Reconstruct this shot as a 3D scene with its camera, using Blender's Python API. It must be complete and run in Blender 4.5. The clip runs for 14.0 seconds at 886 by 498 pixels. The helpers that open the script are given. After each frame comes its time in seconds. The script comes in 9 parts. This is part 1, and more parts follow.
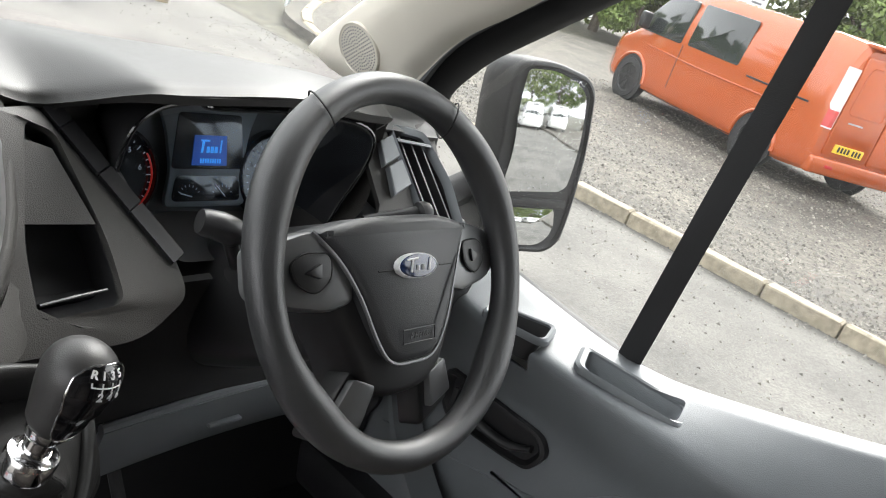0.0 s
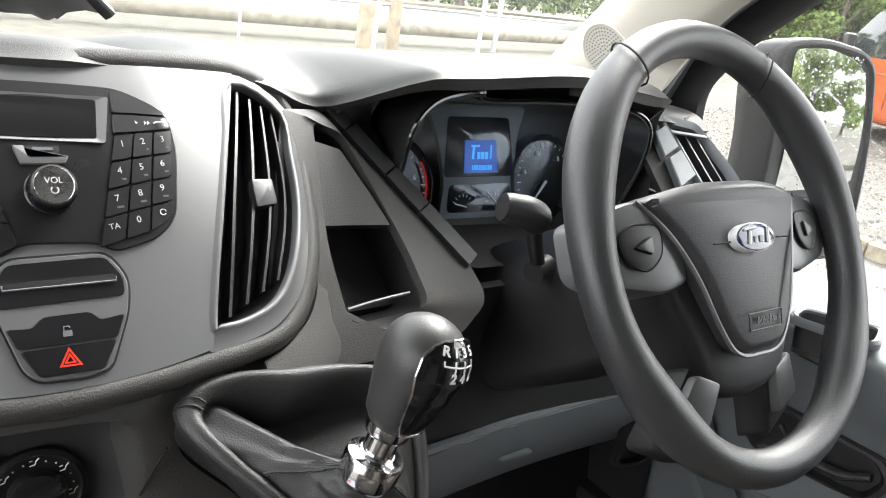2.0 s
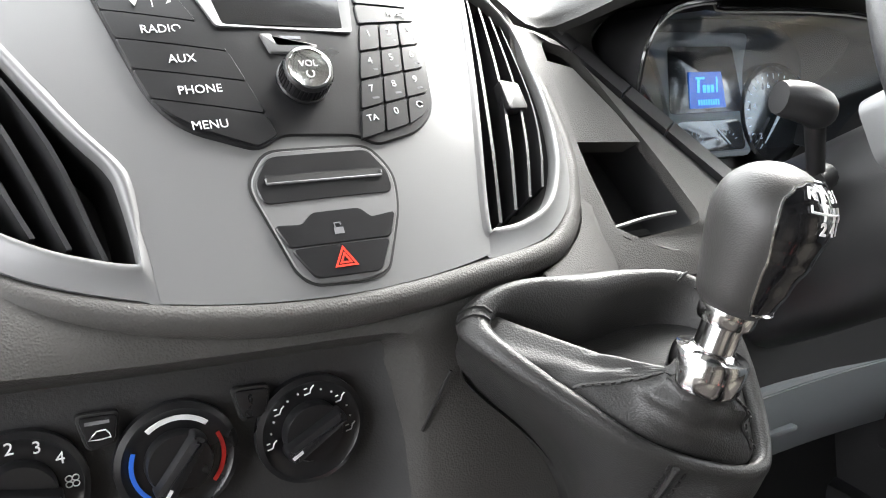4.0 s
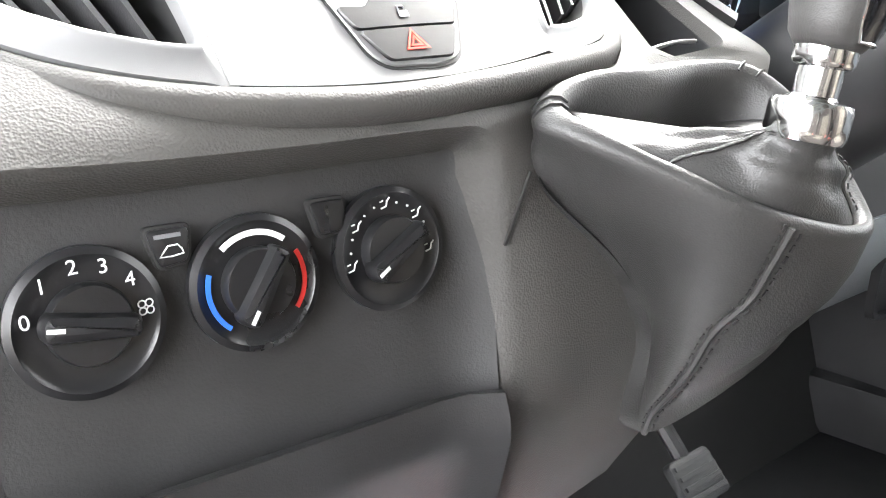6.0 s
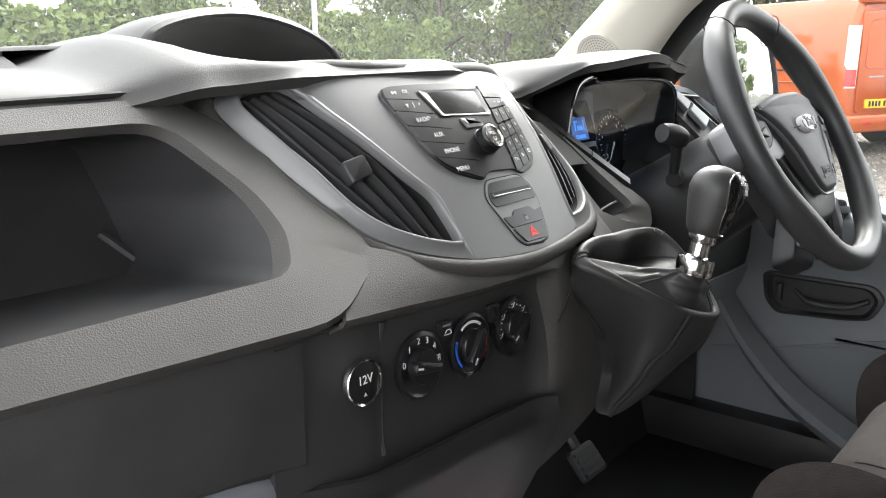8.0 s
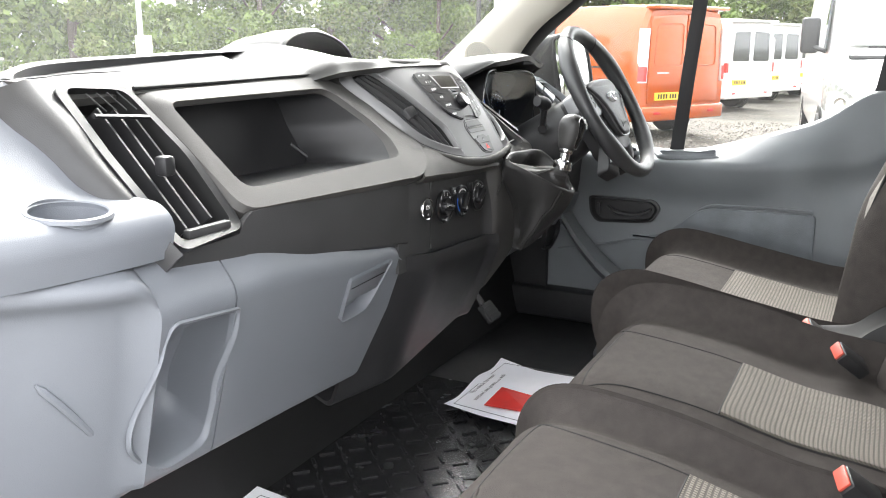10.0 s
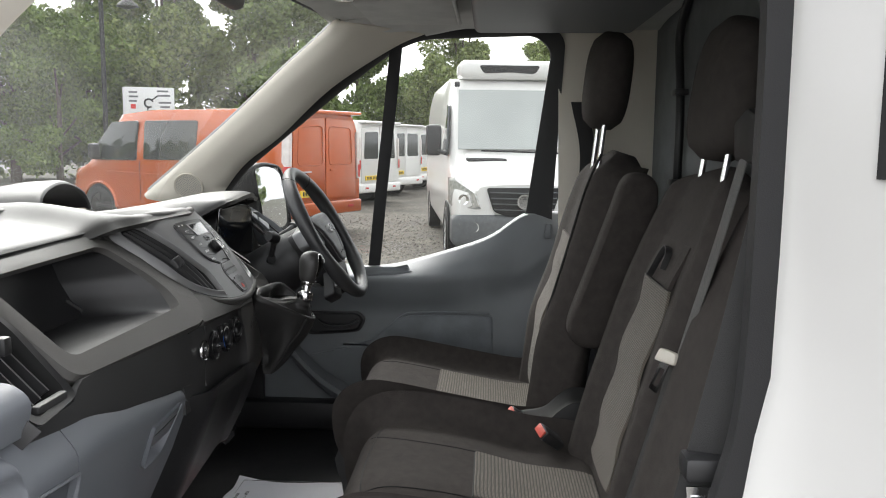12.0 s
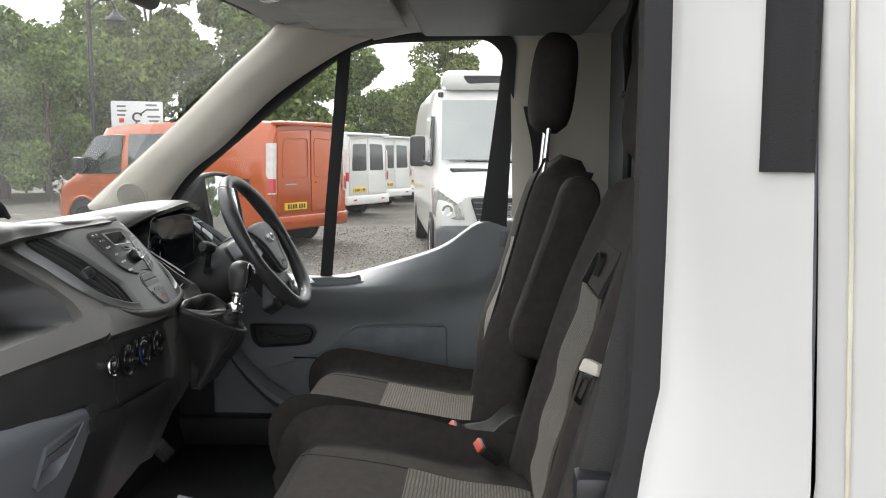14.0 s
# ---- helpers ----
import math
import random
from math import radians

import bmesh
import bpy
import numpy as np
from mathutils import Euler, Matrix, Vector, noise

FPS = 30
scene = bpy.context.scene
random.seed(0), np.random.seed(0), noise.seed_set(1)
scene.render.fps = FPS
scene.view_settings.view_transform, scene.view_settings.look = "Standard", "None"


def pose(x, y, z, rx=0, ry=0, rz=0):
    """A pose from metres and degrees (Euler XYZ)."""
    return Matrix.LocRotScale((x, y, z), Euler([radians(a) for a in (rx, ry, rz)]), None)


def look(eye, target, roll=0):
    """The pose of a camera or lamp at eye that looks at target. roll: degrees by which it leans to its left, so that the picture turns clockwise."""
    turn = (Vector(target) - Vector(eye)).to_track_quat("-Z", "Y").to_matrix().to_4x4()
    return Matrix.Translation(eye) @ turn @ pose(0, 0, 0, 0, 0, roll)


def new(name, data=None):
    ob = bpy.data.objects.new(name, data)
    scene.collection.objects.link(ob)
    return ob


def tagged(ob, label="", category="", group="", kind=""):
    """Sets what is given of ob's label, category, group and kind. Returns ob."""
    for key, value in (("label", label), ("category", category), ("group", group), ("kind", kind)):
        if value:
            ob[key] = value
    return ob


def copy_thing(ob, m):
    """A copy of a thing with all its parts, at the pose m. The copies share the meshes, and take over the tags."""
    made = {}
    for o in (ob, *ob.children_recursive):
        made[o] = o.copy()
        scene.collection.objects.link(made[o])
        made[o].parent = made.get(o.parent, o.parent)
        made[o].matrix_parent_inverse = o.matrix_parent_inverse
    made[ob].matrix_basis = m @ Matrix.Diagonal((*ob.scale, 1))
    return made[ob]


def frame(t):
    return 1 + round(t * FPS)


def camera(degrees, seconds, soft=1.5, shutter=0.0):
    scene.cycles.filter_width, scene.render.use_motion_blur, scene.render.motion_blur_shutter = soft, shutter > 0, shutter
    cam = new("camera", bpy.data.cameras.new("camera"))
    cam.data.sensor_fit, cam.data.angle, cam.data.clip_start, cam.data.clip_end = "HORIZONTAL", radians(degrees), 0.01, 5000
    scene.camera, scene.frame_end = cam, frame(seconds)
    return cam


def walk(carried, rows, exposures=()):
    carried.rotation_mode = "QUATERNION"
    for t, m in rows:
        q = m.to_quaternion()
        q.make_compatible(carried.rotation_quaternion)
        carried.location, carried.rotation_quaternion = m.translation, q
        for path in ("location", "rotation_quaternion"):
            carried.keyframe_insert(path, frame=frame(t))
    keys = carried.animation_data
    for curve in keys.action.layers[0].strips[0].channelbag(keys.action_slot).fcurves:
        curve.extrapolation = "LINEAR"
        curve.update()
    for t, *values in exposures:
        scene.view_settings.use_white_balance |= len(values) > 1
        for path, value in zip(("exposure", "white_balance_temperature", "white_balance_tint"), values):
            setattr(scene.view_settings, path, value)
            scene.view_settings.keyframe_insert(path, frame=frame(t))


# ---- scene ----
cam = camera(55.5, 14.0, 1.0)
PATH = [
    (0, (-0.121, -0.235, 1.737), (1.407, 0.862, 1.058), 19.7),
    (0.5, (-0.11, -0.222, 1.717), (1.273, 1.066, 1.063), 17.0),
    (1, (-0.108, -0.205, 1.682), (1.197, 1.159, 1.023), 14.4),
    (1.5, (-0.116, -0.186, 1.638), (1.152, 1.22, 0.994), 11.4),
    (2, (-0.13, -0.13, 1.602), (1.075, 1.335, 0.968), 9.3),
    (2.5, (-0.162, -0.071, 1.597), (1.002, 1.438, 0.994), 8.5),
    (3, (-0.168, -0.041, 1.562), (0.859, 1.573, 0.978), 6.0),
    (3.5, (-0.166, -0.038, 1.516), (0.788, 1.634, 0.973), 3.1),
    (4, (-0.169, -0.042, 1.47), (0.78, 1.637, 0.938), 0.9),
    (4.2, (-0.172, -0.041, 1.447), (0.775, 1.637, 0.911), -0.1),
    (6.3, (-0.248, 0.018, 1.358), (0.9, 1.574, 0.846), -4.8),
    (6.5, (-0.256, 0.017, 1.359), (0.9, 1.568, 0.85), -5.0),
    (7, (-0.329, 0.017, 1.413), (0.927, 1.483, 0.891), -4.1),
    (7.2, (-0.384, -0.003, 1.446), (0.936, 1.413, 0.945), -3.4),
    (9.3, (-1.247, -0.298, 1.548), (0.343, 0.823, 1.085), 0.9),
    (9.5, (-1.318, -0.328, 1.539), (0.275, 0.792, 1.083), 0.2),
    (10, (-1.514, -0.347, 1.542), (0.211, 0.551, 1.073), 0.1),
    (10.5, (-1.722, -0.249, 1.568), (0.159, 0.137, 1.007), -1.3),
    (11, (-1.819, -0.199, 1.601), (0.091, -0.008, 1.04), 0.2),
    (11.5, (-1.816, -0.18, 1.648), (0.146, -0.061, 1.277), 0.7),
    (12, (-1.786, -0.19, 1.666), (0.195, -0.085, 1.411), 0.5),
    (12.5, (-1.761, -0.211, 1.674), (0.225, -0.114, 1.457), 0.7),
    (13, (-1.724, -0.229, 1.659), (0.265, -0.153, 1.458), 0.7),
    (13.5, (-1.713, -0.246, 1.655), (0.274, -0.172, 1.441), 0.6),
    (14, (-1.709, -0.322, 1.649), (0.276, -0.229, 1.422), -0.0),
]
EXPOSURES = [(0.0, 1.88), (1.5, 2.42), (2.0, 2.5), (3.0, 2.65), (4.2, 3.4), (6.3, 4.65), (6.8, 4.15), (7.2, 3.0), (9.3, 2.05), (9.7, 2.2), (10.0, 2.55), (10.2, 2.25), (10.5, 1.5), (11.0, 1.18), (11.5, 1.15), (13.0, 1.15), (14.0, 1.22)]
walk(cam, [(t, look(e, g, r)) for t, e, g, r in PATH], EXPOSURES)
# ---- daylight: bright overcast sky ----
world = bpy.data.worlds.new("overcast_sky")
scene.world = world
world.use_nodes = True
wn, wl = world.node_tree.nodes, world.node_tree.links
wn.clear()
w_out = wn.new("ShaderNodeOutputWorld")
w_bg = wn.new("ShaderNodeBackground")
w_sky = wn.new("ShaderNodeTexSky")
w_sky.sky_type, w_sky.sun_disc = "NISHITA", False
w_sky.sun_elevation, w_sky.sun_rotation = radians(40), radians(66)
w_sky.dust_density, w_sky.air_density, w_sky.ozone_density = 6.0, 1.0, 0.6
w_hue = wn.new("ShaderNodeHueSaturation")
w_hue.inputs["Saturation"].default_value = 0.18
w_mix = wn.new("ShaderNodeMix")
w_mix.data_type = "RGBA"
w_mix.inputs["Factor"].default_value = 0.6
w_mix.inputs["B"].default_value = (10.7, 10.8, 11.2, 1)
wl.new(w_sky.outputs[0], w_hue.inputs["Color"])
wl.new(w_hue.outputs[0], w_mix.inputs["A"])
wl.new(w_mix.outputs["Result"], w_bg.inputs["Color"])
w_bg.inputs["Strength"].default_value = 0.12
wl.new(w_bg.outputs[0], w_out.inputs[0])

sun = new("sun", bpy.data.lights.new("sun", "SUN"))
sun.data.energy, sun.data.angle, sun.data.color = 1.5, radians(40), (1.0, 0.98, 0.95)
sun.matrix_world = look((22, 10, 20), (0, 0, 0))

# daylight that falls in through the open passenger doorway
doorway = new("doorway_light", bpy.data.lights.new("doorway_light", "AREA"))
doorway.data.shape, doorway.data.size, doorway.data.size_y, doorway.data.energy = "RECTANGLE", 0.85, 0.9, 0.65
doorway.data.color = (0.97, 0.98, 1.0)
doorway.matrix_world = look((-0.97, -0.03, 1.52), (0.35, 0.12, 1.32))

# ---- materials ----


def material(name, color, rough=0.5, metal=0.0, spots=0.15, scale=18.0, bump=0.0, bump_scale=400.0, grain="noise", coat=0.0, spec=0.5, second=None, rough_vary=0.08, cells=0.0):
    """A principled surface: colour varied at two scales, roughness varied, and a fine relief (noise, leather cells or ribs)."""
    m = bpy.data.materials.new(name)
    m.use_nodes = True
    nt = m.node_tree
    b = nt.nodes["Principled BSDF"]
    b.inputs["Metallic"].default_value = metal
    b.inputs["Specular IOR Level"].default_value = spec
    b.inputs["Coat Weight"].default_value = coat
    b.inputs["Coat Roughness"].default_value = 0.06
    co = nt.nodes.new("ShaderNodeTexCoord")
    big = nt.nodes.new("ShaderNodeTexNoise")
    big.inputs["Scale"].default_value, big.inputs["Detail"].default_value = scale, 6.0
    nt.links.new(co.outputs["Object"], big.inputs["Vector"])
    ramp = nt.nodes.new("ShaderNodeMix")
    ramp.data_type = "RGBA"
    lo = tuple(c * (1 - spots) for c in color) if second is None else second
    hi = tuple(min(1, c * (1 + spots)) for c in color) if second is None else color
    ramp.inputs["A"].default_value, ramp.inputs["B"].default_value = (*lo, 1), (*hi, 1)
    spread = nt.nodes.new("ShaderNodeMapRange")
    spread.inputs["From Min"].default_value, spread.inputs["From Max"].default_value = 0.3, 0.7
    nt.links.new(big.outputs["Fac"], spread.inputs["Value"])
    nt.links.new(spread.outputs[0], ramp.inputs["Factor"])
    nt.links.new(ramp.outputs["Result"], b.inputs["Base Color"])
    rr = nt.nodes.new("ShaderNodeMapRange")
    rr.inputs["To Min"].default_value, rr.inputs["To Max"].default_value = max(0.02, rough - rough_vary), min(1, rough + rough_vary)
    nt.links.new(big.outputs["Fac"], rr.inputs["Value"])
    nt.links.new(rr.outputs[0], b.inputs["Roughness"])
    if bump:
        if grain == "leather":
            tex = nt.nodes.new("ShaderNodeTexVoronoi")
            tex.feature = "SMOOTH_F1"
            tex.inputs["Smoothness"].default_value = 0.6
            out = tex.outputs["Distance"]
        elif grain == "ribs":
            tex = nt.nodes.new("ShaderNodeTexWave")
            tex.bands_direction = "X"
            out = tex.outputs["Fac"]
        else:
            tex = nt.nodes.new("ShaderNodeTexNoise")
            tex.inputs["Detail"].default_value = 3.0
            out = tex.outputs["Fac"]
        tex.inputs["Scale"].default_value = bump_scale
        nt.links.new(co.outputs["Object"], tex.inputs["Vector"])
        if cells:
            dim = nt.nodes.new("ShaderNodeMapRange")
            dim.inputs["From Max"].default_value = 0.5
            dim.inputs["To Min"].default_value, dim.inputs["To Max"].default_value = 1.0, 1.0 - cells
            mul = nt.nodes.new("ShaderNodeMix")
            mul.data_type, mul.blend_type = "RGBA", "MULTIPLY"
            mul.inputs["Factor"].default_value = 1.0
            nt.links.new(out, dim.inputs["Value"])
            nt.links.new(ramp.outputs["Result"], mul.inputs["A"])
            nt.links.new(dim.outputs[0], mul.inputs["B"])
            nt.links.new(mul.outputs["Result"], b.inputs["Base Color"])
        bp = nt.nodes.new("ShaderNodeBump")
        bp.inputs["Strength"].default_value, bp.inputs["Distance"].default_value = bump, 0.002
        nt.links.new(out, bp.inputs["Height"])
        nt.links.new(bp.outputs[0], b.inputs["Normal"])
    return m


def emitter(name, color, strength):
    m = material(name, color, 0.3)
    b = m.node_tree.nodes["Principled BSDF"]
    b.inputs["Emission Color"].default_value, b.inputs["Emission Strength"].default_value = (*color, 1), strength
    return m


def pane(name, tint, haze=0.0):
    """A thin sheet of glass: clear, with reflections that grow at a glancing view, and a pale translucent film for
    haze.
    """
    m = bpy.data.materials.new(name)
    m.use_nodes = True
    nt = m.node_tree
    nt.nodes.clear()
    out = nt.nodes.new("ShaderNodeOutputMaterial")
    clear = nt.nodes.new("ShaderNodeBsdfTransparent")
    clear.inputs[0].default_value = (*tint, 1)
    gloss = nt.nodes.new("ShaderNodeBsdfGlossy")
    gloss.inputs["Roughness"].default_value = 0.02
    film = nt.nodes.new("ShaderNodeBsdfTranslucent")
    film.inputs[0].default_value = (0.8, 0.82, 0.8, 1)
    lw = nt.nodes.new("ShaderNodeLayerWeight")
    lw.inputs["Blend"].default_value = 0.5
    steep = nt.nodes.new("ShaderNodeMath")
    steep.operation = "POWER"
    steep.inputs[1].default_value = 3.5
    nt.links.new(lw.outputs["Facing"], steep.inputs[0])
    fres = nt.nodes.new("ShaderNodeMath")
    fres.operation = "MULTIPLY_ADD"
    fres.inputs[1].default_value, fres.inputs[2].default_value = 0.6, 0.04
    nt.links.new(steep.outputs[0], fres.inputs[0])
    a, b = nt.nodes.new("ShaderNodeMixShader"), nt.nodes.new("ShaderNodeMixShader")
    a.inputs[0].default_value = haze
    nt.links.new(clear.outputs[0], a.inputs[1])
    nt.links.new(film.outputs[0], a.inputs[2])
    nt.links.new(fres.outputs[0], b.inputs[0])
    nt.links.new(a.outputs[0], b.inputs[1])
    nt.links.new(gloss.outputs[0], b.inputs[2])
    nt.links.new(b.outputs[0], out.inputs[0])
    return m


M_DASH = material("dash_plastic", (0.056, 0.054, 0.051), 0.58, bump=0.22, bump_scale=820, grain="leather", spots=0.12, scale=9, spec=0.32)
M_PANEL = material("panel_plastic", (0.034, 0.034, 0.0345), 0.52, bump=0.18, bump_scale=700, spots=0.2)
M_DASHTOP = material("dash_top_plastic", (0.048, 0.047, 0.045), 0.48, bump=0.12, bump_scale=900, grain="leather", spots=0.1, scale=7, spec=0.52)
M_BLACK = material("black_plastic", (0.020, 0.020, 0.021), 0.42, bump=0.10, bump_scale=900, spots=0.2)
M_GLOSS = material("gloss_black", (0.008, 0.008, 0.009), 0.12, spots=0.1, coat=0.5, rough_vary=0.03)
M_KEY = material("key_black", (0.011, 0.011, 0.012), 0.3, bump=0.03, bump_scale=900)
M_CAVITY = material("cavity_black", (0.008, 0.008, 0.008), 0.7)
M_SILVER = material("silver_plastic", (0.165, 0.165, 0.166), 0.42, metal=0.28, spots=0.02, scale=3, bump=0.04, bump_scale=1800, rough_vary=0.02)
M_GREY = material("grey_plastic", (0.145, 0.155, 0.172), 0.5, bump=0.10, bump_scale=800, grain="leather", spots=0.06, scale=6)
M_DOOR = material("door_plastic", (0.168, 0.181, 0.192), 0.5, bump=0.12, bump_scale=800, grain="leather", spots=0.07, scale=6)
M_CREAM = material("pillar_trim", (0.68, 0.64, 0.56), 0.65, bump=0.15, bump_scale=900, spots=0.05, scale=5)
M_ROOF = material("headliner_cloth", (0.62, 0.62, 0.60), 0.9, bump=0.4, bump_scale=900, spots=0.08, scale=12)
M_WHITEPAINT = material("white_paint", (0.68, 0.675, 0.655), 0.30, coat=0.6, spots=0.04, scale=3, rough_vary=0.04)
M_RUBBER = material("rubber", (0.014, 0.014, 0.015), 0.6, bump=0.2, bump_scale=600)
M_CHROME = material("chrome", (0.72, 0.72, 0.72), 0.12, metal=1.0, spots=0.04, rough_vary=0.05)
M_STEEL = material("zinc_steel", (0.52, 0.50, 0.44), 0.34, metal=0.9, spots=0.2, scale=60)
M_LEATHER = material("black_leather", (0.022, 0.0215, 0.021), 0.46, bump=0.16, bump_scale=950, grain="leather", spots=0.2)
M_KNOB = material("knob_leather", (0.030, 0.029, 0.028), 0.44, bump=0.10, bump_scale=1100, grain="leather", spots=0.15)
M_WHEELSKIN = material("wheel_skin", (0.036, 0.0365, 0.038), 0.42, bump=0.13, bump_scale=1000, grain="leather", spots=0.1, spec=0.7)
M_HUB = material("hub_plastic", (0.040, 0.041, 0.044), 0.44, bump=0.13, bump_scale=900, grain="leather", spots=0.1, spec=0.6)
M_WHEELTRIM = material("wheel_trim", (0.17, 0.172, 0.176), 0.32, metal=0.35, bump=0.06, bump_scale=900, spots=0.08, spec=0.6)


def woven(name, dark, pale, pitch, depth, sheen):
    """Cloth woven of square dots at a pitch in metres: pale dots between dark threads, with a relief."""
    m = material(name, pale, 0.88, spots=0.12, scale=25, spec=0.22)
    nt = m.node_tree
    b = nt.nodes["Principled BSDF"]
    co = nt.nodes.new("ShaderNodeTexCoord")
    sep = nt.nodes.new("ShaderNodeSeparateXYZ")
    nt.links.new(co.outputs["Object"], sep.inputs[0])
    along_ = nt.nodes.new("ShaderNodeMath")
    along_.operation = "SUBTRACT"
    nt.links.new(sep.outputs["Z"], along_.inputs[0])
    nt.links.new(sep.outputs["Y"], along_.inputs[1])
    waves = []
    for src in (sep.outputs["X"], along_.outputs[0]):
        mul, sn = nt.nodes.new("ShaderNodeMath"), nt.nodes.new("ShaderNodeMath")
        mul.operation, sn.operation = "MULTIPLY", "SINE"
        mul.inputs[1].default_value = 2 * math.pi / pitch
        nt.links.new(src, mul.inputs[0])
        nt.links.new(mul.outputs[0], sn.inputs[0])
        mr = nt.nodes.new("ShaderNodeMapRange")
        mr.interpolation_type = "SMOOTHSTEP"
        mr.inputs["From Min"].default_value, mr.inputs["From Max"].default_value = -0.75, 0.15
        nt.links.new(sn.outputs[0], mr.inputs["Value"])
        waves.append(mr.outputs[0])
    dots = nt.nodes.new("ShaderNodeMath")
    dots.operation = "MULTIPLY"
    nt.links.new(waves[0], dots.inputs[0])
    nt.links.new(waves[1], dots.inputs[1])
    mix = nt.nodes.new("ShaderNodeMix")
    mix.data_type = "RGBA"
    mix.inputs["A"].default_value = (*dark, 1)
    nt.links.new(b.inputs["Base Color"].links[0].from_socket, mix.inputs["B"])
    nt.links.new(dots.outputs[0], mix.inputs["Factor"])
    nt.links.new(mix.outputs["Result"], b.inputs["Base Color"])
    bp = nt.nodes.new("ShaderNodeBump")
    bp.inputs["Strength"].default_value, bp.inputs["Distance"].default_value = depth, 0.0012
    nt.links.new(dots.outputs[0], bp.inputs["Height"])
    nt.links.new(bp.outputs[0], b.inputs["Normal"])
    b.inputs["Sheen Weight"].default_value = sheen
    return m


M_CLOTH = material("seat_cloth", (0.0475, 0.0418, 0.0385), 0.88, spots=0.16, scale=45, bump=0.55, bump_scale=650, spec=0.22)
M_WOVEN = woven("seat_woven", (0.085, 0.077, 0.066), (0.205, 0.184, 0.154), 0.0056, 0.9, 0.10)
M_BELT = material("belt_web", (0.02, 0.02, 0.02), 0.6, bump=0.5, bump_scale=900)
M_BELTGREY = material("belt_web_light", (0.11, 0.11, 0.105), 0.6, bump=0.5, bump_scale=300, grain="ribs")
M_REDPLASTIC = material("red_plastic", (0.62, 0.10, 0.07), 0.4)
M_ORANGETAG = material("orange_tag", (0.75, 0.20, 0.02), 0.6)
M_PAPER = material("paper", (0.80, 0.80, 0.84), 0.8, spots=0.03, scale=6)
M_MAT = material("rubber_mat", (0.016, 0.016, 0.017), 0.25, bump=0.2, bump_scale=300, spec=0.9)
M_PRINT = material("white_print", (0.72, 0.72, 0.72), 0.5)
M_GREYPRINT = material("grey_print", (0.16, 0.16, 0.17), 0.5)
M_RED = material("red_print", (0.65, 0.03, 0.025), 0.4)
M_BLUE = material("blue_print", (0.03, 0.15, 0.65), 0.4)
M_REDLIT = emitter("red_lit", (0.8, 0.05, 0.03), 0.06)
M_LCD = emitter("lcd_blue", (0.0, 0.07, 0.40), 0.085)
M_LCDTEXT = emitter("lcd_text", (0.03, 0.36, 1.0), 0.19)
M_NEEDLE = emitter("gauge_mark", (0.6, 0.65, 0.7), 0.03)
M_REDGAUGE = emitter("gauge_red", (0.7, 0.03, 0.02), 0.055)
M_BADGEBLUE = material("badge_blue", (0.008, 0.02, 0.07), 0.15, coat=0.8)
M_GLASS = pane("window_glass", (0.93, 0.95, 0.93), 0.012)
# blue tint and pale film stand in for the reflection washing over the dials
M_LENS = pane("cluster_lens", (0.80, 0.86, 0.92), 0.05)
# the film imitates the milky veil of reflections on the windscreen
M_WSCREEN = pane("windscreen_glass", (0.93, 0.95, 0.93), 0.036)
M_MIRROR = material("mirror_glass", (0.75, 0.77, 0.78), 0.03, metal=1.0, spots=0.03, rough_vary=0.02)

# ---- mesh helpers ----


def V(*a):
    return Vector(a)


def plane_frame(o, n, u=(1, 0, 0)):
    """A frame on a surface: u across, n out of it, v = n x u up it."""
    n, u = Vector(n).normalized(), Vector(u)
    u = (u - n * u.dot(n)).normalized()
    v = n.cross(u)
    return Matrix(((u.x, v.x, n.x, o[0]), (u.y, v.y, n.y, o[1]), (u.z, v.z, n.z, o[2]), (0, 0, 0, 1)))


def finish(bm, name, mat, parent=None, label="", smooth=40, matrix=None):
    bmesh.ops.remove_doubles(bm, verts=bm.verts[:], dist=1e-6)
    bmesh.ops.recalc_face_normals(bm, faces=bm.faces[:])
    me = bpy.data.meshes.new(name)
    bm.to_mesh(me)
    bm.free()
    for p in me.polygons:
        p.use_smooth = True
    me.set_sharp_from_angle(angle=radians(smooth))
    me.materials.append(mat)
    ob = new(name, me)
    if matrix is not None:
        ob.matrix_basis = matrix
    if parent is not None:
        ob.parent = parent
    if label:
        ob["label"] = label
    return ob


def part(name, bm, mat, parent, label="", smooth=40):
    return finish(bm, name, mat, parent, label, smooth)


def thing(name, label, category, group="", kind="", at=(0, 0, 0)):
    """An Empty that carries the parts of one thing. Parts are given in world places when at is the origin."""
    ob = new(name)
    ob.location = at
    return tagged(ob, label, category, group, kind)


def rounded(pts, r, seg=4, closed=True):
    """A polygon (2D or 3D) with its corners rounded; r is one radius or one for each corner."""
    pts = [Vector(p) for p in pts]
    rs = r if isinstance(r, (list, tuple)) else [r] * len(pts)
    out = []
    for k, p in enumerate(pts):
        if not closed and k in (0, len(pts) - 1):
            out.append(p)
            continue
        a, b = pts[k - 1] - p, pts[(k + 1) % len(pts)] - p
        d = min(rs[k], a.length * 0.48, b.length * 0.48)
        a, b = p + a.normalized() * d, p + b.normalized() * d
        for s in range(seg + 1):
            t = s / seg
            out.append(a * (1 - t) ** 2 + p * (2 * t * (1 - t)) + b * t * t)
    return out


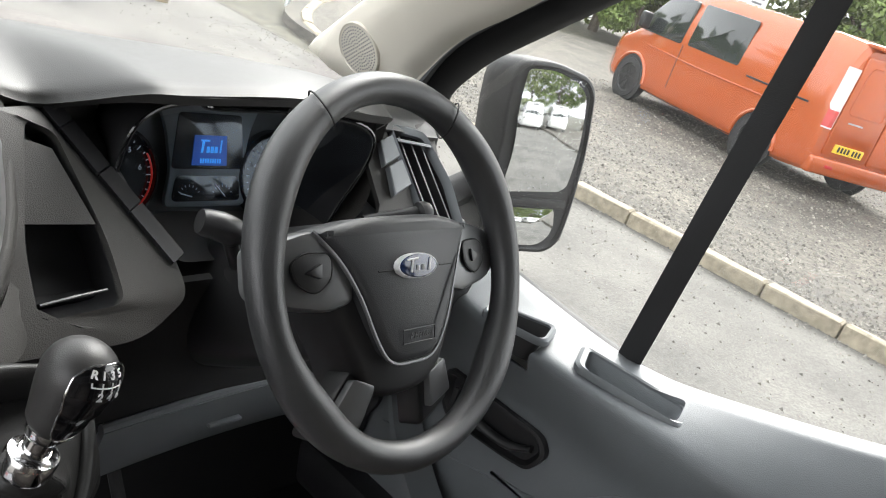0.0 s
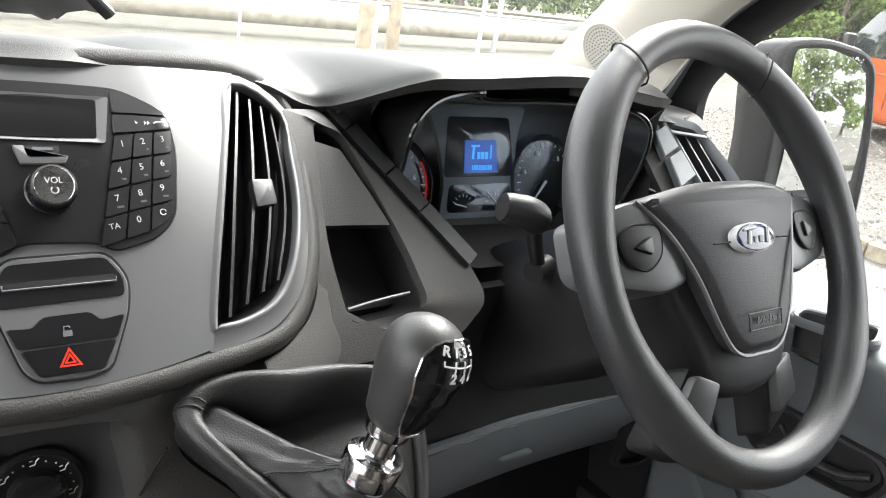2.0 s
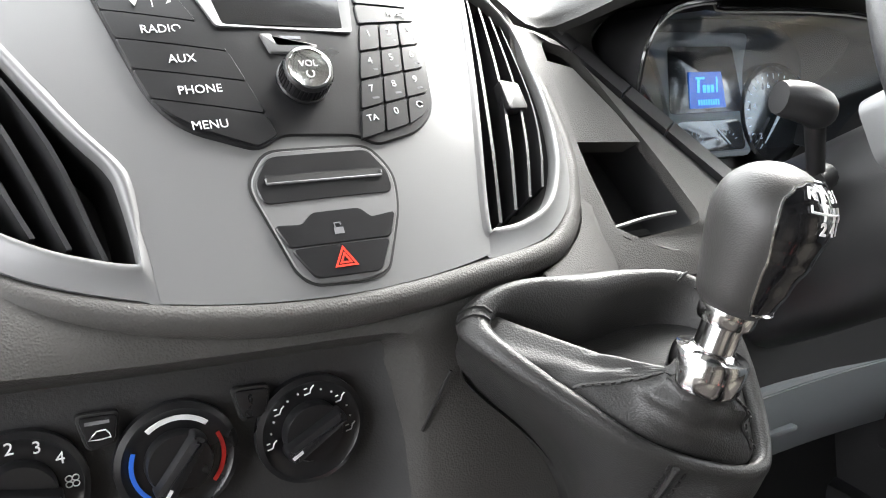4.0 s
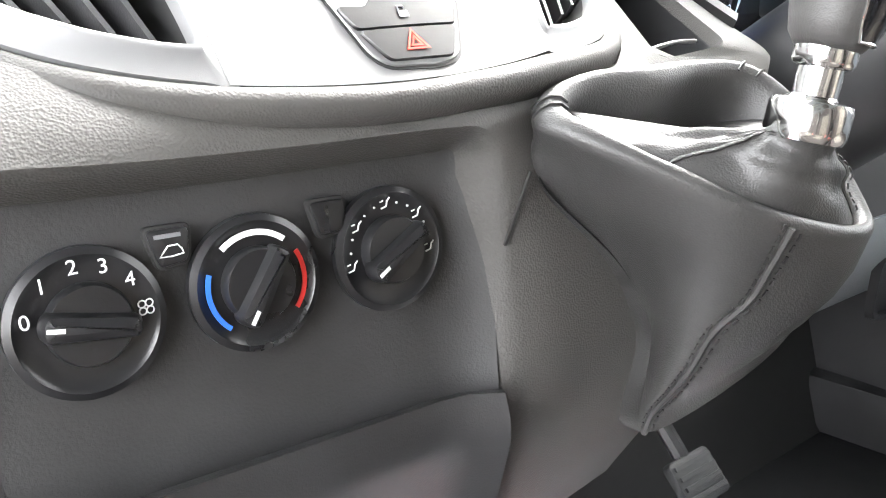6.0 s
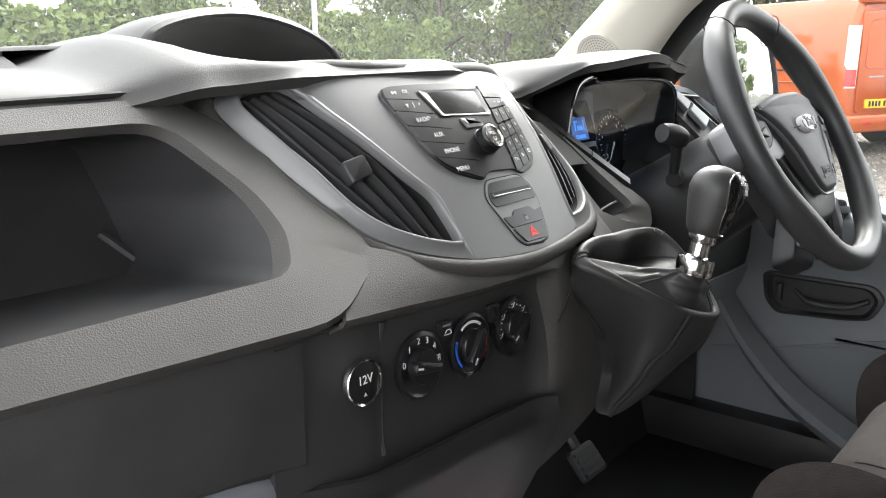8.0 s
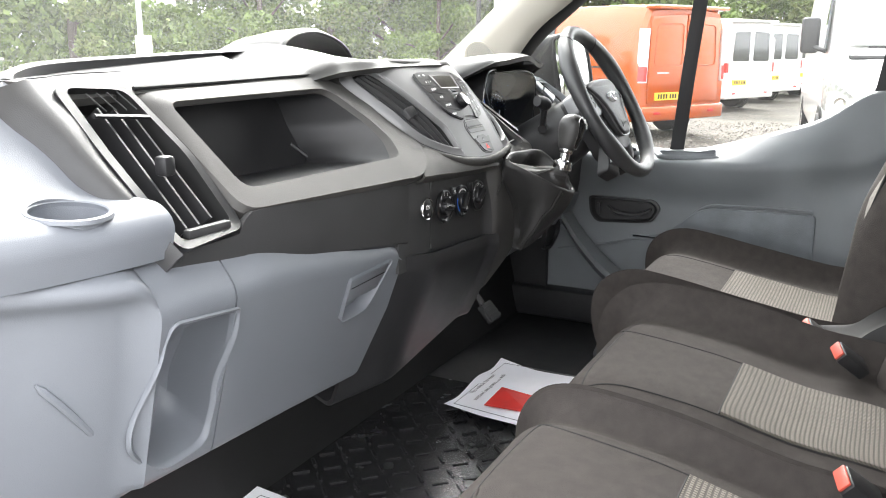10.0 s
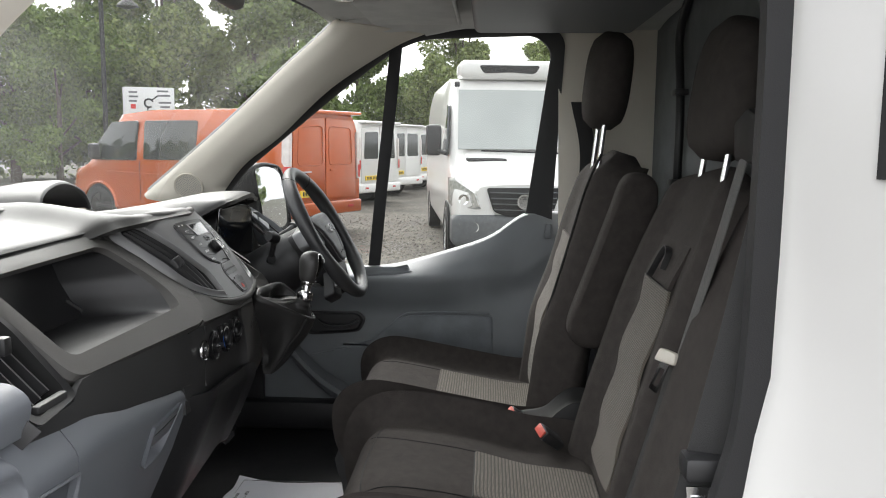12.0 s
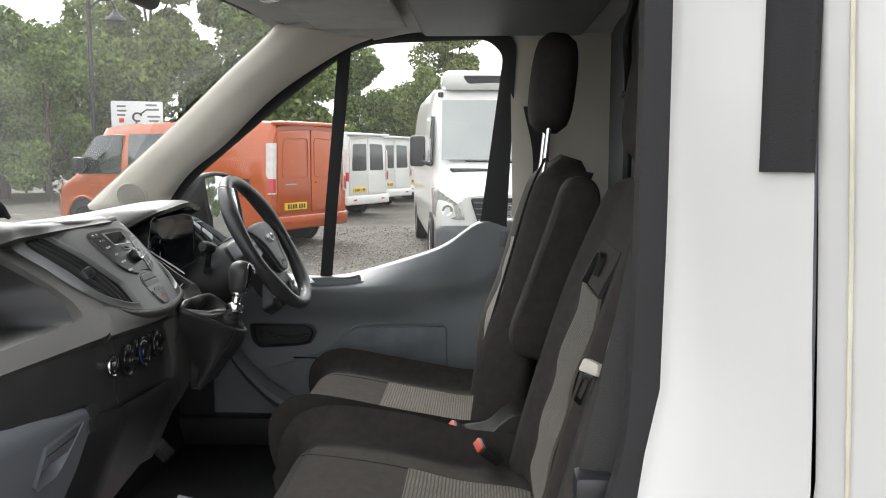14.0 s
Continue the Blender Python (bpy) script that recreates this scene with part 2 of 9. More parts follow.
def smooth_line(pts, n=6, closed=False):
    """A curve through the points (Catmull-Rom)."""
    pts = [Vector(p) for p in pts]
    m = len(pts)
    out = []
    for k in range(m if closed else m - 1):
        p0, p1 = (pts[k - 1] if closed or k else pts[0] * 2 - pts[1]), pts[k]
        p2 = pts[(k + 1) % m]
        p3 = pts[(k + 2) % m] if closed or k + 2 < m else p2 * 2 - p1
        for s in range(n):
            t = s / n
            out.append(0.5 * (2 * p1 + (p2 - p0) * t + (2 * p0 - 5 * p1 + 4 * p2 - p3) * t * t + (3 * p1 - p0 - 3 * p2 + p3) * t ** 3))
    if not closed:
        out.append(pts[-1])
    return out


def loft(rings, closed=True, cap0=False, cap1=False, bm=None):
    bm = bm or bmesh.new()
    vs = [[bm.verts.new(p) for p in ring] for ring in rings]
    n = len(rings[0])
    for a, b in zip(vs, vs[1:]):
        for k in range(n if closed else n - 1):
            j = (k + 1) % n
            bm.faces.new((a[k], a[j], b[j], b[k]))
    if cap0:
        bm.faces.new(vs[0])
    if cap1:
        bm.faces.new(vs[-1][::-1])
    return bm


def prism(put, outline, h0, h1, bevel=0.0, bm=None):
    """An outline in (u, v), raised from h0 to h1 with a rounded upper edge; put(u, v, h) lays it into the world."""
    outline = [Vector(p[:2]) for p in outline]
    c = sum(outline, Vector((0, 0))) / len(outline)

    def ring(shrink, h):
        out = []
        for k, p in enumerate(outline):
            a, b = outline[k - 1], outline[(k + 1) % len(outline)]
            d = b - a
            nn = Vector((d.y, -d.x))
            nn = nn.normalized() if nn.length > 1e-9 else (p - c).normalized()
            q = p - nn * shrink * turn
            out.append(put(q.x, q.y, h))
        return out

    area = sum(a.x * b.y - b.x * a.y for a, b in zip(outline, outline[1:] + outline[:1]))
    turn = 1 if area > 0 else -1
    rings = [ring(0, h0)]
    if bevel:
        rings += [ring(0, h1 - bevel), ring(bevel * 0.3, h1 - bevel * 0.3), ring(bevel, h1)]
    else:
        rings += [ring(0, h1)]
    return loft(rings, True, True, True, bm)


def box(x0, x1, y0, y1, z0, z1, r=0.0, seg=2, bm=None, m=None):
    bm2 = bmesh.new()
    bmesh.ops.create_cube(bm2, size=1.0)
    for v in bm2.verts:
        v.co = Vector(((x0 + x1) / 2 + v.co.x * (x1 - x0), (y0 + y1) / 2 + v.co.y * (y1 - y0), (z0 + z1) / 2 + v.co.z * (z1 - z0)))
    if r:
        bmesh.ops.bevel(bm2, geom=bm2.edges[:], offset=r, segments=seg, profile=0.5, affect="EDGES")
    if m is not None:
        bmesh.ops.transform(bm2, matrix=m, verts=bm2.verts[:])
    if bm is None:
        return bm2
    me = bpy.data.meshes.new("tmp")
    bm2.to_mesh(me)
    bm2.free()
    bm.from_mesh(me)
    bpy.data.meshes.remove(me)
    return bm


def tube(points, r, seg=10, closed=False, bm=None, flat=1.0, up=None):
    """A round or flattened bar along points; r may be a list."""
    pts = [Vector(p) for p in points]
    n = len(pts)
    rs = r if isinstance(r, (list, tuple)) else [r] * n
    rings = []
    side = None
    for k, p in enumerate(pts):
        if closed:
            d = pts[(k + 1) % n] - pts[k - 1]
        else:
            d = pts[min(n - 1, k + 1)] - pts[max(0, k - 1)]
        d.normalize()
        if side is None:
            side = Vector(up) if up else (Vector((0, 0, 1)) if abs(d.z) < 0.9 else Vector((1, 0, 0)))
        side = (side - d * side.dot(d)).normalized()
        w = d.cross(side)
        rings.append([p + side * (math.cos(a) * rs[k] * flat) + w * (math.sin(a) * rs[k]) for a in (2 * math.pi * s / seg for s in range(seg))])
    if closed:
        rings.append(rings[0])
    return loft(rings, True, not closed, not closed, bm)


def lathe(m, profile, seg=32, bm=None, squash=1.0, caps=True):
    """A turned shape about the n axis of the frame m: profile of (radius, height)."""
    rings = [[m @ Vector((r * math.cos(a), r * squash * math.sin(a), h)) for a in (2 * math.pi * s / seg for s in range(seg))] for r, h in profile]
    return loft(rings, True, caps and profile[0][0] > 1e-5, caps and profile[-1][0] > 1e-5, bm)


def sheet(nu, nv, f, bm=None):
    bm = bm or bmesh.new()
    vs = [[bm.verts.new(f(i / nu, j / nv)) for i in range(nu + 1)] for j in range(nv + 1)]
    for j in range(nv):
        for i in range(nu):
            bm.faces.new((vs[j][i], vs[j][i + 1], vs[j + 1][i + 1], vs[j + 1][i]))
    return bm


def thick(bm, t):
    """Gives a sheet a thickness."""
    bmesh.ops.recalc_face_normals(bm, faces=bm.faces[:])
    bmesh.ops.solidify(bm, geom=bm.faces[:], thickness=t)
    return bm


def lettering(body, m, size, depth=0.0004, align="CENTER", shear=0.0, bold=0.0):
    """Raised letters in the built-in font on the frame m; returns a bmesh in world places."""
    cu = bpy.data.curves.new("letters", "FONT")
    cu.body, cu.size, cu.extrude, cu.align_x, cu.align_y, cu.shear, cu.offset = body, size, depth, align, "CENTER", shear, bold
    cu.resolution_u = 3
    ob = new("letters", cu)
    bpy.context.view_layer.update()
    me = bpy.data.meshes.new_from_object(ob.evaluated_get(bpy.context.evaluated_depsgraph_get()))
    bm = bmesh.new()
    bm.from_mesh(me)
    bpy.data.objects.remove(ob)
    bpy.data.curves.remove(cu)
    bpy.data.meshes.remove(me)
    bmesh.ops.transform(bm, matrix=m, verts=bm.verts[:])
    return bm


def carve(ob, cutter):
    """Cuts the cutter's volume out of a part."""
    me = bpy.data.meshes.new("cutter")
    bmesh.ops.recalc_face_normals(cutter, faces=cutter.faces[:])
    cutter.to_mesh(me)
    cutter.free()
    tool = new("cutter", me)
    cut = ob.modifiers.new("cut", "BOOLEAN")
    cut.operation, cut.solver, cut.object = "DIFFERENCE", "EXACT", tool
    bpy.context.view_layer.update()
    done = bpy.data.meshes.new_from_object(ob.evaluated_get(bpy.context.evaluated_depsgraph_get()))
    ob.modifiers.clear()
    ob.data = done
    bpy.data.objects.remove(tool)
    bpy.data.meshes.remove(me)


def lerp(a, b, t):
    return a + (b - a) * t


def piece(x, keys):
    """Straight lines between (x, value) keys; a value may be a number or a tuple."""
    if x <= keys[0][0]:
        return keys[0][1]
    for (xa, a), (xb, b) in zip(keys, keys[1:]):
        if x <= xb:
            t = (x - xa) / (xb - xa)
            t = t * t * (3 - 2 * t)
            return lerp(a, b, t) if not isinstance(a, tuple) else tuple(lerp(p, q, t) for p, q in zip(a, b))
    return keys[-1][1]


def circle(cu, cv, r, n=24, ru=None):
    return [(cu + (ru or r) * math.cos(2 * math.pi * k / n), cv + r * math.sin(2 * math.pi * k / n)) for k in range(n)]
# ---- dashboard: upper pad ----
DASH_KEYS = [  # x: front edge, round, middle, rear middle, windscreen foot (y, z pairs)
    (-0.84, (0.555, 1.475, 0.59, 1.495, 0.68, 1.497, 0.80, 1.485, 0.90, 1.462)),
    (-0.66, (0.545, 1.480, 0.58, 1.500, 0.70, 1.502, 0.85, 1.492, 1.00, 1.470)),
    (-0.34, (0.530, 1.482, 0.56, 1.502, 0.70, 1.515, 0.88, 1.505, 1.08, 1.478)),
    (-0.25, (0.500, 1.498, 0.54, 1.525, 0.68, 1.545, 0.86, 1.520, 1.09, 1.450)),
    (-0.18, (0.472, 1.504, 0.505, 1.517, 0.62, 1.482, 0.84, 1.472, 1.09, 1.445)),
    (0.00, (0.455, 1.506, 0.490, 1.516, 0.62, 1.476, 0.82, 1.468, 1.08, 1.440)),
    (0.105, (0.480, 1.497, 0.510, 1.506, 0.62, 1.478, 0.82, 1.466, 1.07, 1.435)),
    (0.165, (0.512, 1.489, 0.535, 1.498, 0.63, 1.503, 0.80, 1.482, 1.05, 1.428)),
    (0.255, (0.546, 1.462, 0.566, 1.478, 0.68, 1.494, 0.80, 1.477, 1.04, 1.422)),
    (0.335, (0.470, 1.507, 0.50, 1.514, 0.62, 1.508, 0.78, 1.478, 1.03, 1.420)),
    (0.50, (0.462, 1.518, 0.50, 1.524, 0.60, 1.516, 0.76, 1.480, 1.00, 1.420)),
    (0.68, (0.490, 1.496, 0.53, 1.507, 0.62, 1.502, 0.76, 1.474, 0.96, 1.420)),
    (0.75, (0.555, 1.456, 0.585, 1.474, 0.66, 1.478, 0.78, 1.462, 0.93, 1.425)),
    (0.90, (0.580, 1.438, 0.61, 1.456, 0.68, 1.458, 0.78, 1.448, 0.90, 1.430)),
]


def dash_section(x):
    k = piece(x, DASH_KEYS)
    pts = [V(x, k[i], k[i + 1]) for i in range(0, 10, 2)]
    return smooth_line(pts, 5)


dashboard = thing("dashboard", "dark grey grained plastic dashboard spanning the cab", "dashboard")
rows = [dash_section(lerp(-0.815, 0.90, k / 116)) for k in range(117)]
bm = loft(rows, closed=False)
part("top_pad", thick(bm, 0.012), M_DASHTOP, dashboard, "grained grey upper pad, bright under the windscreen", 60)

# hooded storage in the middle of the pad, open to the rear
arch = smooth_line([(-0.235, 0.660, 1.528), (-0.20, 0.675, 1.553), (-0.14, 0.690, 1.568), (-0.06, 0.705, 1.573), (0.02, 0.716, 1.562), (0.085, 0.726, 1.540), (0.127, 0.734, 1.508)], 6)
ARCH_C = V(-0.06, 0.70, 1.50)
fall = [(0.0, 0.0, 1.0), (0.010, 0.004, 1.0), (0.07, 0.0, 1.0), (0.14, -0.012, 0.99), (0.20, -0.034, 0.97), (0.245, -0.062, 0.95)]
shell_o = [[V(ARCH_C.x + (p.x - ARCH_C.x) * w, p.y + dy, max(1.474, p.z + dz)) for p in arch] for dy, dz, w in fall]
shell_i = [[V(ARCH_C.x + (p.x - ARCH_C.x) * w * 0.95, p.y + dy, max(1.472, p.z + dz - 0.007)) for p in arch] for dy, dz, w in fall]
part("hood_shell", loft(shell_o, closed=False), M_DASHTOP, dashboard, "rounded storage hood", 60)
part("hood_lining", loft([shell_o[0], [a.lerp(b, 0.5) + V(0, -0.003, 0) for a, b in zip(shell_o[0], shell_i[0])]] + shell_i + [shell_o[-1]], closed=False), M_BLACK, dashboard, "black lining of the storage hood", 60)
part("pad_seam", tube(smooth_line([(0.158, 0.524, 1.4975), (0.146, 0.508, 1.498), (0.1325, 0.510, 1.499), (0.117, 0.486, 1.4965)], 4), 0.0009, 5), M_CAVITY, dashboard)

# long open slot on the passenger's upper pad, with a raised rear lip
ridge = smooth_line([(-0.80, 0.645, 1.500), (-0.76, 0.690, 1.510), (-0.68, 0.725, 1.519), (-0.52, 0.735, 1.526), (-0.38, 0.728, 1.531), (-0.30, 0.705, 1.534), (-0.26, 0.665, 1.534)], 6)
part("slot_lip", loft([[p + V(0, 0.10, -0.030), p + V(0, 0.04, -0.006), p + V(0, 0.012, 0.001), p, p + V(0, -0.004, -0.003)] for p in ridge], closed=False), M_DASHTOP, dashboard, "raised rear lip of the slot", 60)
part("slot_wall", loft([[p + V(0, -0.004, -0.003), p + V(0, -0.006, -0.026)] for p in ridge[3:28]], closed=False), M_BLACK, dashboard, "dark rear wall of the slot")
part("slot_floor", thick(loft([[p + V(0, -0.006, -0.022 + 0.0006 * k), V(p.x, max(0.640, p.y - 0.055), dash_section(p.x)[6].z + 0.0025)] for k, p in enumerate(ridge[3:28])], closed=False), 0.002), M_BLACK, dashboard)

# ---- passenger tray ----
tray = thing("dashboard_tray", "open dark storage tray with a pale grained frame", "storage tray")
t_out = rounded([(-0.700, 0.552, 1.478), (-0.262, 0.540, 1.490), (-0.195, 0.440, 1.405), (-0.192, 0.372, 1.357), (-0.270, 0.338, 1.322), (-0.690, 0.378, 1.327)], [0.03, 0.05, 0.03, 0.02, 0.03, 0.03])
t_mid = rounded([(-0.692, 0.541, 1.481), (-0.270, 0.529, 1.490), (-0.202, 0.430, 1.405), (-0.199, 0.368, 1.359), (-0.271, 0.334, 1.329), (-0.683, 0.373, 1.335)], [0.03, 0.05, 0.03, 0.02, 0.03, 0.03])
t_in = rounded([(-0.664, 0.515, 1.468), (-0.300, 0.512, 1.472), (-0.262, 0.440, 1.412), (-0.264, 0.405, 1.386), (-0.286, 0.372, 1.361), (-0.655, 0.394, 1.357)], [0.02, 0.03, 0.03, 0.012, 0.02, 0.025])
t_lip = rounded([(-0.658, 0.520, 1.460), (-0.306, 0.518, 1.464), (-0.270, 0.452, 1.410), (-0.272, 0.416, 1.381), (-0.294, 0.386, 1.351), (-0.648, 0.405, 1.348)], [0.02, 0.03, 0.03, 0.012, 0.02, 0.025])
t_deep = rounded([(-0.640, 0.590, 1.452), (-0.340, 0.590, 1.456), (-0.322, 0.580, 1.40), (-0.320, 0.566, 1.376), (-0.318, 0.540, 1.342), (-0.630, 0.575, 1.338)], [0.02, 0.02, 0.01, 0.01, 0.02, 0.02])
t_back = [p + V(0, 0.05, -0.03) for p in t_out]
part("frame", loft([t_back, t_out, t_mid, t_in, t_lip]), M_DASH, tray, "grained frame round the tray")
part("bin", loft([t_lip, t_deep], True, False, True), M_BLACK, tray, "dark plastic bin")
part("bin_step", tube(smooth_line([(-0.335, 0.566, 1.376), (-0.318, 0.548, 1.356), (-0.302, 0.527, 1.338), (-0.282, 0.47, 1.346)], 4), 0.004, 6), M_BLACK, tray)
part("upper_groove", tube([(-0.69, 0.549, 1.486), (-0.5, 0.545, 1.489), (-0.30, 0.535, 1.494)], 0.003, 6), M_CAVITY, tray)

# ---- dark strip under the tray, down to the glovebox ----
def strip_row(x):
    t = (x + 0.82) / 0.56
    z0 = lerp(1.306, 1.331, min(1, max(0, (x + 0.70) / 0.02)))
    return [V(x, lerp(0.382, 0.352, t * t), z0), V(x, lerp(0.386, 0.357, t), z0 - 0.013), V(x, lerp(0.388, 0.3592, t), lerp(1.29, 1.215, t)), V(x, 0.42, lerp(1.28, 1.15, t))]


part("lower_strip", thick(loft([strip_row(lerp(-0.815, -0.300, k / 40)) for k in range(41)], closed=False), 0.01), M_PANEL, dashboard, "dark strip above the glovebox")

# ---- passenger end: side vent and end cap ----
def vent_slats(owner, tops, bottoms, depth, mat, bow=0.0, t=0.0016):
    for a, b in zip(tops, bottoms):
        a, b = V(*a), V(*b)
        line = [a.lerp(b, s / 8) + V(0, 0, 0) - depth.normalized() * (bow * math.sin(math.pi * s / 8)) for s in range(9)]
        side = (b - a).cross(depth).normalized() * t
        bm = loft([[p - side, p + side, p + side + depth, p - side + depth] for p in line], True, True, True)
        part("slat", bm, mat, owner)


side_vent = thing("air_vent", "tall dark side air vent with upright slats", "air vent")
sv_out = rounded([(-0.812, 0.560, 1.492), (-0.705, 0.548, 1.488), (-0.692, 0.45, 1.40), (-0.690, 0.372, 1.312), (-0.812, 0.362, 1.306), (-0.818, 0.47, 1.41)], 0.02)
sv_in = rounded([(-0.787, 0.545, 1.492), (-0.722, 0.534, 1.484), (-0.710, 0.455, 1.412), (-0.712, 0.384, 1.330), (-0.788, 0.374, 1.324), (-0.794, 0.468, 1.418)], 0.014)
sv_in = [a.lerp(b, 0.45) for a, b in zip(sv_in, sv_out)]
sv_back = [p + V(0, 0.06, -0.03) for p in sv_out]
sv_deep = [p + V(0, 0.05, -0.035) for p in sv_in]
part("surround", loft([sv_back, sv_out, [p + V(0, -0.003, 0.003) for p in sv_out], sv_in]), M_BLACK, side_vent, "grained dark surround")
part("duct", loft([sv_in, sv_deep], True, False, True), M_CAVITY, side_vent)
vent_slats(side_vent, [(-0.768, 0.53, 1.466), (-0.744, 0.527, 1.463), (-0.722, 0.52, 1.455)], [(-0.775, 0.385, 1.326), (-0.752, 0.388, 1.328), (-0.728, 0.39, 1.332)], V(0, 0.03, -0.022), M_BLACK)
part("bridge", tube([(-0.792, 0.510, 1.458), (-0.716, 0.500, 1.452)], 0.006, 8, flat=0.5), M_BLACK, side_vent)
part("foot_trim", box(-0.786, -0.712, 0.372, 0.384, 1.316, 1.328, 0.003), M_PANEL, side_vent, "dark foot of the vent")
band_r = smooth_line([(-0.806, 0.575, 1.499), (-0.814, 0.52, 1.460), (-0.818, 0.47, 1.412), (-0.816, 0.41, 1.355), (-0.812, 0.358, 1.303)], 5)
band_l = smooth_line([(-0.852, 0.600, 1.492), (-0.862, 0.53, 1.452), (-0.858, 0.468, 1.400), (-0.842, 0.408, 1.345), (-0.822, 0.360, 1.300)], 5)
part("end_band", thick(loft([[r + V(0.004, 0.004, -0.004), r, r.lerp(l, 0.5) + V(0, -0.006, 0.006), l, l + V(-0.004, 0.03, -0.03)] for r, l in zip(band_r, band_l)], closed=False), 0.006), M_PANEL, side_vent, "curved grained end of the dash pad", 60)
part("tab", box(-0.764, -0.746, 0.425, 0.445, 1.385, 1.41, 0.004), M_BLACK, side_vent)
for k in range(4):
    part("louvre", tube([(-0.782 + 0.016 * k, 0.532, 1.484), (-0.770 + 0.016 * k, 0.512, 1.462)], 0.0012, 5), M_BLACK, side_vent)

# grey end piece at the door opening, with a cup holder
end_cap = thing("dash_end_cap", "pale grey plastic dash end with a cup holder", "dash trim")
def end_row(s):
    # s 0 at the vent, 1 at the door edge
    x = -0.815 - 0.20 * s
    r = 0.03 * s * s
    return rounded([V(x + 0.004, 0.640 - 0.01 * s, 1.500 - 0.10 * s), V(x, 0.52 - 0.02 * s, 1.440 - 0.06 * s), V(x, 0.458, 1.372), V(x, 0.385 + r, 1.366), V(x, 0.362 + r, 1.345), V(x, 0.374 + r, 1.302)], [0, 0.04, 0.03, 0.02, 0.02, 0], 4, False)


cap_face = part("face", thick(loft([end_row(k / 14) for k in range(15)], closed=False), 0.012), M_GREY, end_cap, "", 60)
m = plane_frame((-0.912, 0.420, 1.368), (0, -0.10, 1))
carve(cap_face, lathe(m, [(0.0415, -0.06), (0.0415, 0.05)], 40))
part("cup_ring", lathe(m, [(0.0415, -0.006), (0.0400, 0.0010), (0.0420, 0.0024), (0.0455, 0.0012), (0.0470, -0.003)], 40, caps=False), M_GREY, end_cap, "rounded cup holder rim")
part("cup_well", lathe(m, [(0.0412, 0.0), (0.0395, -0.045), (0.0, -0.046)], 40, caps=False), M_GREY, end_cap, "round cup well")

# ---- glovebox and lower passenger dash ----
glove = thing("glovebox", "blue-grey plastic glovebox with a recessed handle", "glovebox")
def glove_row(x):
    t = (x + 0.86) / 0.585
    top = piece(x, [(-0.862, 1.304), (-0.69, 1.298), (-0.536, 1.267), (-0.36, 1.231), (-0.275, 1.206)])
    crease = piece(x, [(-0.862, 1.252), (-0.70, 1.243), (-0.36, 1.212), (-0.275, 1.180)])
    bot = lerp(1.015, 0.968, t)
    yt, yc, yb = lerp(0.392, 0.372, t), lerp(0.344, 0.350, t), lerp(0.402, 0.440, t)
    skew = 0.045 * max(0, (x + 0.55) / 0.25)
    lean_x = lambda z: x - skew * max(0, (crease - z) / 0.22)
    return rounded([V(x, 0.44, top - 0.01), V(x, yt, top), V(x, yc, crease), V(lean_x(bot), yb, bot), V(lean_x(bot), yb + 0.08, bot + 0.01)], [0, 0.012, 0.02, 0.015, 0], 4, False)


gl_rows = [glove_row(lerp(-0.735, -0.30, k / 24)) for k in range(25)]
for k, row in enumerate(([0.006, 0.014], [0.012, 0.035], [0.016, 0.07], [0.012, 0.12])):
    last = glove_row(-0.30 + row[0] * (k + 1) * 0.7)
    gl_rows.append([V(p.x, p.y + row[1] * 0.5, lerp(p.z, 1.12, row[1] * 1.6)) for p in last])
glove_door = part("door", thick(loft(gl_rows, closed=False), 0.008), M_GREY, glove)
pf = plane_frame((-0.43, 0.360, 1.165), (0, -0.93, -0.30))
GF = lambda u, v, h: pf @ V(u, v, h)
hand_o = rounded([(-0.045, 0.028), (0.075, 0.036), (0.028, -0.045), (-0.045, -0.048)], [0.006, 0.008, 0.02, 0.012])
carve(glove_door, prism(GF, hand_o, -0.03, 0.03))
part("handle_recess", loft([[GF(p.x * 1.02, p.y * 1.02, 0.0005) for p in hand_o], [GF(p.x, p.y, -0.002) for p in hand_o], [GF(p.x * 0.94 - 0.002, p.y * 0.94 + 0.002, -0.022) for p in hand_o]], True, False, True), M_GREY, glove, "hollow handle recess")
part("handle", prism(GF, rounded([(-0.043, 0.026), (0.070, 0.033), (0.046, -0.010), (-0.043, -0.012)], 0.004), -0.012, 0.000, 0.003), M_GREY, glove, "flush grey pull handle")
part("handle_groove", tube([GF(-0.040, 0.012, 0.0004), GF(0.058, 0.017, 0.0004)], 0.0008, 5), M_CAVITY, glove)

lower_end = thing("lower_dash_end", "blue-grey lower dash end with a deep door pocket", "dash trim")
def resample(line, n_):
    """The same line with n_ points evenly along it."""
    d_ = [0.0]
    for p, q in zip(line, line[1:]):
        d_.append(d_[-1] + (q - p).length)
    return [V(*[float(np.interp(d_[-1] * k / (n_ - 1), d_, [p[c] for p in line])) for c in range(3)]) for k in range(n_)]


def face_y(z):
    """How deep the lower dash face lies at a height."""
    return piece(z, [(1.00, 0.405), (1.05, 0.400), (1.10, 0.391), (1.20, 0.358), (1.245, 0.345)])


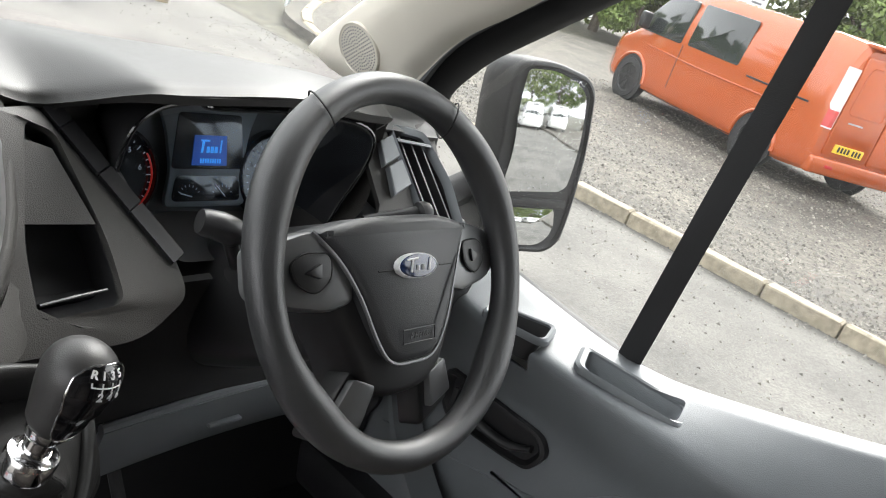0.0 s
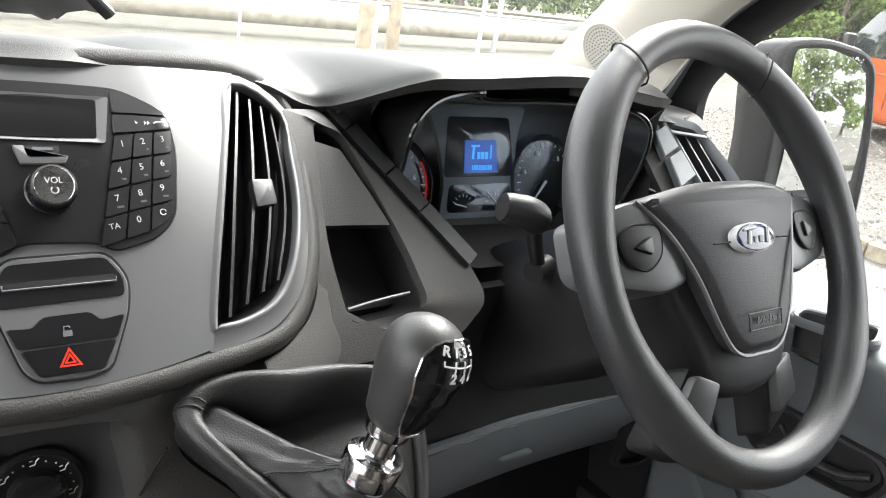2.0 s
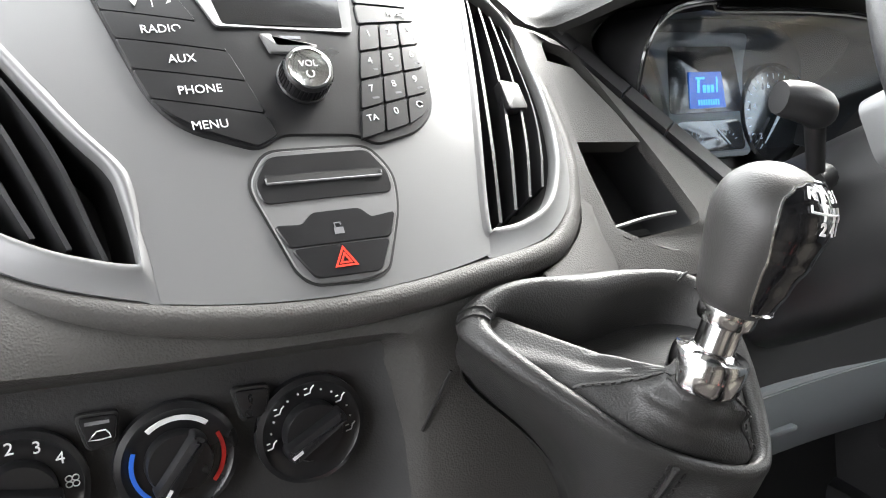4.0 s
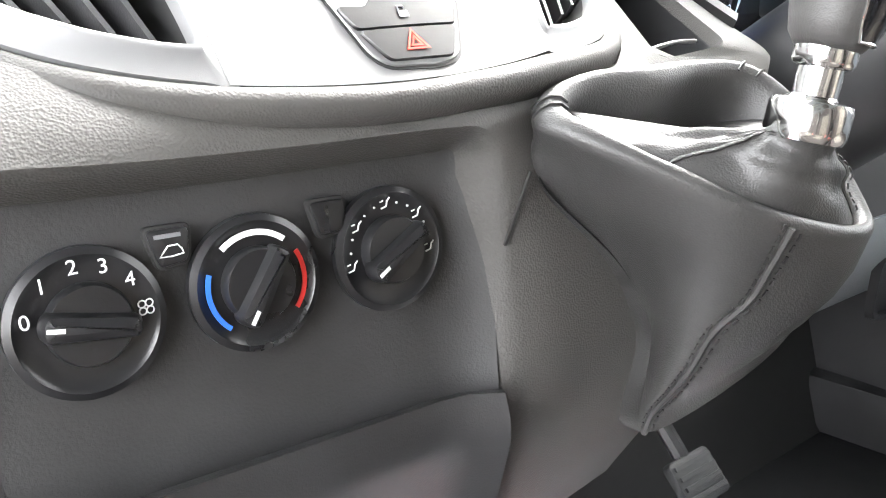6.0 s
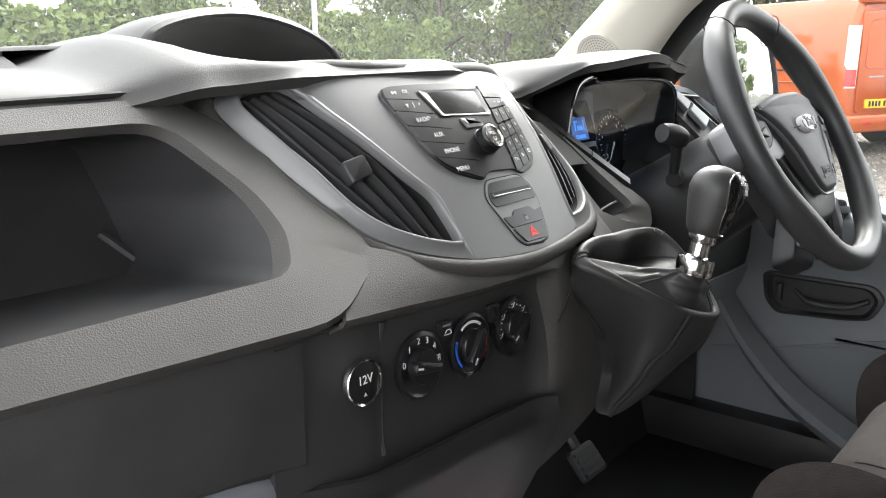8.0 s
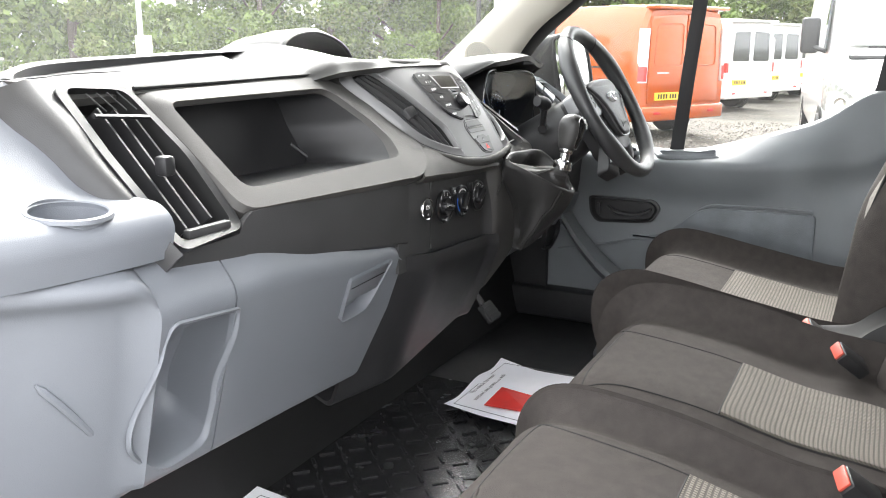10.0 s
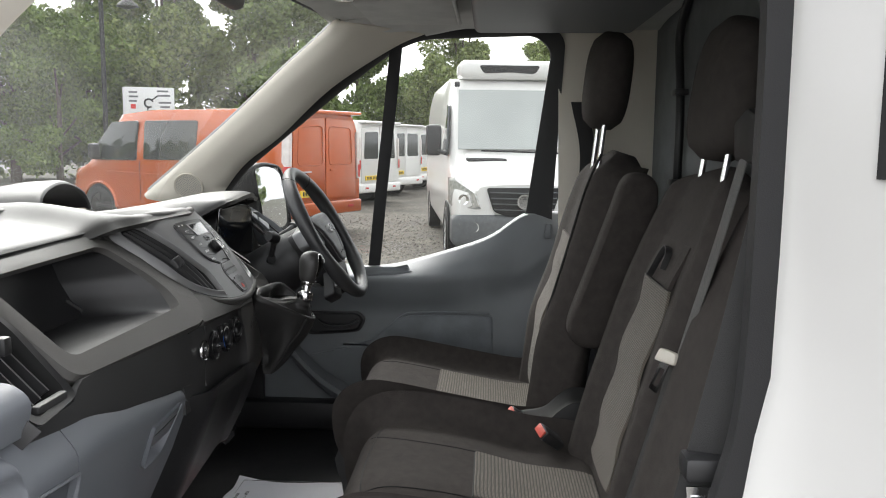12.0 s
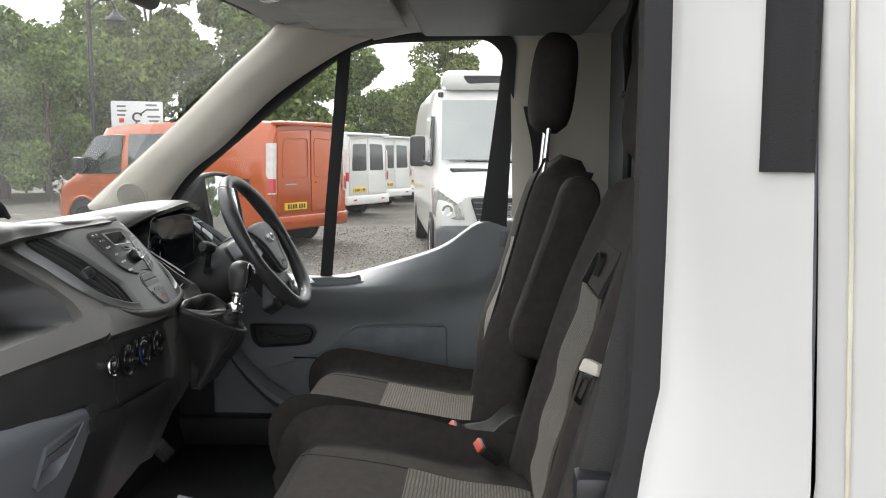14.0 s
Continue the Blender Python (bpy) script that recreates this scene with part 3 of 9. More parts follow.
PK = [(-0.846, 1.232), (-0.727, 1.218), (-0.750, 1.034), (-0.842, 1.030), (-0.889, 1.085)]
le_rows = [glove_row(lerp(-0.862, -0.738, k / 8)) for k in range(9)]
side = []
for k in range(25):
    s_ = 1 - k / 24
    x, back_ = -0.862 - 0.15 * s_, 0.05 * s_ * s_ + 0.03 * s_
    prof = rounded([V(x, 0.44 + back_, 1.296 + 0.018 * s_), V(x, 0.388 + back_, 1.303 + 0.018 * s_), V(x, 0.344 + back_, 1.288 + 0.012 * s_), V(x, 0.346 + back_, 1.272 + 0.012 * s_), V(x, 0.370 + back_, 1.262 + 0.010 * s_), V(x - 0.002, 0.386 + back_, 1.15), V(x - 0.012, 0.414 + back_, 1.04), V(x - 0.016, 0.424 + back_, 1.0), V(x - 0.016, 0.49 + back_, 1.0)], [0, 0.012, 0.010, 0.004, 0.008, 0.05, 0.05, 0.01, 0], 4, False)
    w = min(1, s_ / 0.16)
    w = w * w * (3 - 2 * w)
    side.append([a.lerp(b, w) for a, b in zip(resample(le_rows[0], 40), resample(prof, 40))])
part("side_face", thick(loft(side, closed=False), 0.006), M_GREY, lower_end, "recessed grey side face under a brow", 60)
front = part("front_face", thick(loft(le_rows, closed=False), 0.006), M_GREY, lower_end, "", 60)
pk_o = [V(p.x, 0, p.y) for p in rounded([(x, z) for x, z in PK], [0.012, 0.012, 0.030, 0.030, 0.022], 6)]
pk_f = []
for p, q in zip(pk_o, pk_o[1:] + pk_o[:1]):
    n_ = max(1, int((q - p).length / 0.012))
    pk_f += [p.lerp(q, j / n_) for j in range(n_)]
pk_c = V(-0.81, 0, 1.13)
ring_at = lambda w, dy, dx=0.0: [V(q.x + dx, face_y(q.z) + dy, q.z) for q in (pk_c + (p - pk_c) * w for p in pk_f)]
carve(front, loft([[p - V(0, 0.10, 0) for p in ring_at(0.985, 0)], [p + V(0, 0.05, 0) for p in ring_at(0.985, 0)]], True, True, True))
carve(lower_end.children[0], loft([[p - V(0, 0.10, 0) for p in ring_at(0.985, 0)], [p + V(0, 0.05, 0) for p in ring_at(0.985, 0)]], True, True, True))
part("pocket_rim", loft([ring_at(1.02, 0.004), ring_at(1.035, -0.0015), ring_at(1.01, -0.0040), ring_at(0.975, -0.0025), ring_at(0.95, 0.004)]), M_GREY, lower_end, "rounded pocket rim", 60)
part("pocket", loft([ring_at(0.955, 0.003), ring_at(0.90, 0.020, 0.008), ring_at(0.80, 0.060, 0.022), ring_at(0.60, 0.085, 0.030), ring_at(0.2, 0.09, 0.03)], True, False, True), M_GREY, lower_end, "deep open pocket", 60)
part("moulded_crease", tube(smooth_line([V(-0.971, 0.426, 1.189), V(-0.943, 0.416, 1.150), V(-0.913, 0.414, 1.107)], 5), [0.0015] + [0.005] * 9 + [0.0015], 8), M_GREY, lower_end)

# ---- centre stack ----
CENTRE = (-0.011, -0.010, 0.0)  # where the middle of the dashboard stands
stack = thing("centre_stack", "silver curved centre console with radio and vents", "centre console", at=CENTRE)
SF = plane_frame((0, 0.35, 1.35), (0, -0.818, 0.576))


def stack_at(u, v, h=0.0):
    n = -0.65 * (u + 0.012) ** 2 - 3.2 * max(0, abs(u) - 0.135) ** 2
    # the head of the panel rolls forward, more so towards the driver
    roll = 0.62 * max(0, v - 0.06) ** 2 + 1.6 * max(0, u - 0.08) * max(0, v - 0.06)
    return SF @ V(u + 0.28 * roll, v + 0.45 * roll, n - roll + h)


def plate(outline, h0, h1, bevel=0.0):
    """A key or plate that follows the curved panel."""
    pts = [Vector(p[:2]) for p in outline]
    fine = []
    for a, b in zip(pts, pts[1:] + pts[:1]):
        n_ = max(1, int((b - a).length / 0.007))
        fine += [a.lerp(b, j / n_) for j in range(n_)]
    c_ = sum(fine, Vector((0, 0))) / len(fine)
    size = max((p - c_).length for p in fine)
    rings_ = [[stack_at(p.x, p.y, h0) for p in fine], [stack_at(p.x, p.y, h1 - bevel) for p in fine]]
    inset = 1 - bevel / size
    for w in (inset, inset * 0.75, inset * 0.5, inset * 0.25, 0.02):
        rings_.append([stack_at(c_.x + (p.x - c_.x) * w, c_.y + (p.y - c_.y) * w, h1) for p in fine])
    return loft(rings_, True, False, True)


PANEL_LEFT = [(-0.010, -0.0905), (0.010, -0.0915), (0.050, -0.0955), (0.0655, -0.1000), (0.0915, -0.1175), (0.1623, -0.1580), (0.199, -0.1790), (0.210, -0.186)]


def stack_mid(s, t):
    ul, ur = piece(lerp(-0.008, 0.205, t), [(v, u) for v, u in PANEL_LEFT]), lerp(0.090, 0.149, t)
    u = lerp(ul, ur, s)
    return stack_at(u, lerp(-0.0178 + 1.35 * (u + 0.005) ** 2, 0.189 + 0.06 * abs(u), t))


part("silver_panel", thick(sheet(26, 30, stack_mid), 0.006), M_SILVER, stack, "satin silver centre panel", 60)
rim = smooth_line([(-0.231, 0.216), (-0.2265, 0.165), (-0.212, 0.118), (-0.1955, 0.0745), (-0.1800, 0.0425), (-0.155, 0.0185), (-0.1295, 0.0045), (-0.0985, -0.0065), (-0.0685, -0.0128), (-0.0355, -0.0172), (0.0, -0.0182), (0.0435, -0.0150), (0.0835, -0.0090), (0.118, -0.0035), (0.148, 0.006), (0.176, 0.034), (0.206, 0.10), (0.213, 0.184), (0.150, 0.200), (0.04, 0.192), (-0.06, 0.196), (-0.18, 0.212)], 4, True)
rim_n = []
for k in range(len(rim)):
    d = (rim[(k + 1) % len(rim)] - rim[k - 1]).normalized()
    n_ = Vector((d.y, -d.x))
    rim_n.append(n_ if n_.dot(Vector((rim[k].x, rim[k].y - 0.09))) > 0 else -n_)
pad_rings = []
for g, h in ((-0.003, -0.004), (0.0004, 0.0002), (0.0030, 0.0020), (0.0080, 0.0022), (0.0118, -0.0004), (0.0140, -0.0055), (0.0142, -0.011), (0.0142, -0.05)):
    pad_rings.append([stack_at(p.x + q.x * g, p.y + q.y * g, h) for p, q in zip(rim, rim_n)])
part("rim_pad", loft(pad_rings), M_DASH, stack, "dark grained rim pad", 60)
grow = lambda p, g: Vector((p.x * (1 + g / 0.2), 0.09 + (p.y - 0.09) * (1 + g / 0.11)))
skirt_i = smooth_line([stack_at(*grow(Vector(q), 0.0165), -0.009) for q in ((0.12, -0.006), (0.146, 0.006), (0.176, 0.034), (0.206, 0.10), (0.213, 0.184))], 5)
skirt_o = smooth_line([(0.125, 0.345, 1.312), (0.172, 0.354, 1.308), (0.200, 0.380, 1.318), (0.202, 0.434, 1.363), (0.222, 0.532, 1.447)], 5)
part("corner_skirt", thick(loft([[a, a.lerp(b, 0.4) + V(0, -0.001, 0.002), b, b + V(-0.002, 0.006, -0.006)] for a, b in zip(skirt_i, skirt_o)], closed=False), 0.004), M_DASH, stack, "grained skirt round the console corner", 60)
for outer, inner, sgn in (
    ([(-0.176, 0.2085), (-0.229, 0.213), (-0.2245, 0.165), (-0.210, 0.118), (-0.1935, 0.0745), (-0.1780, 0.0435), (-0.1530, 0.0200), (-0.1280, 0.0060), (-0.098, -0.0052), (-0.0865, -0.0080), (-0.0915, 0.050), (-0.0965, 0.0655), (-0.1135, 0.0915), (-0.1540, 0.1623)], [(-0.182, 0.199), (-0.215, 0.203), (-0.205, 0.155), (-0.1925, 0.1187), (-0.1791, 0.0764), (-0.1619, 0.0486), (-0.1396, 0.0306), (-0.1196, 0.0205), (-0.1010, 0.0140), (-0.0968, 0.0170), (-0.0995, 0.050), (-0.1040, 0.0655), (-0.1213, 0.0915), (-0.1616, 0.1623)], -1),
    ([(0.141, 0.196), (0.210, 0.182), (0.208, 0.140), (0.203, 0.100), (0.190, 0.065), (0.173, 0.031), (0.146, 0.007), (0.118, -0.003), (0.0885, -0.0075), (0.0865, 0.012), (0.1000, 0.060), (0.1140, 0.105), (0.1280, 0.150)], [(0.147, 0.188), (0.197, 0.174), (0.1955, 0.140), (0.190, 0.104), (0.178, 0.072), (0.163, 0.044), (0.145, 0.024), (0.120, 0.0135), (0.100, 0.0105), (0.0970, 0.013), (0.1085, 0.060), (0.1215, 0.105), (0.1345, 0.150)], 1)):
    o, i = smooth_line([(*p, 0) for p in outer], 4, True), smooth_line([(*p, 0) for p in inner], 4, True)
    near = lambda d: [b.lerp(a, min(1, d / max(1e-4, (a - b).length))) for a, b in zip(o, i)]
    vent = part("vent_bezel", loft([[stack_at(p.x, p.y, h) for p in line] for line, h in ((o, -0.008), (o, -0.0003), (near(0.0065), 0.0), (near(0.0045), 0.0013), (near(0.0025), 0.0018), (near(0.0010), 0.0010), (i, -0.001), (i, -0.012))]), M_SILVER, stack, "silver vent frame", 60)
    i = [Vector(p[:2]) for p in i]
    ci = sum(i, Vector((0, 0))) / len(i)
    part("vent_duct", loft([[stack_at(p.x, p.y, -0.009) for p in i], [stack_at(*(ci + (p - ci) * 0.9), -0.045) for p in i]], True, False, True), M_CAVITY, stack)
    for k in range(4):
        f = (k + 0.6) / 4.2
        top, bot = Vector(inner[0]).lerp(Vector(inner[1]), f), Vector(inner[8]).lerp(Vector(inner[5]), f)
        mid = Vector(inner[-2]).lerp(Vector(inner[3]), f)
        line = smooth_line([top, mid, bot], 6)
        bm = loft([[stack_at(p.x - 0.0012, p.y, -0.006), stack_at(p.x + 0.0012, p.y, -0.006), stack_at(p.x + 0.0012 + 0.006 * sgn, p.y, -0.035), stack_at(p.x - 0.0012 + 0.006 * sgn, p.y, -0.035)] for p in line], True, True, True)
        part("vent_slat", bm, M_BLACK, stack)
    tb = Vector(inner[-2]).lerp(Vector(inner[3]), 0.52)
    part("vent_tab", prism(lambda u, v, h: stack_at(tb.x + u, tb.y + v, h), rounded([(-0.011, -0.012), (0.011, -0.008), (0.011, 0.012), (-0.011, 0.010)], 0.003), -0.012, -0.002, 0.002), M_BLACK, stack, "vent direction tab")

# ---- radio face ----
radio = thing("car_radio", "black radio face with silver volume knob and keypad", "radio", at=CENTRE)
R_OUT = rounded([(-0.101, 0.170), (-0.088, 0.178), (0.053, 0.1745), (0.085, 0.160), (0.0885, 0.135), (0.080, 0.085), (0.066, 0.071), (0.036, 0.063), (0.026, 0.0695), (-0.017, 0.0715), (-0.030, 0.063), (-0.066, 0.078), (-0.080, 0.097)], [0.006, 0.008, 0.01, 0.012, 0.02, 0.012, 0.01, 0.006, 0.006, 0.006, 0.01, 0.016, 0.01], 4)
part("faceplate", plate(R_OUT, -0.003, 0.0022, 0.001), M_KEY, radio)
GAP = 0.0007
labels = ["OK", "", "RADIO", "AUX", "PHONE", "MENU"]
tops_l = [(-0.0955, 0.1755), (-0.0972, 0.1640), (-0.0955, 0.1500), (-0.0905, 0.1325), (-0.0850, 0.1140), (-0.0795, 0.0965), (-0.0300, 0.0648)]
tops_r = [(-0.0630, 0.1765), (-0.0548, 0.1575), (-0.0470, 0.1405), (-0.0340, 0.1215), (-0.0280, 0.1030), (-0.0220, 0.0835), (-0.0185, 0.0705)]
for k in range(6):
    tl, tr, br, bl = V(*tops_l[k]), V(*tops_r[k]), V(*tops_r[k + 1]), V(*tops_l[k + 1])
    if k == 5:
        pts = [tl, tr, br, (-0.030, 0.0648), (-0.056, 0.0760), (-0.071, 0.0870)]
    else:
        pts = [tl, tr, br, bl]
    pts = [Vector(p[:2]) for p in pts]
    cpt = sum(pts, Vector((0, 0))) / len(pts)
    pts = [p + (cpt - p).normalized() * GAP for p in pts]
    part("menu_key", plate(rounded(pts, 0.0022, 3), 0.001, 0.0036, 0.0008), M_KEY, radio)
    mid = (Vector(tl[:2]) + Vector(tr[:2]) + Vector(br[:2]) + Vector(bl[:2])) / 4
    lm = Matrix.Translation(stack_at(mid.x + (0.009, 0.005, 0.0, 0.0, 0.0, -0.015)[k], mid.y, 0.0040)) @ SF.to_3x3().to_4x4() @ pose(0, 0, 0, 0, 0, 2 if k else -4)
    if labels[k]:
        part("letters", lettering(labels[k], lm, 0.0068 if k else 0.0058, 0.0002), M_PRINT, radio, "white key lettering")
    else:
        bm = bmesh.new()
        for du, s in ((-0.009, -1), (0.009, 1)):
            prism(lambda u, v, h: lm @ V(u, v, h), [(du - 0.0024, -0.002 * s), (du + 0.0024, -0.002 * s), (du, 0.0022 * s)][::s], 0, 0.0002, 0, bm)
        prism(lambda u, v, h: lm @ V(u, v, h), [(-0.0003, -0.003), (0.0003, -0.003), (0.0003, 0.003), (-0.0003, 0.003)], 0, 0.0002, 0, bm)
        part("arrows", bm, M_PRINT, radio)
bm = bmesh.new()
lm = Matrix.Translation(stack_at(-0.0845, 0.1690, 0.0040)) @ SF.to_3x3().to_4x4()
prism(lambda u, v, h: lm @ V(u, v, h), [(-0.002, -0.002), (0.0018, 0), (-0.002, 0.002)], 0, 0.0002, 0, bm)
for du in (0.0028, 0.0042):
    prism(lambda u, v, h: lm @ V(u, v, h), [(du - 0.0003, -0.002), (du + 0.0003, -0.002), (du + 0.0003, 0.002), (du - 0.0003, 0.002)], 0, 0.0002, 0, bm)
part("play_mark", bm, M_PRINT, radio)
# display
d_o = rounded([(-0.0515, 0.1685), (0.0455, 0.1665), (0.0395, 0.1345), (-0.0385, 0.1375)], 0.002, 3)
d_i = rounded([(-0.0395, 0.1655), (0.0375, 0.1645), (0.0345, 0.1375), (-0.0345, 0.1395)], 0.002, 3)
part("display_bezel", loft([[stack_at(p.x, p.y, 0.0022) for p in d_o], [stack_at(p.x, p.y, 0.0040) for p in d_o], [stack_at(p.x * 0.985, p.y, 0.0040) for p in d_o], [stack_at(p.x, p.y, 0.0027) for p in d_i]]), M_SILVER, radio, "silver display bezel")
part("display", plate(d_i, 0.0015, 0.0027), M_GLOSS, radio, "dark blank display")
# usb port
part("usb_surround", prism(stack_at, rounded([(-0.016, 0.1325), (-0.0125, 0.1205), (0.0130, 0.1205), (0.0158, 0.1258), (0.0105, 0.1256), (-0.0075, 0.1256), (-0.0095, 0.1325)], 0.0012, 3), 0.002, 0.0042, 0.0008), M_SILVER, radio, "silver usb surround")
part("usb_port", plate(rounded([(-0.0085, 0.1322), (0.0105, 0.1322), (0.0105, 0.1262), (-0.0070, 0.1262)], 0.001, 2), 0.002, 0.0032), M_CAVITY, radio)
part("usb_tongue", plate([(-0.005, 0.1312), (0.007, 0.1310), (0.007, 0.1292), (-0.005, 0.1292)], 0.003, 0.0036), M_GREY, radio)
# volume knob
kf = Matrix.Translation(stack_at(0.0020, 0.1030, 0.002)) @ SF.to_3x3().to_4x4() @ Matrix.Scale(0.80, 4)
knob = part("volume_knob", lathe(kf, [(0.0180, 0.0), (0.0185, 0.003), (0.0172, 0.004), (0.0168, 0.015), (0.0152, 0.017), (0.0140, 0.0168), (0.0, 0.0165)], 48), M_KEY, radio, "black knurled volume knob")
part("knob_ring", lathe(kf, [(0.0150, 0.0168), (0.0160, 0.0176), (0.0145, 0.0180), (0.0138, 0.0168)], 48), M_CHROME, radio, "silver knob ring")
bm = bmesh.new()
for k in range(40):
    a = 2 * math.pi * k / 40
    box(-0.0006, 0.0006, -0.0007, 0.0007, 0.004, 0.0145, 0, 1, bm, kf @ pose(0, 0, 0, 0, 0, math.degrees(a)) @ pose(0.0171, 0, 0))
part("knurl_band", bm, M_KEY, radio)
part("letters", lettering("VOL", kf @ pose(0, 0.0035, 0.0170), 0.0068, 0.0002), M_PRINT, radio)
part("power_mark", tube([kf @ V(0.0026 * math.sin(a), -0.004 + 0.0026 * math.cos(a), 0.0170) for a in (lerp(0.6, 5.7, k / 14) for k in range(15))], 0.00035, 5), M_PRINT, radio)
# keypad
part("blank_key", plate(rounded([(0.0475, 0.1720), (0.0815, 0.1590), (0.0830, 0.1560), (0.0465, 0.1560)], 0.002, 3), 0.001, 0.0036, 0.0008), M_KEY, radio)
part("phone_key", plate(rounded([(0.0463, 0.1548), (0.0832, 0.1548), (0.0855, 0.1465), (0.0455, 0.1415)], 0.002, 3), 0.001, 0.0036, 0.0008), M_KEY, radio)
bm = bmesh.new()
lm = Matrix.Translation(stack_at(0.065, 0.1495, 0.0038)) @ SF.to_3x3().to_4x4()
tube([lm @ V(-0.013 + 0.004 * math.sin(a), 0.001 - 0.002 * math.cos(a), 0) for a in (-1.2, -0.6, 0, 0.6, 1.2)], 0.0006, 5, bm=bm)
tube([lm @ V(0.012 + 0.004 * math.sin(a), -0.001 + 0.002 * math.cos(a), 0) for a in (-1.2, -0.6, 0, 0.6, 1.2)], 0.0006, 5, bm=bm)
for du in (-0.005, -0.003, 0.003, 0.005):
    prism(lambda u, v, h: lm @ V(u, v, h), [(du - 0.001, -0.0015), (du + 0.001, 0), (du - 0.001, 0.0015)], 0, 0.0002, 0, bm)
part("phone_marks", bm, M_PRINT, radio)
KEY_MARKS = ["123", "456", "789", "T0C"]
for r in range(4):
    for col in range(3):
        def corner(cc, rr):
            lu, ru = lerp(0.0455, 0.0265, rr / 4), lerp(0.0860, 0.0760, rr / 4)
            return Vector((lerp(lu, ru, cc / 3), lerp(lerp(0.1405, 0.0655, rr / 4), lerp(0.1460, 0.0790, rr / 4), cc / 3)))
        pts = [corner(col, r + 1), corner(col + 1, r + 1), corner(col + 1, r), corner(col, r)]
        if r == 3 and col == 2:
            pts = [corner(2, 4), corner(2.75, 4) + Vector((0, 0.003)), corner(3, 3.6), corner(3, 3), corner(2, 3)]
        cpt = sum(pts, Vector((0, 0))) / len(pts)
        pts = [p + (cpt - p).normalized() * GAP for p in pts]
        part("number_key", plate(rounded(pts, 0.0016, 2), 0.001, 0.0036, 0.0006), M_KEY, radio)
        ch = KEY_MARKS[r][col]
        lm = Matrix.Translation(stack_at(cpt.x, cpt.y + 0.002, 0.0038)) @ SF.to_3x3().to_4x4() @ pose(0, 0, 0, 0, 0, 6)
        if ch == "C":
            part("clock_mark", tube([lm @ V(0.002 * math.cos(a), 0.002 * math.sin(a), 0) for a in (k * 0.7 for k in range(9))], 0.0004, 5), M_PRINT, radio)
        else:
            part("letters", lettering("TA" if ch == "T" else ch, lm, 0.0062 if ch != "T" else 0.0055, 0.0002), M_PRINT, radio)
        if r < 3 and not (r == 0 and col == 0):
            part("small_bar", prism(lambda u, v, h: lm @ V(u, v, h), [(-0.0028, -0.0065), (0.0028, -0.0065), (0.0028, -0.0052), (-0.0028, -0.0052)], -0.0002, 0.0001), M_GREYPRINT, radio)

# ---- cd slot and hazard switch panel ----
switches = thing("switch_panel", "black cd slot, lock and hazard switches in the silver panel", "switch panel", at=CENTRE)
SW = rounded([(-0.0415, 0.046), (-0.029, 0.064), (0.031, 0.0645), (0.0425, 0.047), (0.0400, 0.026), (0.0240, -0.010), (0.0100, -0.0135), (-0.0180, -0.0120), (-0.0260, -0.005)], [0.008, 0.008, 0.008, 0.008, 0.02, 0.006, 0.006, 0.006, 0.006], 4)
part("groove", plate(SW, -0.002, 0.0006), M_CAVITY, switches)
part("plate", plate([p + (Vector((0, 0.026)) - p) * 0.035 for p in SW], -0.002, 0.0014, 0.0008), M_SILVER, switches, "silver switch plate")
SL = rounded([(-0.0370, 0.0450), (-0.0275, 0.0595), (0.0290, 0.0605), (0.0380, 0.0470), (0.0375, 0.0350), (-0.0345, 0.0335)], 0.004, 3)
part("cd_slot", plate(SL, 0.0008, 0.0022, 0.0006), M_KEY, switches, "black cd slot surround")
part("cd_mouth", plate([(-0.031, 0.0445), (0.033, 0.0450), (0.033, 0.0490), (-0.031, 0.0485)], 0.002, 0.0026), M_CAVITY, switches)
part("cd_lip", tube([stack_at(-0.031, 0.0470, 0.0028), stack_at(-0.031, 0.0440, 0.0032), stack_at(0.033, 0.0445, 0.0032), stack_at(0.033, 0.0475, 0.0028)], 0.0007, 6), M_SILVER, switches)
part("lock_key", plate(rounded([(-0.0325, 0.0215), (-0.0185, 0.0205), (-0.0120, 0.0265), (0.0150, 0.0270), (0.0210, 0.0210), (0.0355, 0.0235), (0.0290, 0.0095), (-0.0270, 0.0090)], 0.0025, 3), 0.001, 0.0030, 0.0007), M_KEY, switches)
part("hazard_key", plate(rounded([(-0.0265, 0.0080), (0.0285, 0.0085), (0.0190, -0.0085), (-0.0170, -0.0085)], 0.003, 3), 0.001, 0.0030, 0.0007), M_KEY, switches)
hz = Matrix.Translation(stack_at(0.000, -0.0005, 0.0033)) @ SF.to_3x3().to_4x4()
for r0, r1 in ((0.0075, 0.0055), (0.0040, 0.0022)):
    tri = lambda r, h: [hz @ V(r * math.sin(a), r * math.cos(a) * 1.0, h) for a in (0, 2.094, 4.189)]
    part("hazard_triangle", loft([tri(r1, 0), tri(r1, 0.0003), tri(r0, 0.0003), tri(r0, 0)]), M_REDLIT, switches, "red hazard triangle")
lk = Matrix.Translation(stack_at(0.0005, 0.0165, 0.0033)) @ SF.to_3x3().to_4x4()
bm = prism(lambda u, v, h: lk @ V(u, v, h), [(-0.0026, -0.003), (0.0026, -0.003), (0.0026, 0.0005), (-0.0026, 0.0005)], 0, 0.0002)
tube([lk @ V(-0.0018, 0.0005, 0), lk @ V(-0.0018, 0.003, 0), lk @ V(0.0012, 0.003, 0), lk @ V(0.0016, 0.0018, 0)], 0.0004, 5, bm=bm)
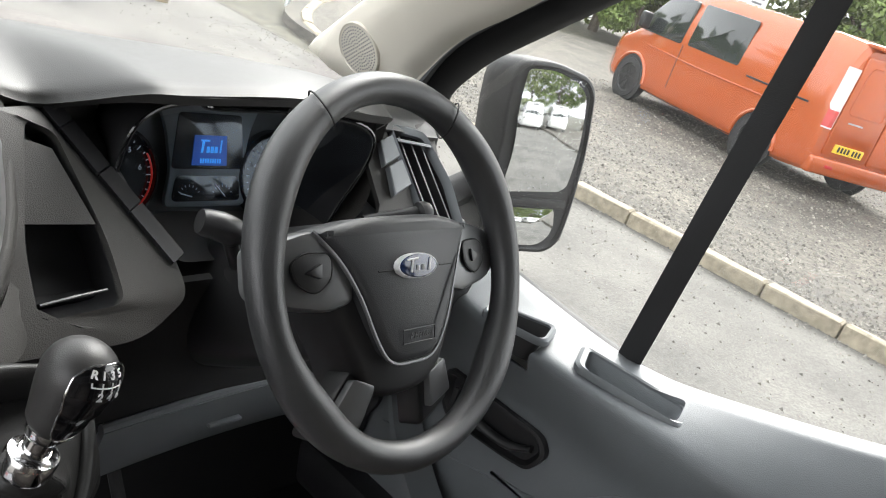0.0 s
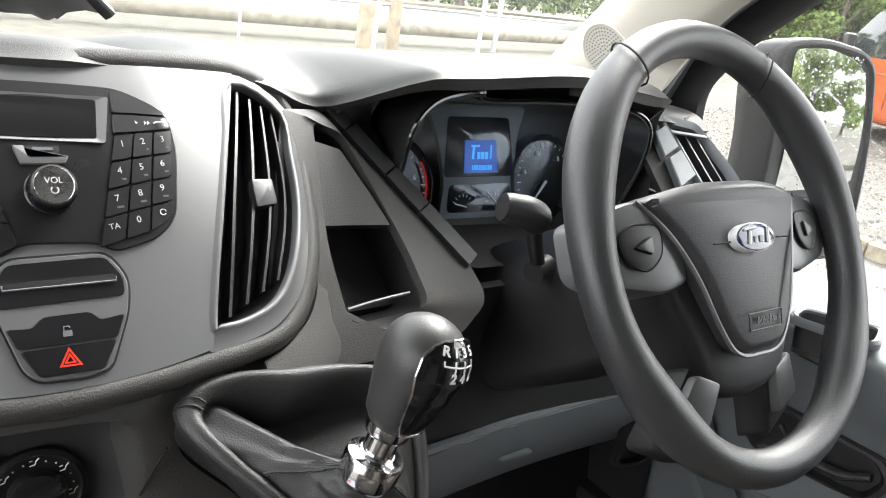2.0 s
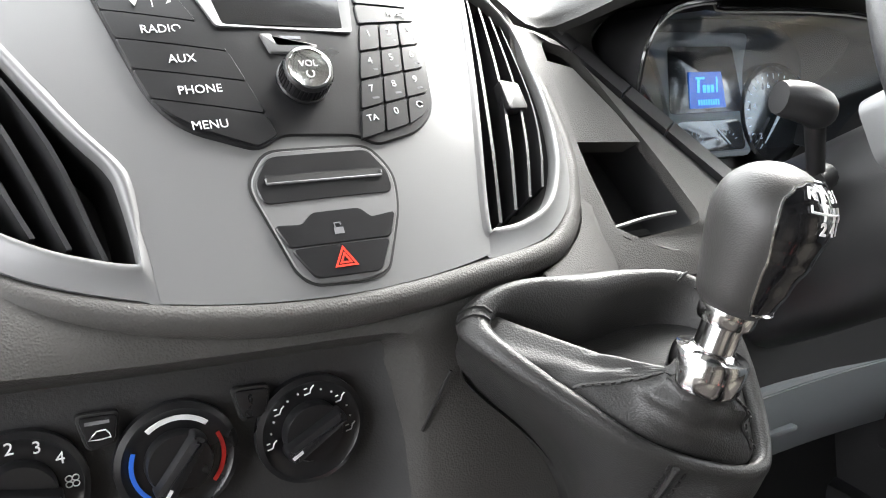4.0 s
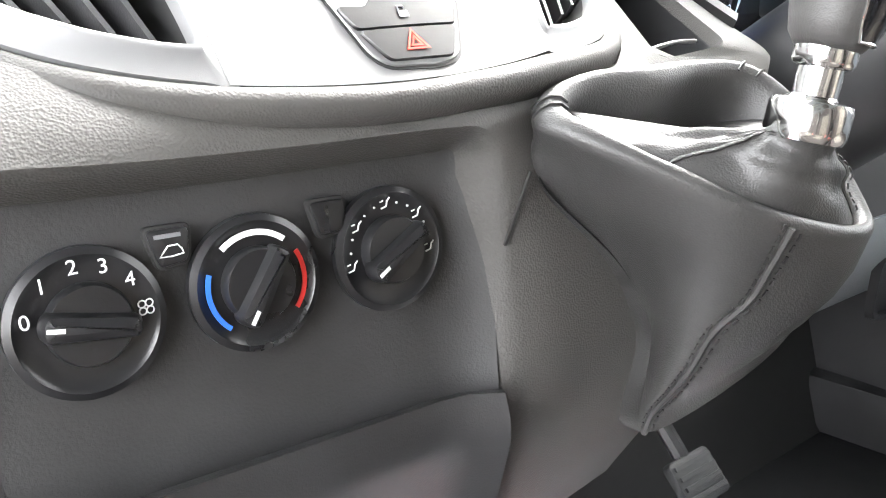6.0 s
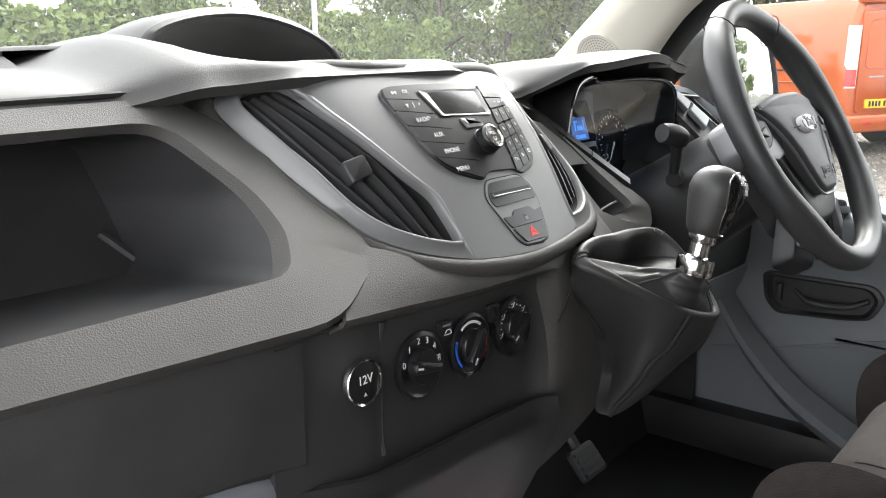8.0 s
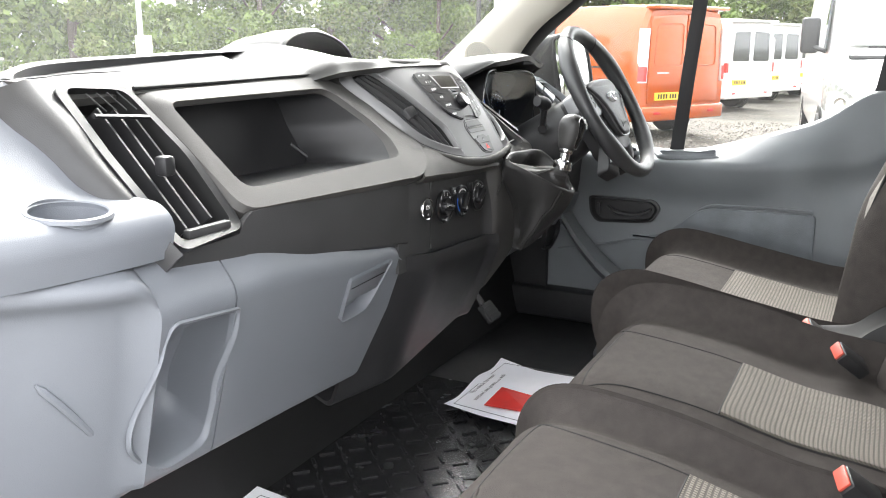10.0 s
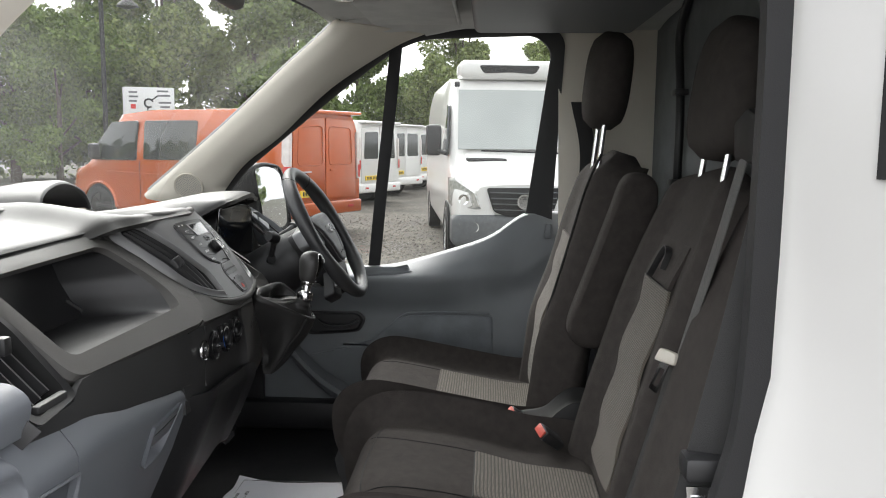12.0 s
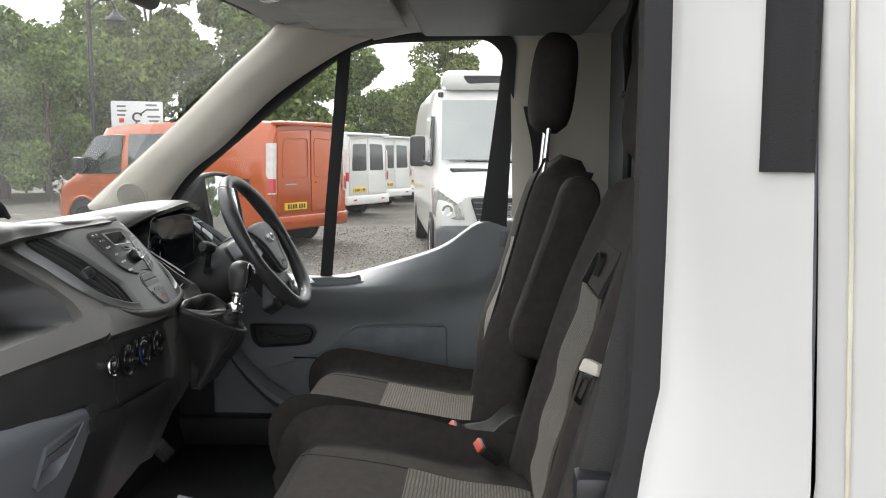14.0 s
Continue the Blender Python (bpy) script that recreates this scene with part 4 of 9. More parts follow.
part("lock_mark", bm, M_GREYPRINT, switches)
# ---- lower centre console with heater controls ----
console = thing("lower_console", "black lower console with recessed heater panel", "console", at=CENTRE)
MID = lambda x, y, z: V(x - CENTRE[0], y - CENTRE[1], z)  # a place in the cab, as the middle's own places


def heater_wall(s, t):
    x = lerp(-0.330, 0.034, s)
    return MID(x, 0.3625 - 0.003 * min(1, max(0, (-0.212 - x) / 0.02)) - 0.014 * max(0, (x - 0.002) / 0.032) ** 2, lerp(1.318, lerp(1.166, 1.150, s), t))


part("panel", thick(sheet(44, 10, heater_wall), 0.006), M_PANEL, console, "matt black heater panel", 60)
part("panel_rib", tube(smooth_line([MID(-0.209, 0.356, 1.306), MID(-0.210, 0.3595, 1.285), MID(-0.211, 0.359, 1.23), MID(-0.211, 0.359, 1.20), MID(-0.211, 0.356, 1.186)], 4), 0.0035, 8), M_PANEL, console, "upright rib beside the socket")


def low_row(x):
    t = (x + 0.262) / 0.33
    bot = lerp(0.93, 1.00, t)
    back = 0.5 * max(0, -0.24 - x) - 0.014 * max(0, (x - 0.002) / 0.032) ** 2
    return rounded([V(x, back + lerp(0.346, 0.357, t), lerp(1.190, 1.168, t)), V(x, back + lerp(0.345, 0.352, t), lerp(1.170, 1.150, t)), V(x, back + 0.375, 1.09), V(x, back + lerp(0.44, 0.42, t), bot), V(x, 0.54, bot + 0.02)], [0, 0.012, 0.03, 0.015, 0], 4, False)


part("lower_front", thick(loft([low_row(lerp(-0.345, 0.034, k / 20)) for k in range(21)], closed=False), 0.008), M_BLACK, console, "plain black lower front")
# grained band over the heater panel, turning down into the cheek beside the gear lever
BAND = [((-0.270, 0.3365, 1.3215), (-0.226, 0.390, 1.3705)), ((-0.208, 0.3335, 1.3195), (-0.190, 0.370, 1.3625)), ((-0.143, 0.334, 1.315), (-0.142, 0.348, 1.342)), ((-0.070, 0.333, 1.312), (-0.075, 0.341, 1.328)), ((-0.005, 0.332, 1.310), (0.000, 0.341, 1.324)), ((0.018, 0.331, 1.306), (0.050, 0.348, 1.324)), ((0.029, 0.332, 1.288), (0.090, 0.350, 1.318)), ((0.032, 0.337, 1.246), (0.128, 0.338, 1.262)), ((0.035, 0.342, 1.174), (0.185, 0.346, 1.165)), ((0.040, 0.368, 1.08), (0.225, 0.385, 1.085)), ((0.044, 0.43, 0.99), (0.215, 0.44, 1.00))]
low_e = smooth_line([MID(*a) for a, b in BAND], 6)
top_e = smooth_line([MID(*b) for a, b in BAND], 6)
band_rows = []
for k, (a, b) in enumerate(zip(low_e, top_e)):
    down = V(0, 0.010, -0.006).lerp(V(-0.006, 0.010, -0.001), min(1, max(0, (k - 26) / 10)))
    band_rows.append([a + down * 2.0, a + down * 0.9, a + down * 0.25 + V(0, -0.001, 0), a + (b - a) * 0.06 + V(0, -0.0035, 0.001), a + (b - a) * 0.30 + V(0, -0.0045, 0.002), a + (b - a) * 0.62 + V(0, -0.003, 0.002), b])
part("grained_band", thick(loft(band_rows, closed=False), 0.004), M_DASH, console, "grained band over the heater panel and cheek", 60)
part("cheek_seam", tube([MID(0.0455, 0.3265, 1.2835), MID(0.039, 0.3305, 1.265), MID(0.0325, 0.3345, 1.2465)], 0.0011, 5), M_CAVITY, console)
part("tray_seam", tube(smooth_line([MID(-0.196, 0.382, 1.360), MID(-0.212, 0.362, 1.345), MID(-0.238, 0.348, 1.331), MID(-0.270, 0.342, 1.322), MID(-0.33, 0.344, 1.318)], 5), 0.0010, 5), M_CAVITY, console)

HF = Matrix.Translation((0.003, 0.3605, 1.2565)) @ plane_frame((0, 0, 0), (0, -1, 0.06)).to_3x3().to_4x4()
HP = lambda u, v, h: HF @ V(u, v, h)
heater = thing("heater_controls", "three black rotary heater dials with printed marks", "heater controls", at=CENTRE)


def dial(cu, cv, pointer, r=0.0295):
    f = HF @ pose(cu, cv, 0)
    part("dial_ring", lathe(f, [(r + 0.001, -0.002), (r + 0.001, 0.002), (r - 0.002, 0.0035), (r - 0.004, 0.0018), (0.02, 0.0012), (0.0, 0.0012)], 48), M_KEY, heater)
    g = f @ pose(0, 0, 0, 0, 0, pointer)
    base = part("dial_base", lathe(g, [(0.0165, 0.001), (0.0165, 0.006), (0.0155, 0.008), (0.0, 0.0085)], 40), M_KEY, heater)
    grip = rounded([(-0.0175, -0.006), (0.0175, -0.0045), (0.0185, 0.0), (0.0175, 0.0045), (-0.0175, 0.006), (-0.0195, 0.0)], 0.004, 4)
    part("grip", prism(lambda u, v, h: g @ V(u, v, h), grip, 0.005, 0.0145, 0.004), M_KEY, heater, "black dial grip")
    part("pointer", prism(lambda u, v, h: g @ V(u, v, h), [(-0.0175, -0.0009), (-0.0110, -0.0009), (-0.0110, 0.0009), (-0.0175, 0.0009)], 0.0143, 0.0148), M_PRINT, heater, "white pointer line")


def arc(cu, cv, r, a0, a1, w, mat, name):
    rings = []
    for k in range(13):
        a = radians(lerp(a0, a1, k / 12))
        c, s = math.cos(a), math.sin(a)
        rings.append([HP(cu + (r - w) * c, cv + (r - w) * s, 0.0022), HP(cu + (r + w) * c, cv + (r + w) * s, 0.0022), HP(cu + (r + w) * c, cv + (r + w) * s, 0.0028), HP(cu + (r - w) * c, cv + (r - w) * s, 0.0028)])
    part(name, loft(rings, True, True, True), mat, heater)


D1, D2, D3 = (-0.1605, 0.000), (-0.0895, -0.001), (-0.0195, -0.001)
dial(*D1, -12)
dial(*D2, 55)
dial(*D3, 30)
for ch, a in (("0", 165), ("1", 128), ("2", 95), ("3", 66), ("4", 36)):
    p = HF @ pose(D1[0] + 0.0228 * math.cos(radians(a)), D1[1] + 0.0228 * math.sin(radians(a)), 0.0025)
    part("number", lettering(ch, p, 0.0085, 0.0002), M_PRINT, heater)
fan = HF @ pose(D1[0] + 0.0225, D1[1] + 0.001, 0.0026)
bm = bmesh.new()
for k in range(4):
    a = math.pi / 4 + k * math.pi / 2
    tube([fan @ V(0.0021 * math.cos(a) + 0.0015 * math.cos(b), 0.0021 * math.sin(a) + 0.0015 * math.sin(b), 0) for b in (j * 0.7 for j in range(9))], 0.00035, 5, True, bm)
part("fan_mark", bm, M_PRINT, heater)
arc(*D2, 0.0225, 158, 228, 0.0011, M_BLUE, "blue_arc")
arc(*D2, 0.0225, -42, 28, 0.0011, M_RED, "red_arc")
arc(*D2, 0.0225, 48, 128, 0.0013, M_PRINT, "white_arc")
bm = bmesh.new()
for k in range(13):
    a = radians(lerp(-8, 190, k / 12))
    if k in (0, 3, 6, 9, 12):
        c = V(D3[0] + 0.0225 * math.cos(a), D3[1] + 0.0225 * math.sin(a), 0.0026)
        tube([HF @ (c + V(-0.0028, -0.0022, 0)), HF @ (c + V(0.0002, -0.0016, 0)), HF @ (c + V(0.001, 0.001, 0)), HF @ (c + V(0.0026, 0.0024, 0))], 0.00045, 5, bm=bm)
        tube([HF @ (c + V(-0.003, 0.001, 0)), HF @ (c + V(-0.0012, 0.0014, 0))], 0.0004, 5, bm=bm)
    else:
        prism(HP, circle(D3[0] + 0.0225 * math.cos(a), D3[1] + 0.0225 * math.sin(a), 0.0006, 8), 0.0022, 0.0027, 0, bm)
part("airflow_marks", bm, M_PRINT, heater)
for cu, cv, mark in ((-0.1245, 0.0235, True), (-0.0510, 0.0215, False)):
    part("button_well", prism(HP, rounded([(cu - 0.0105, cv + 0.009), (cu + 0.0105, cv + 0.008), (cu + 0.008, cv - 0.009), (cu - 0.006, cv - 0.0105)], 0.004), -0.001, 0.0022, 0.0008), M_CAVITY, heater)
    part("button", prism(HP, rounded([(cu - 0.0090, cv + 0.0075), (cu + 0.0090, cv + 0.0065), (cu + 0.0068, cv - 0.0075), (cu - 0.0050, cv - 0.0088)], 0.003), 0.0, 0.0036, 0.0012), M_KEY, heater)
    if mark:
        part("car_mark", tube([HP(cu + a, cv - 0.003 + b, 0.0040) for a, b in ((-0.005, -0.001), (-0.003, 0.001), (-0.001, 0.003), (0.003, 0.003), (0.0045, 0.001), (0.005, -0.001), (0, -0.0014))], 0.0004, 5, True), M_PRINT, heater)
        part("lamp_bar", prism(HP, [(cu - 0.006, cv + 0.0035), (cu + 0.005, cv + 0.0030), (cu + 0.005, cv + 0.0048), (cu - 0.006, cv + 0.0053)], 0.0035, 0.0039), M_GREYPRINT, heater)
socket = thing("power_socket", "round black 12V socket cover with chrome ring", "power socket", at=CENTRE)
sf = HF @ pose(-0.2330, 0.008, 0.001)
part("ring", lathe(sf, [(0.0200, 0.0), (0.0200, 0.004), (0.0190, 0.0055), (0.0175, 0.0045), (0.0175, 0.002)], 48), M_CHROME, socket, "chrome ring")
part("cover", lathe(sf, [(0.0176, 0.001), (0.0174, 0.0035), (0.0160, 0.0042), (0.0, 0.0042)], 48), M_KEY, socket)
part("letters", lettering("12V", sf @ pose(0.001, 0.002, 0.0045), 0.0105, 0.0002), M_PRINT, socket)
part("arrow", prism(lambda u, v, h: sf @ V(u, v, h), [(-0.0018, -0.0115), (0.0018, -0.0115), (0, -0.0085)], 0.0042, 0.0046), M_PRINT, socket)

# ---- gear lever pod ----
gear = thing("gear_lever", "gear lever with leather gaiter, chrome collar and black knob", "gear lever", at=CENTRE)
rim_pts = [(0.047, 0.324, 1.308), (0.060, 0.334, 1.318), (0.088, 0.335, 1.324), (0.122, 0.328, 1.325), (0.165, 0.322, 1.324), (0.204, 0.308, 1.317), (0.212, 0.276, 1.292), (0.192, 0.232, 1.252), (0.168, 0.218, 1.240), (0.112, 0.234, 1.257), (0.076, 0.271, 1.283), (0.054, 0.301, 1.299)]
low_pts = [(0.058, 0.336, 1.272), (0.066, 0.345, 1.288), (0.090, 0.356, 1.290), (0.122, 0.360, 1.280), (0.168, 0.360, 1.268), (0.226, 0.350, 1.245), (0.232, 0.288, 1.228), (0.208, 0.268, 1.200), (0.164, 0.276, 1.160), (0.110, 0.318, 1.120), (0.136, 0.330, 1.166), (0.110, 0.331, 1.218)]
rim_c = smooth_line([MID(*p) for p in rim_pts], 6, True)
low_c = smooth_line([MID(*p) for p in low_pts], 6, True)
cen = sum(rim_c, V(0, 0, 0)) / len(rim_c)
up = V(0.20, -0.42, 0.88).normalized()
inward = lambda p, d: (p - cen).normalized() * d
back = [min(1, max(0, (p.y - 0.285) / 0.05)) for p in rim_c]  # 1 along the padded rear rim, 0 along the folded front edge
rings = [[p + V(0, 0.008, 0) for p in low_c], [p + V(0, -0.006, 0) for p in low_c]]
for t in (0.12, 0.25, 0.4, 0.55, 0.7, 0.84, 0.94):
    ring = []
    for k, (a, b) in enumerate(zip(low_c, rim_c)):
        w = k / len(low_c)
        pleat = (0.0016 * math.sin(13 * w * 2 + 6 * t) + 0.0010 * noise.noise(V(9 * w, 4 * t, 2))) * math.sin(math.pi * t)
        ring.append(a.lerp(b, t) + (a.lerp(b, t) - cen).normalized() * pleat + V(0, -0.006, -0.002) * (math.sin(math.pi * t) * (1 - back[k])))
    rings.append(ring)
roll_ = lambda k, u, i: rim_c[k] + up * (u * lerp(0.45, 1.0, back[k])) - inward(rim_c[k], i * lerp(0.5, 1.0, back[k]))
N_ = len(rim_c)
rings += [rim_c] + [[roll_(k, u, i) for k in range(N_)] for u, i in ((0.0045, 0.0015), (0.0085, 0.006), (0.0090, 0.011), (0.0065, 0.016), (0.0, 0.0185))]
well = [rim_c[k] - up * lerp(0.004, 0.040, back[k] * min(1, max(0, (rim_c[k].x - 0.068) / 0.05))) - inward(rim_c[k], lerp(0.010, 0.019, back[k])) for k in range(N_)]
rings.append(well)
part("pod", loft(rings), M_LEATHER, gear, "padded leather rim and apron", 60)
part("well", loft([well, [p - up * 0.03 - (p - cen) * 0.5 for p in well]], True, False, True), M_CAVITY, gear)
top_c = V(0.151, 0.246, 1.296)
axis = V(0.21, -0.13, 0.97).normalized()
gm = plane_frame(top_c, axis)
n = len(rim_c)
foot = [gm.inverted() @ p for p in well]
gait = []
for k in range(17):
    t = k / 16
    ring = []
    for j in range(n):
        a = 2 * math.pi * j / n
        f0 = foot[j]
        ang = math.atan2(f0.y, f0.x)
        rr = lerp(math.hypot(f0.x, f0.y), 0.0165, t ** 0.9)
        deep = lerp(f0.z + 0.003, -0.002, t ** (0.9 + 0.5 * back[j]))
        fold = 0.0034 * math.sin(7 * a + 1.5 * math.sin(5 * t)) * math.sin(math.pi * min(1, t * 1.1)) + 0.0011 * math.sin(25 * a) * t ** 2 + 0.0060 * noise.noise(V(2.2 * math.cos(a), 2.2 * math.sin(a), 4 * t)) * math.sin(math.pi * t)
        fold -= 0.010 * back[j] * math.sin(math.pi * t) ** 2
        ring.append(gm @ V((rr + fold) * math.cos(ang), (rr + fold) * math.sin(ang), deep))
    gait.append(ring)
part("gaiter", loft(gait), M_LEATHER, gear, "wrinkled black leather gaiter", 60)


def stitches(line, out, step=0.0045, r=0.0006):
    """A row of short thread stitches along a line, in one mesh."""
    bm = bmesh.new()
    pts = smooth_line(line, 14)
    acc = 0.0
    for p, q in zip(pts, pts[1:]):
        acc += (q - p).length
        if acc >= step:
            acc = 0.0
            d = (q - p).normalized()
            tube([p + out - d * step * 0.34, p + out * 1.25, p + out + d * step * 0.34], r, 4, bm=bm)
    return bm


for j in (45, 60):
    line = [gait[k][j % n] for k in range(1, 16, 2)]
    nrm = ((line[2] - top_c) - axis * (line[2] - top_c).dot(axis)).normalized() * 0.0012
    for dx in (-0.0035, 0.0035):
        side = axis.cross(nrm).normalized() * dx
        part("gaiter_stitch", stitches([p + side * lerp(1.0, 0.5, i / 7) for i, p in enumerate(line)], nrm), M_CAVITY, gear)
    part("gaiter_seam", tube([p + nrm * 0.4 for p in smooth_line(line, 4)], 0.0011, 5), M_LEATHER, gear)
for off in (-0.005, 0.0, 0.005):
    line = []
    for k in range(1, 10):
        j = round(lerp(54, 53, (k - 1) / 8))
        p = rings[k][j]
        tang = (rings[k][j + 1] - rings[k][j - 1]).normalized()
        line.append(p + tang * off * lerp(0.5, 1.0, k / 8))
    out = V(0.15, -0.8, 0.0).normalized()
    if off:
        part("apron_stitch", stitches(line, out * 0.0016, 0.0060, 0.0008), M_CAVITY, gear)
    else:
        part("apron_seam", tube(smooth_line([p + out * 0.0008 for p in line], 6), 0.0020, 6), M_LEATHER, gear)
for j in (1, 3, 29, 31):
    part("rim_stitch", tube([rings[k][j] + up * 0.0006 for k in (9, 10, 11, 12, 13)], 0.0008, 5), M_CAVITY, gear)
part("collar", lathe(gm, [(0.0180, -0.004), (0.0195, -0.001), (0.0195, 0.012), (0.0185, 0.0145), (0.0130, 0.0155), (0.0115, 0.017)], 48), M_CHROME, gear, "chrome collar")
part("stem", lathe(gm, [(0.0105, 0.012), (0.0105, 0.030), (0.0135, 0.031), (0.0145, 0.033), (0.0150, 0.044), (0.0140, 0.046)], 40), M_CHROME, gear, "chrome stem")
kb = gm @ pose(0, 0, 0.039)
EGG = [(0.0, (0.0145, 0.0)), (0.006, (0.0185, 0.0)), (0.018, (0.0212, 0.001)), (0.034, (0.0250, 0.003)), (0.048, (0.0270, 0.004)), (0.058, (0.0255, 0.004)), (0.066, (0.0205, 0.004)), (0.072, (0.0120, 0.004)), (0.0745, (0.0, 0.004))]


def egg(a, h, out=0.0):
    r, sh = piece(h, EGG)
    r = r if h < 0.058 else 0.0265 * math.sqrt(max(0, 1 - ((h - 0.050) / 0.0247) ** 2))
    return kb @ V((r + out) * math.cos(a) + 0.2 * sh, (r * 1.06 + out) * math.sin(a) - 0.3 * sh, h + out * max(0, (h - 0.05) * 28))


hs = [0.0, 0.003, 0.006, 0.012, 0.018, 0.026, 0.034, 0.041, 0.048, 0.053, 0.058, 0.062, 0.066, 0.069, 0.0715, 0.0735, 0.0746]
part("knob", loft([[egg(2 * math.pi * s / 40, h) for s in range(40)] for h in hs], True, True, True), M_KNOB, gear, "black leather gear knob", 60)
# glossy insert with the shift pattern, facing the driver and rear
A0 = radians(-80)
half = lambda h: radians(piece(h, [(0.0, 22), (0.006, 40), (0.016, 46), (0.03, 50), (0.05, 57), (0.060, 58), (0.066, 50), (0.069, 36), (0.0702, 16)]))
spot = lambda s, h, out: egg(A0 + s * half(h), h, out)
part("insert", thick(sheet(16, 32, lambda s, t: spot(2 * s - 1, lerp(0.004, 0.0702, 1 - (1 - t) ** 1.6), 0.0013)), 0.001), M_GLOSS, gear, "gloss black insert", 60)
edge_h = [lerp(0.004, 0.0702, 1 - (1 - k / 24) ** 1.6) for k in range(25)]
edge_line = [spot(-1, h, 0.0016) for h in edge_h] + [spot(lerp(-1, 1, k / 4), 0.0702, 0.0016) for k in range(1, 4)] + [spot(1, h, 0.0016) for h in edge_h[::-1]] + [spot(lerp(1, -1, k / 8), 0.004, 0.0016) for k in range(1, 8)]
part("insert_rim", tube(edge_line, 0.00085, 6, True), M_CHROME, gear, "thin chrome outline")


def mark_at(u, v):
    """A place on the insert: u across, v up, from the middle of its upper third."""
    h = 0.0620 + 0.85 * v
    r = 0.0265 * math.sqrt(max(0.2, 1 - max(0, (h - 0.050) / 0.0247) ** 2))
    s = u / (r * half(0.05))
    p = spot(s, h, 0.0024)
    du = (spot(s + 0.05, h, 0.0024) - spot(s - 0.05, h, 0.0024)).normalized()
    dv = (spot(s, h + 0.002, 0.0024) - spot(s, h - 0.002, 0.0024)).normalized()
    nn = du.cross(dv).normalized()
    return p, plane_frame(p, nn, du)


for ch, u, v in (("R", -0.0125, 0.004), ("1", -0.0055, 0.004), ("3", 0.0015, 0.004), ("5", 0.0085, 0.004), ("2", -0.0055, -0.0115), ("4", 0.0015, -0.0115), ("6", 0.0085, -0.0115)):
    part("number", lettering(ch, mark_at(u, v)[1], 0.0082, 0.0002, bold=0.0003), M_PRINT, gear)
bm = bmesh.new()
for a, b in (((-0.0125, -0.001), (-0.0125, -0.0040)), ((-0.0125, -0.0040), (0.0085, -0.0040)), ((-0.0055, -0.0005), (-0.0055, -0.0075)), ((0.0015, -0.0005), (0.0015, -0.0075)), ((0.0085, -0.0005), (0.0085, -0.0075))):
    tube([mark_at(lerp(a[0], b[0], k / 4), lerp(a[1], b[1], k / 4))[0] for k in range(5)], 0.0006, 5, bm=bm)
part("shift_lines", bm, M_PRINT, gear)
# ---- driver's side: fascia, instrument hood, cluster ----
fascia = thing("driver_fascia", "grained dark driver's fascia with an open pocket", "dashboard panel")
pk_out = rounded([(0.236, 0.528, 1.450), (0.262, 0.520, 1.442), (0.292, 0.440, 1.362), (0.288, 0.385, 1.326), (0.205, 0.378, 1.322), (0.205, 0.425, 1.370)], [0.01, 0.01, 0.03, 0.015, 0.012, 0.02], 4)
F_OUT = rounded([(0.20, 0.515, 1.466), (0.258, 0.553, 1.458), (0.372, 0.440, 1.340), (0.370, 0.400, 1.318), (0.30, 0.360, 1.300), (0.12, 0.350, 1.305)], [0.01, 0.01, 0.01, 0.02, 0.03, 0.02], 4)
# six corners on both loops, so that the fascia is one ring of faces
part("face", loft([[p + V(0, 0.05, -0.03) for p in F_OUT], F_OUT, [a.lerp(b, 0.5) + V(0, -0.003, 0.003) for a, b in zip(F_OUT, pk_out)], [p + V(0, -0.004, 0.004) for p in pk_out], [p + V(0, 0.004, -0.003) for p in pk_out]]), M_DASH, fascia, "", 50)
pin = [p + V(0, 0.004, -0.003) for p in pk_out]
part("pocket", loft([pin, [p + V(0.004, 0.05, -0.02) for p in pin]], True, False, True), M_BLACK, fascia, "dark open pocket")
part("pocket_lip", tube(smooth_line([(0.212, 0.392, 1.331), (0.245, 0.396, 1.334), (0.280, 0.404, 1.333)], 5), 0.0016, 6), M_SILVER, fascia)
part("pocket_shelf", thick(loft([[V(0.228, 0.515, 1.440), V(0.258, 0.508, 1.432)], [V(0.214, 0.470, 1.405), V(0.272, 0.468, 1.400)], [V(0.212, 0.448, 1.383), V(0.283, 0.450, 1.379)], [V(0.212, 0.47, 1.372), V(0.283, 0.47, 1.368)]], closed=False), 0.003), M_DASH, fascia)
sw0, sw1 = V(0.272, 0.556, 1.456), V(0.372, 0.436, 1.340)
for k in range(4):
    a, b = sw0.lerp(sw1, (0.0, 0.13, 0.42, 0.66)[k]), sw0.lerp(sw1, (0.125, 0.41, 0.65, 1.0)[k])
    w = V(0.020, 0.012, 0.006)
    nrm = V(-0.25, -0.62, 0.74).normalized() * 0.008
    rr = [[p - w * 0.45, p - w * 0.42 + nrm, p + w * 0.42 + nrm, p + w * 0.5] for p in (a, a.lerp(b, 0.5), b)]
    part("switch_blank", loft(rr, True, True, True), M_BLACK, fascia, "plain dark switch blank")

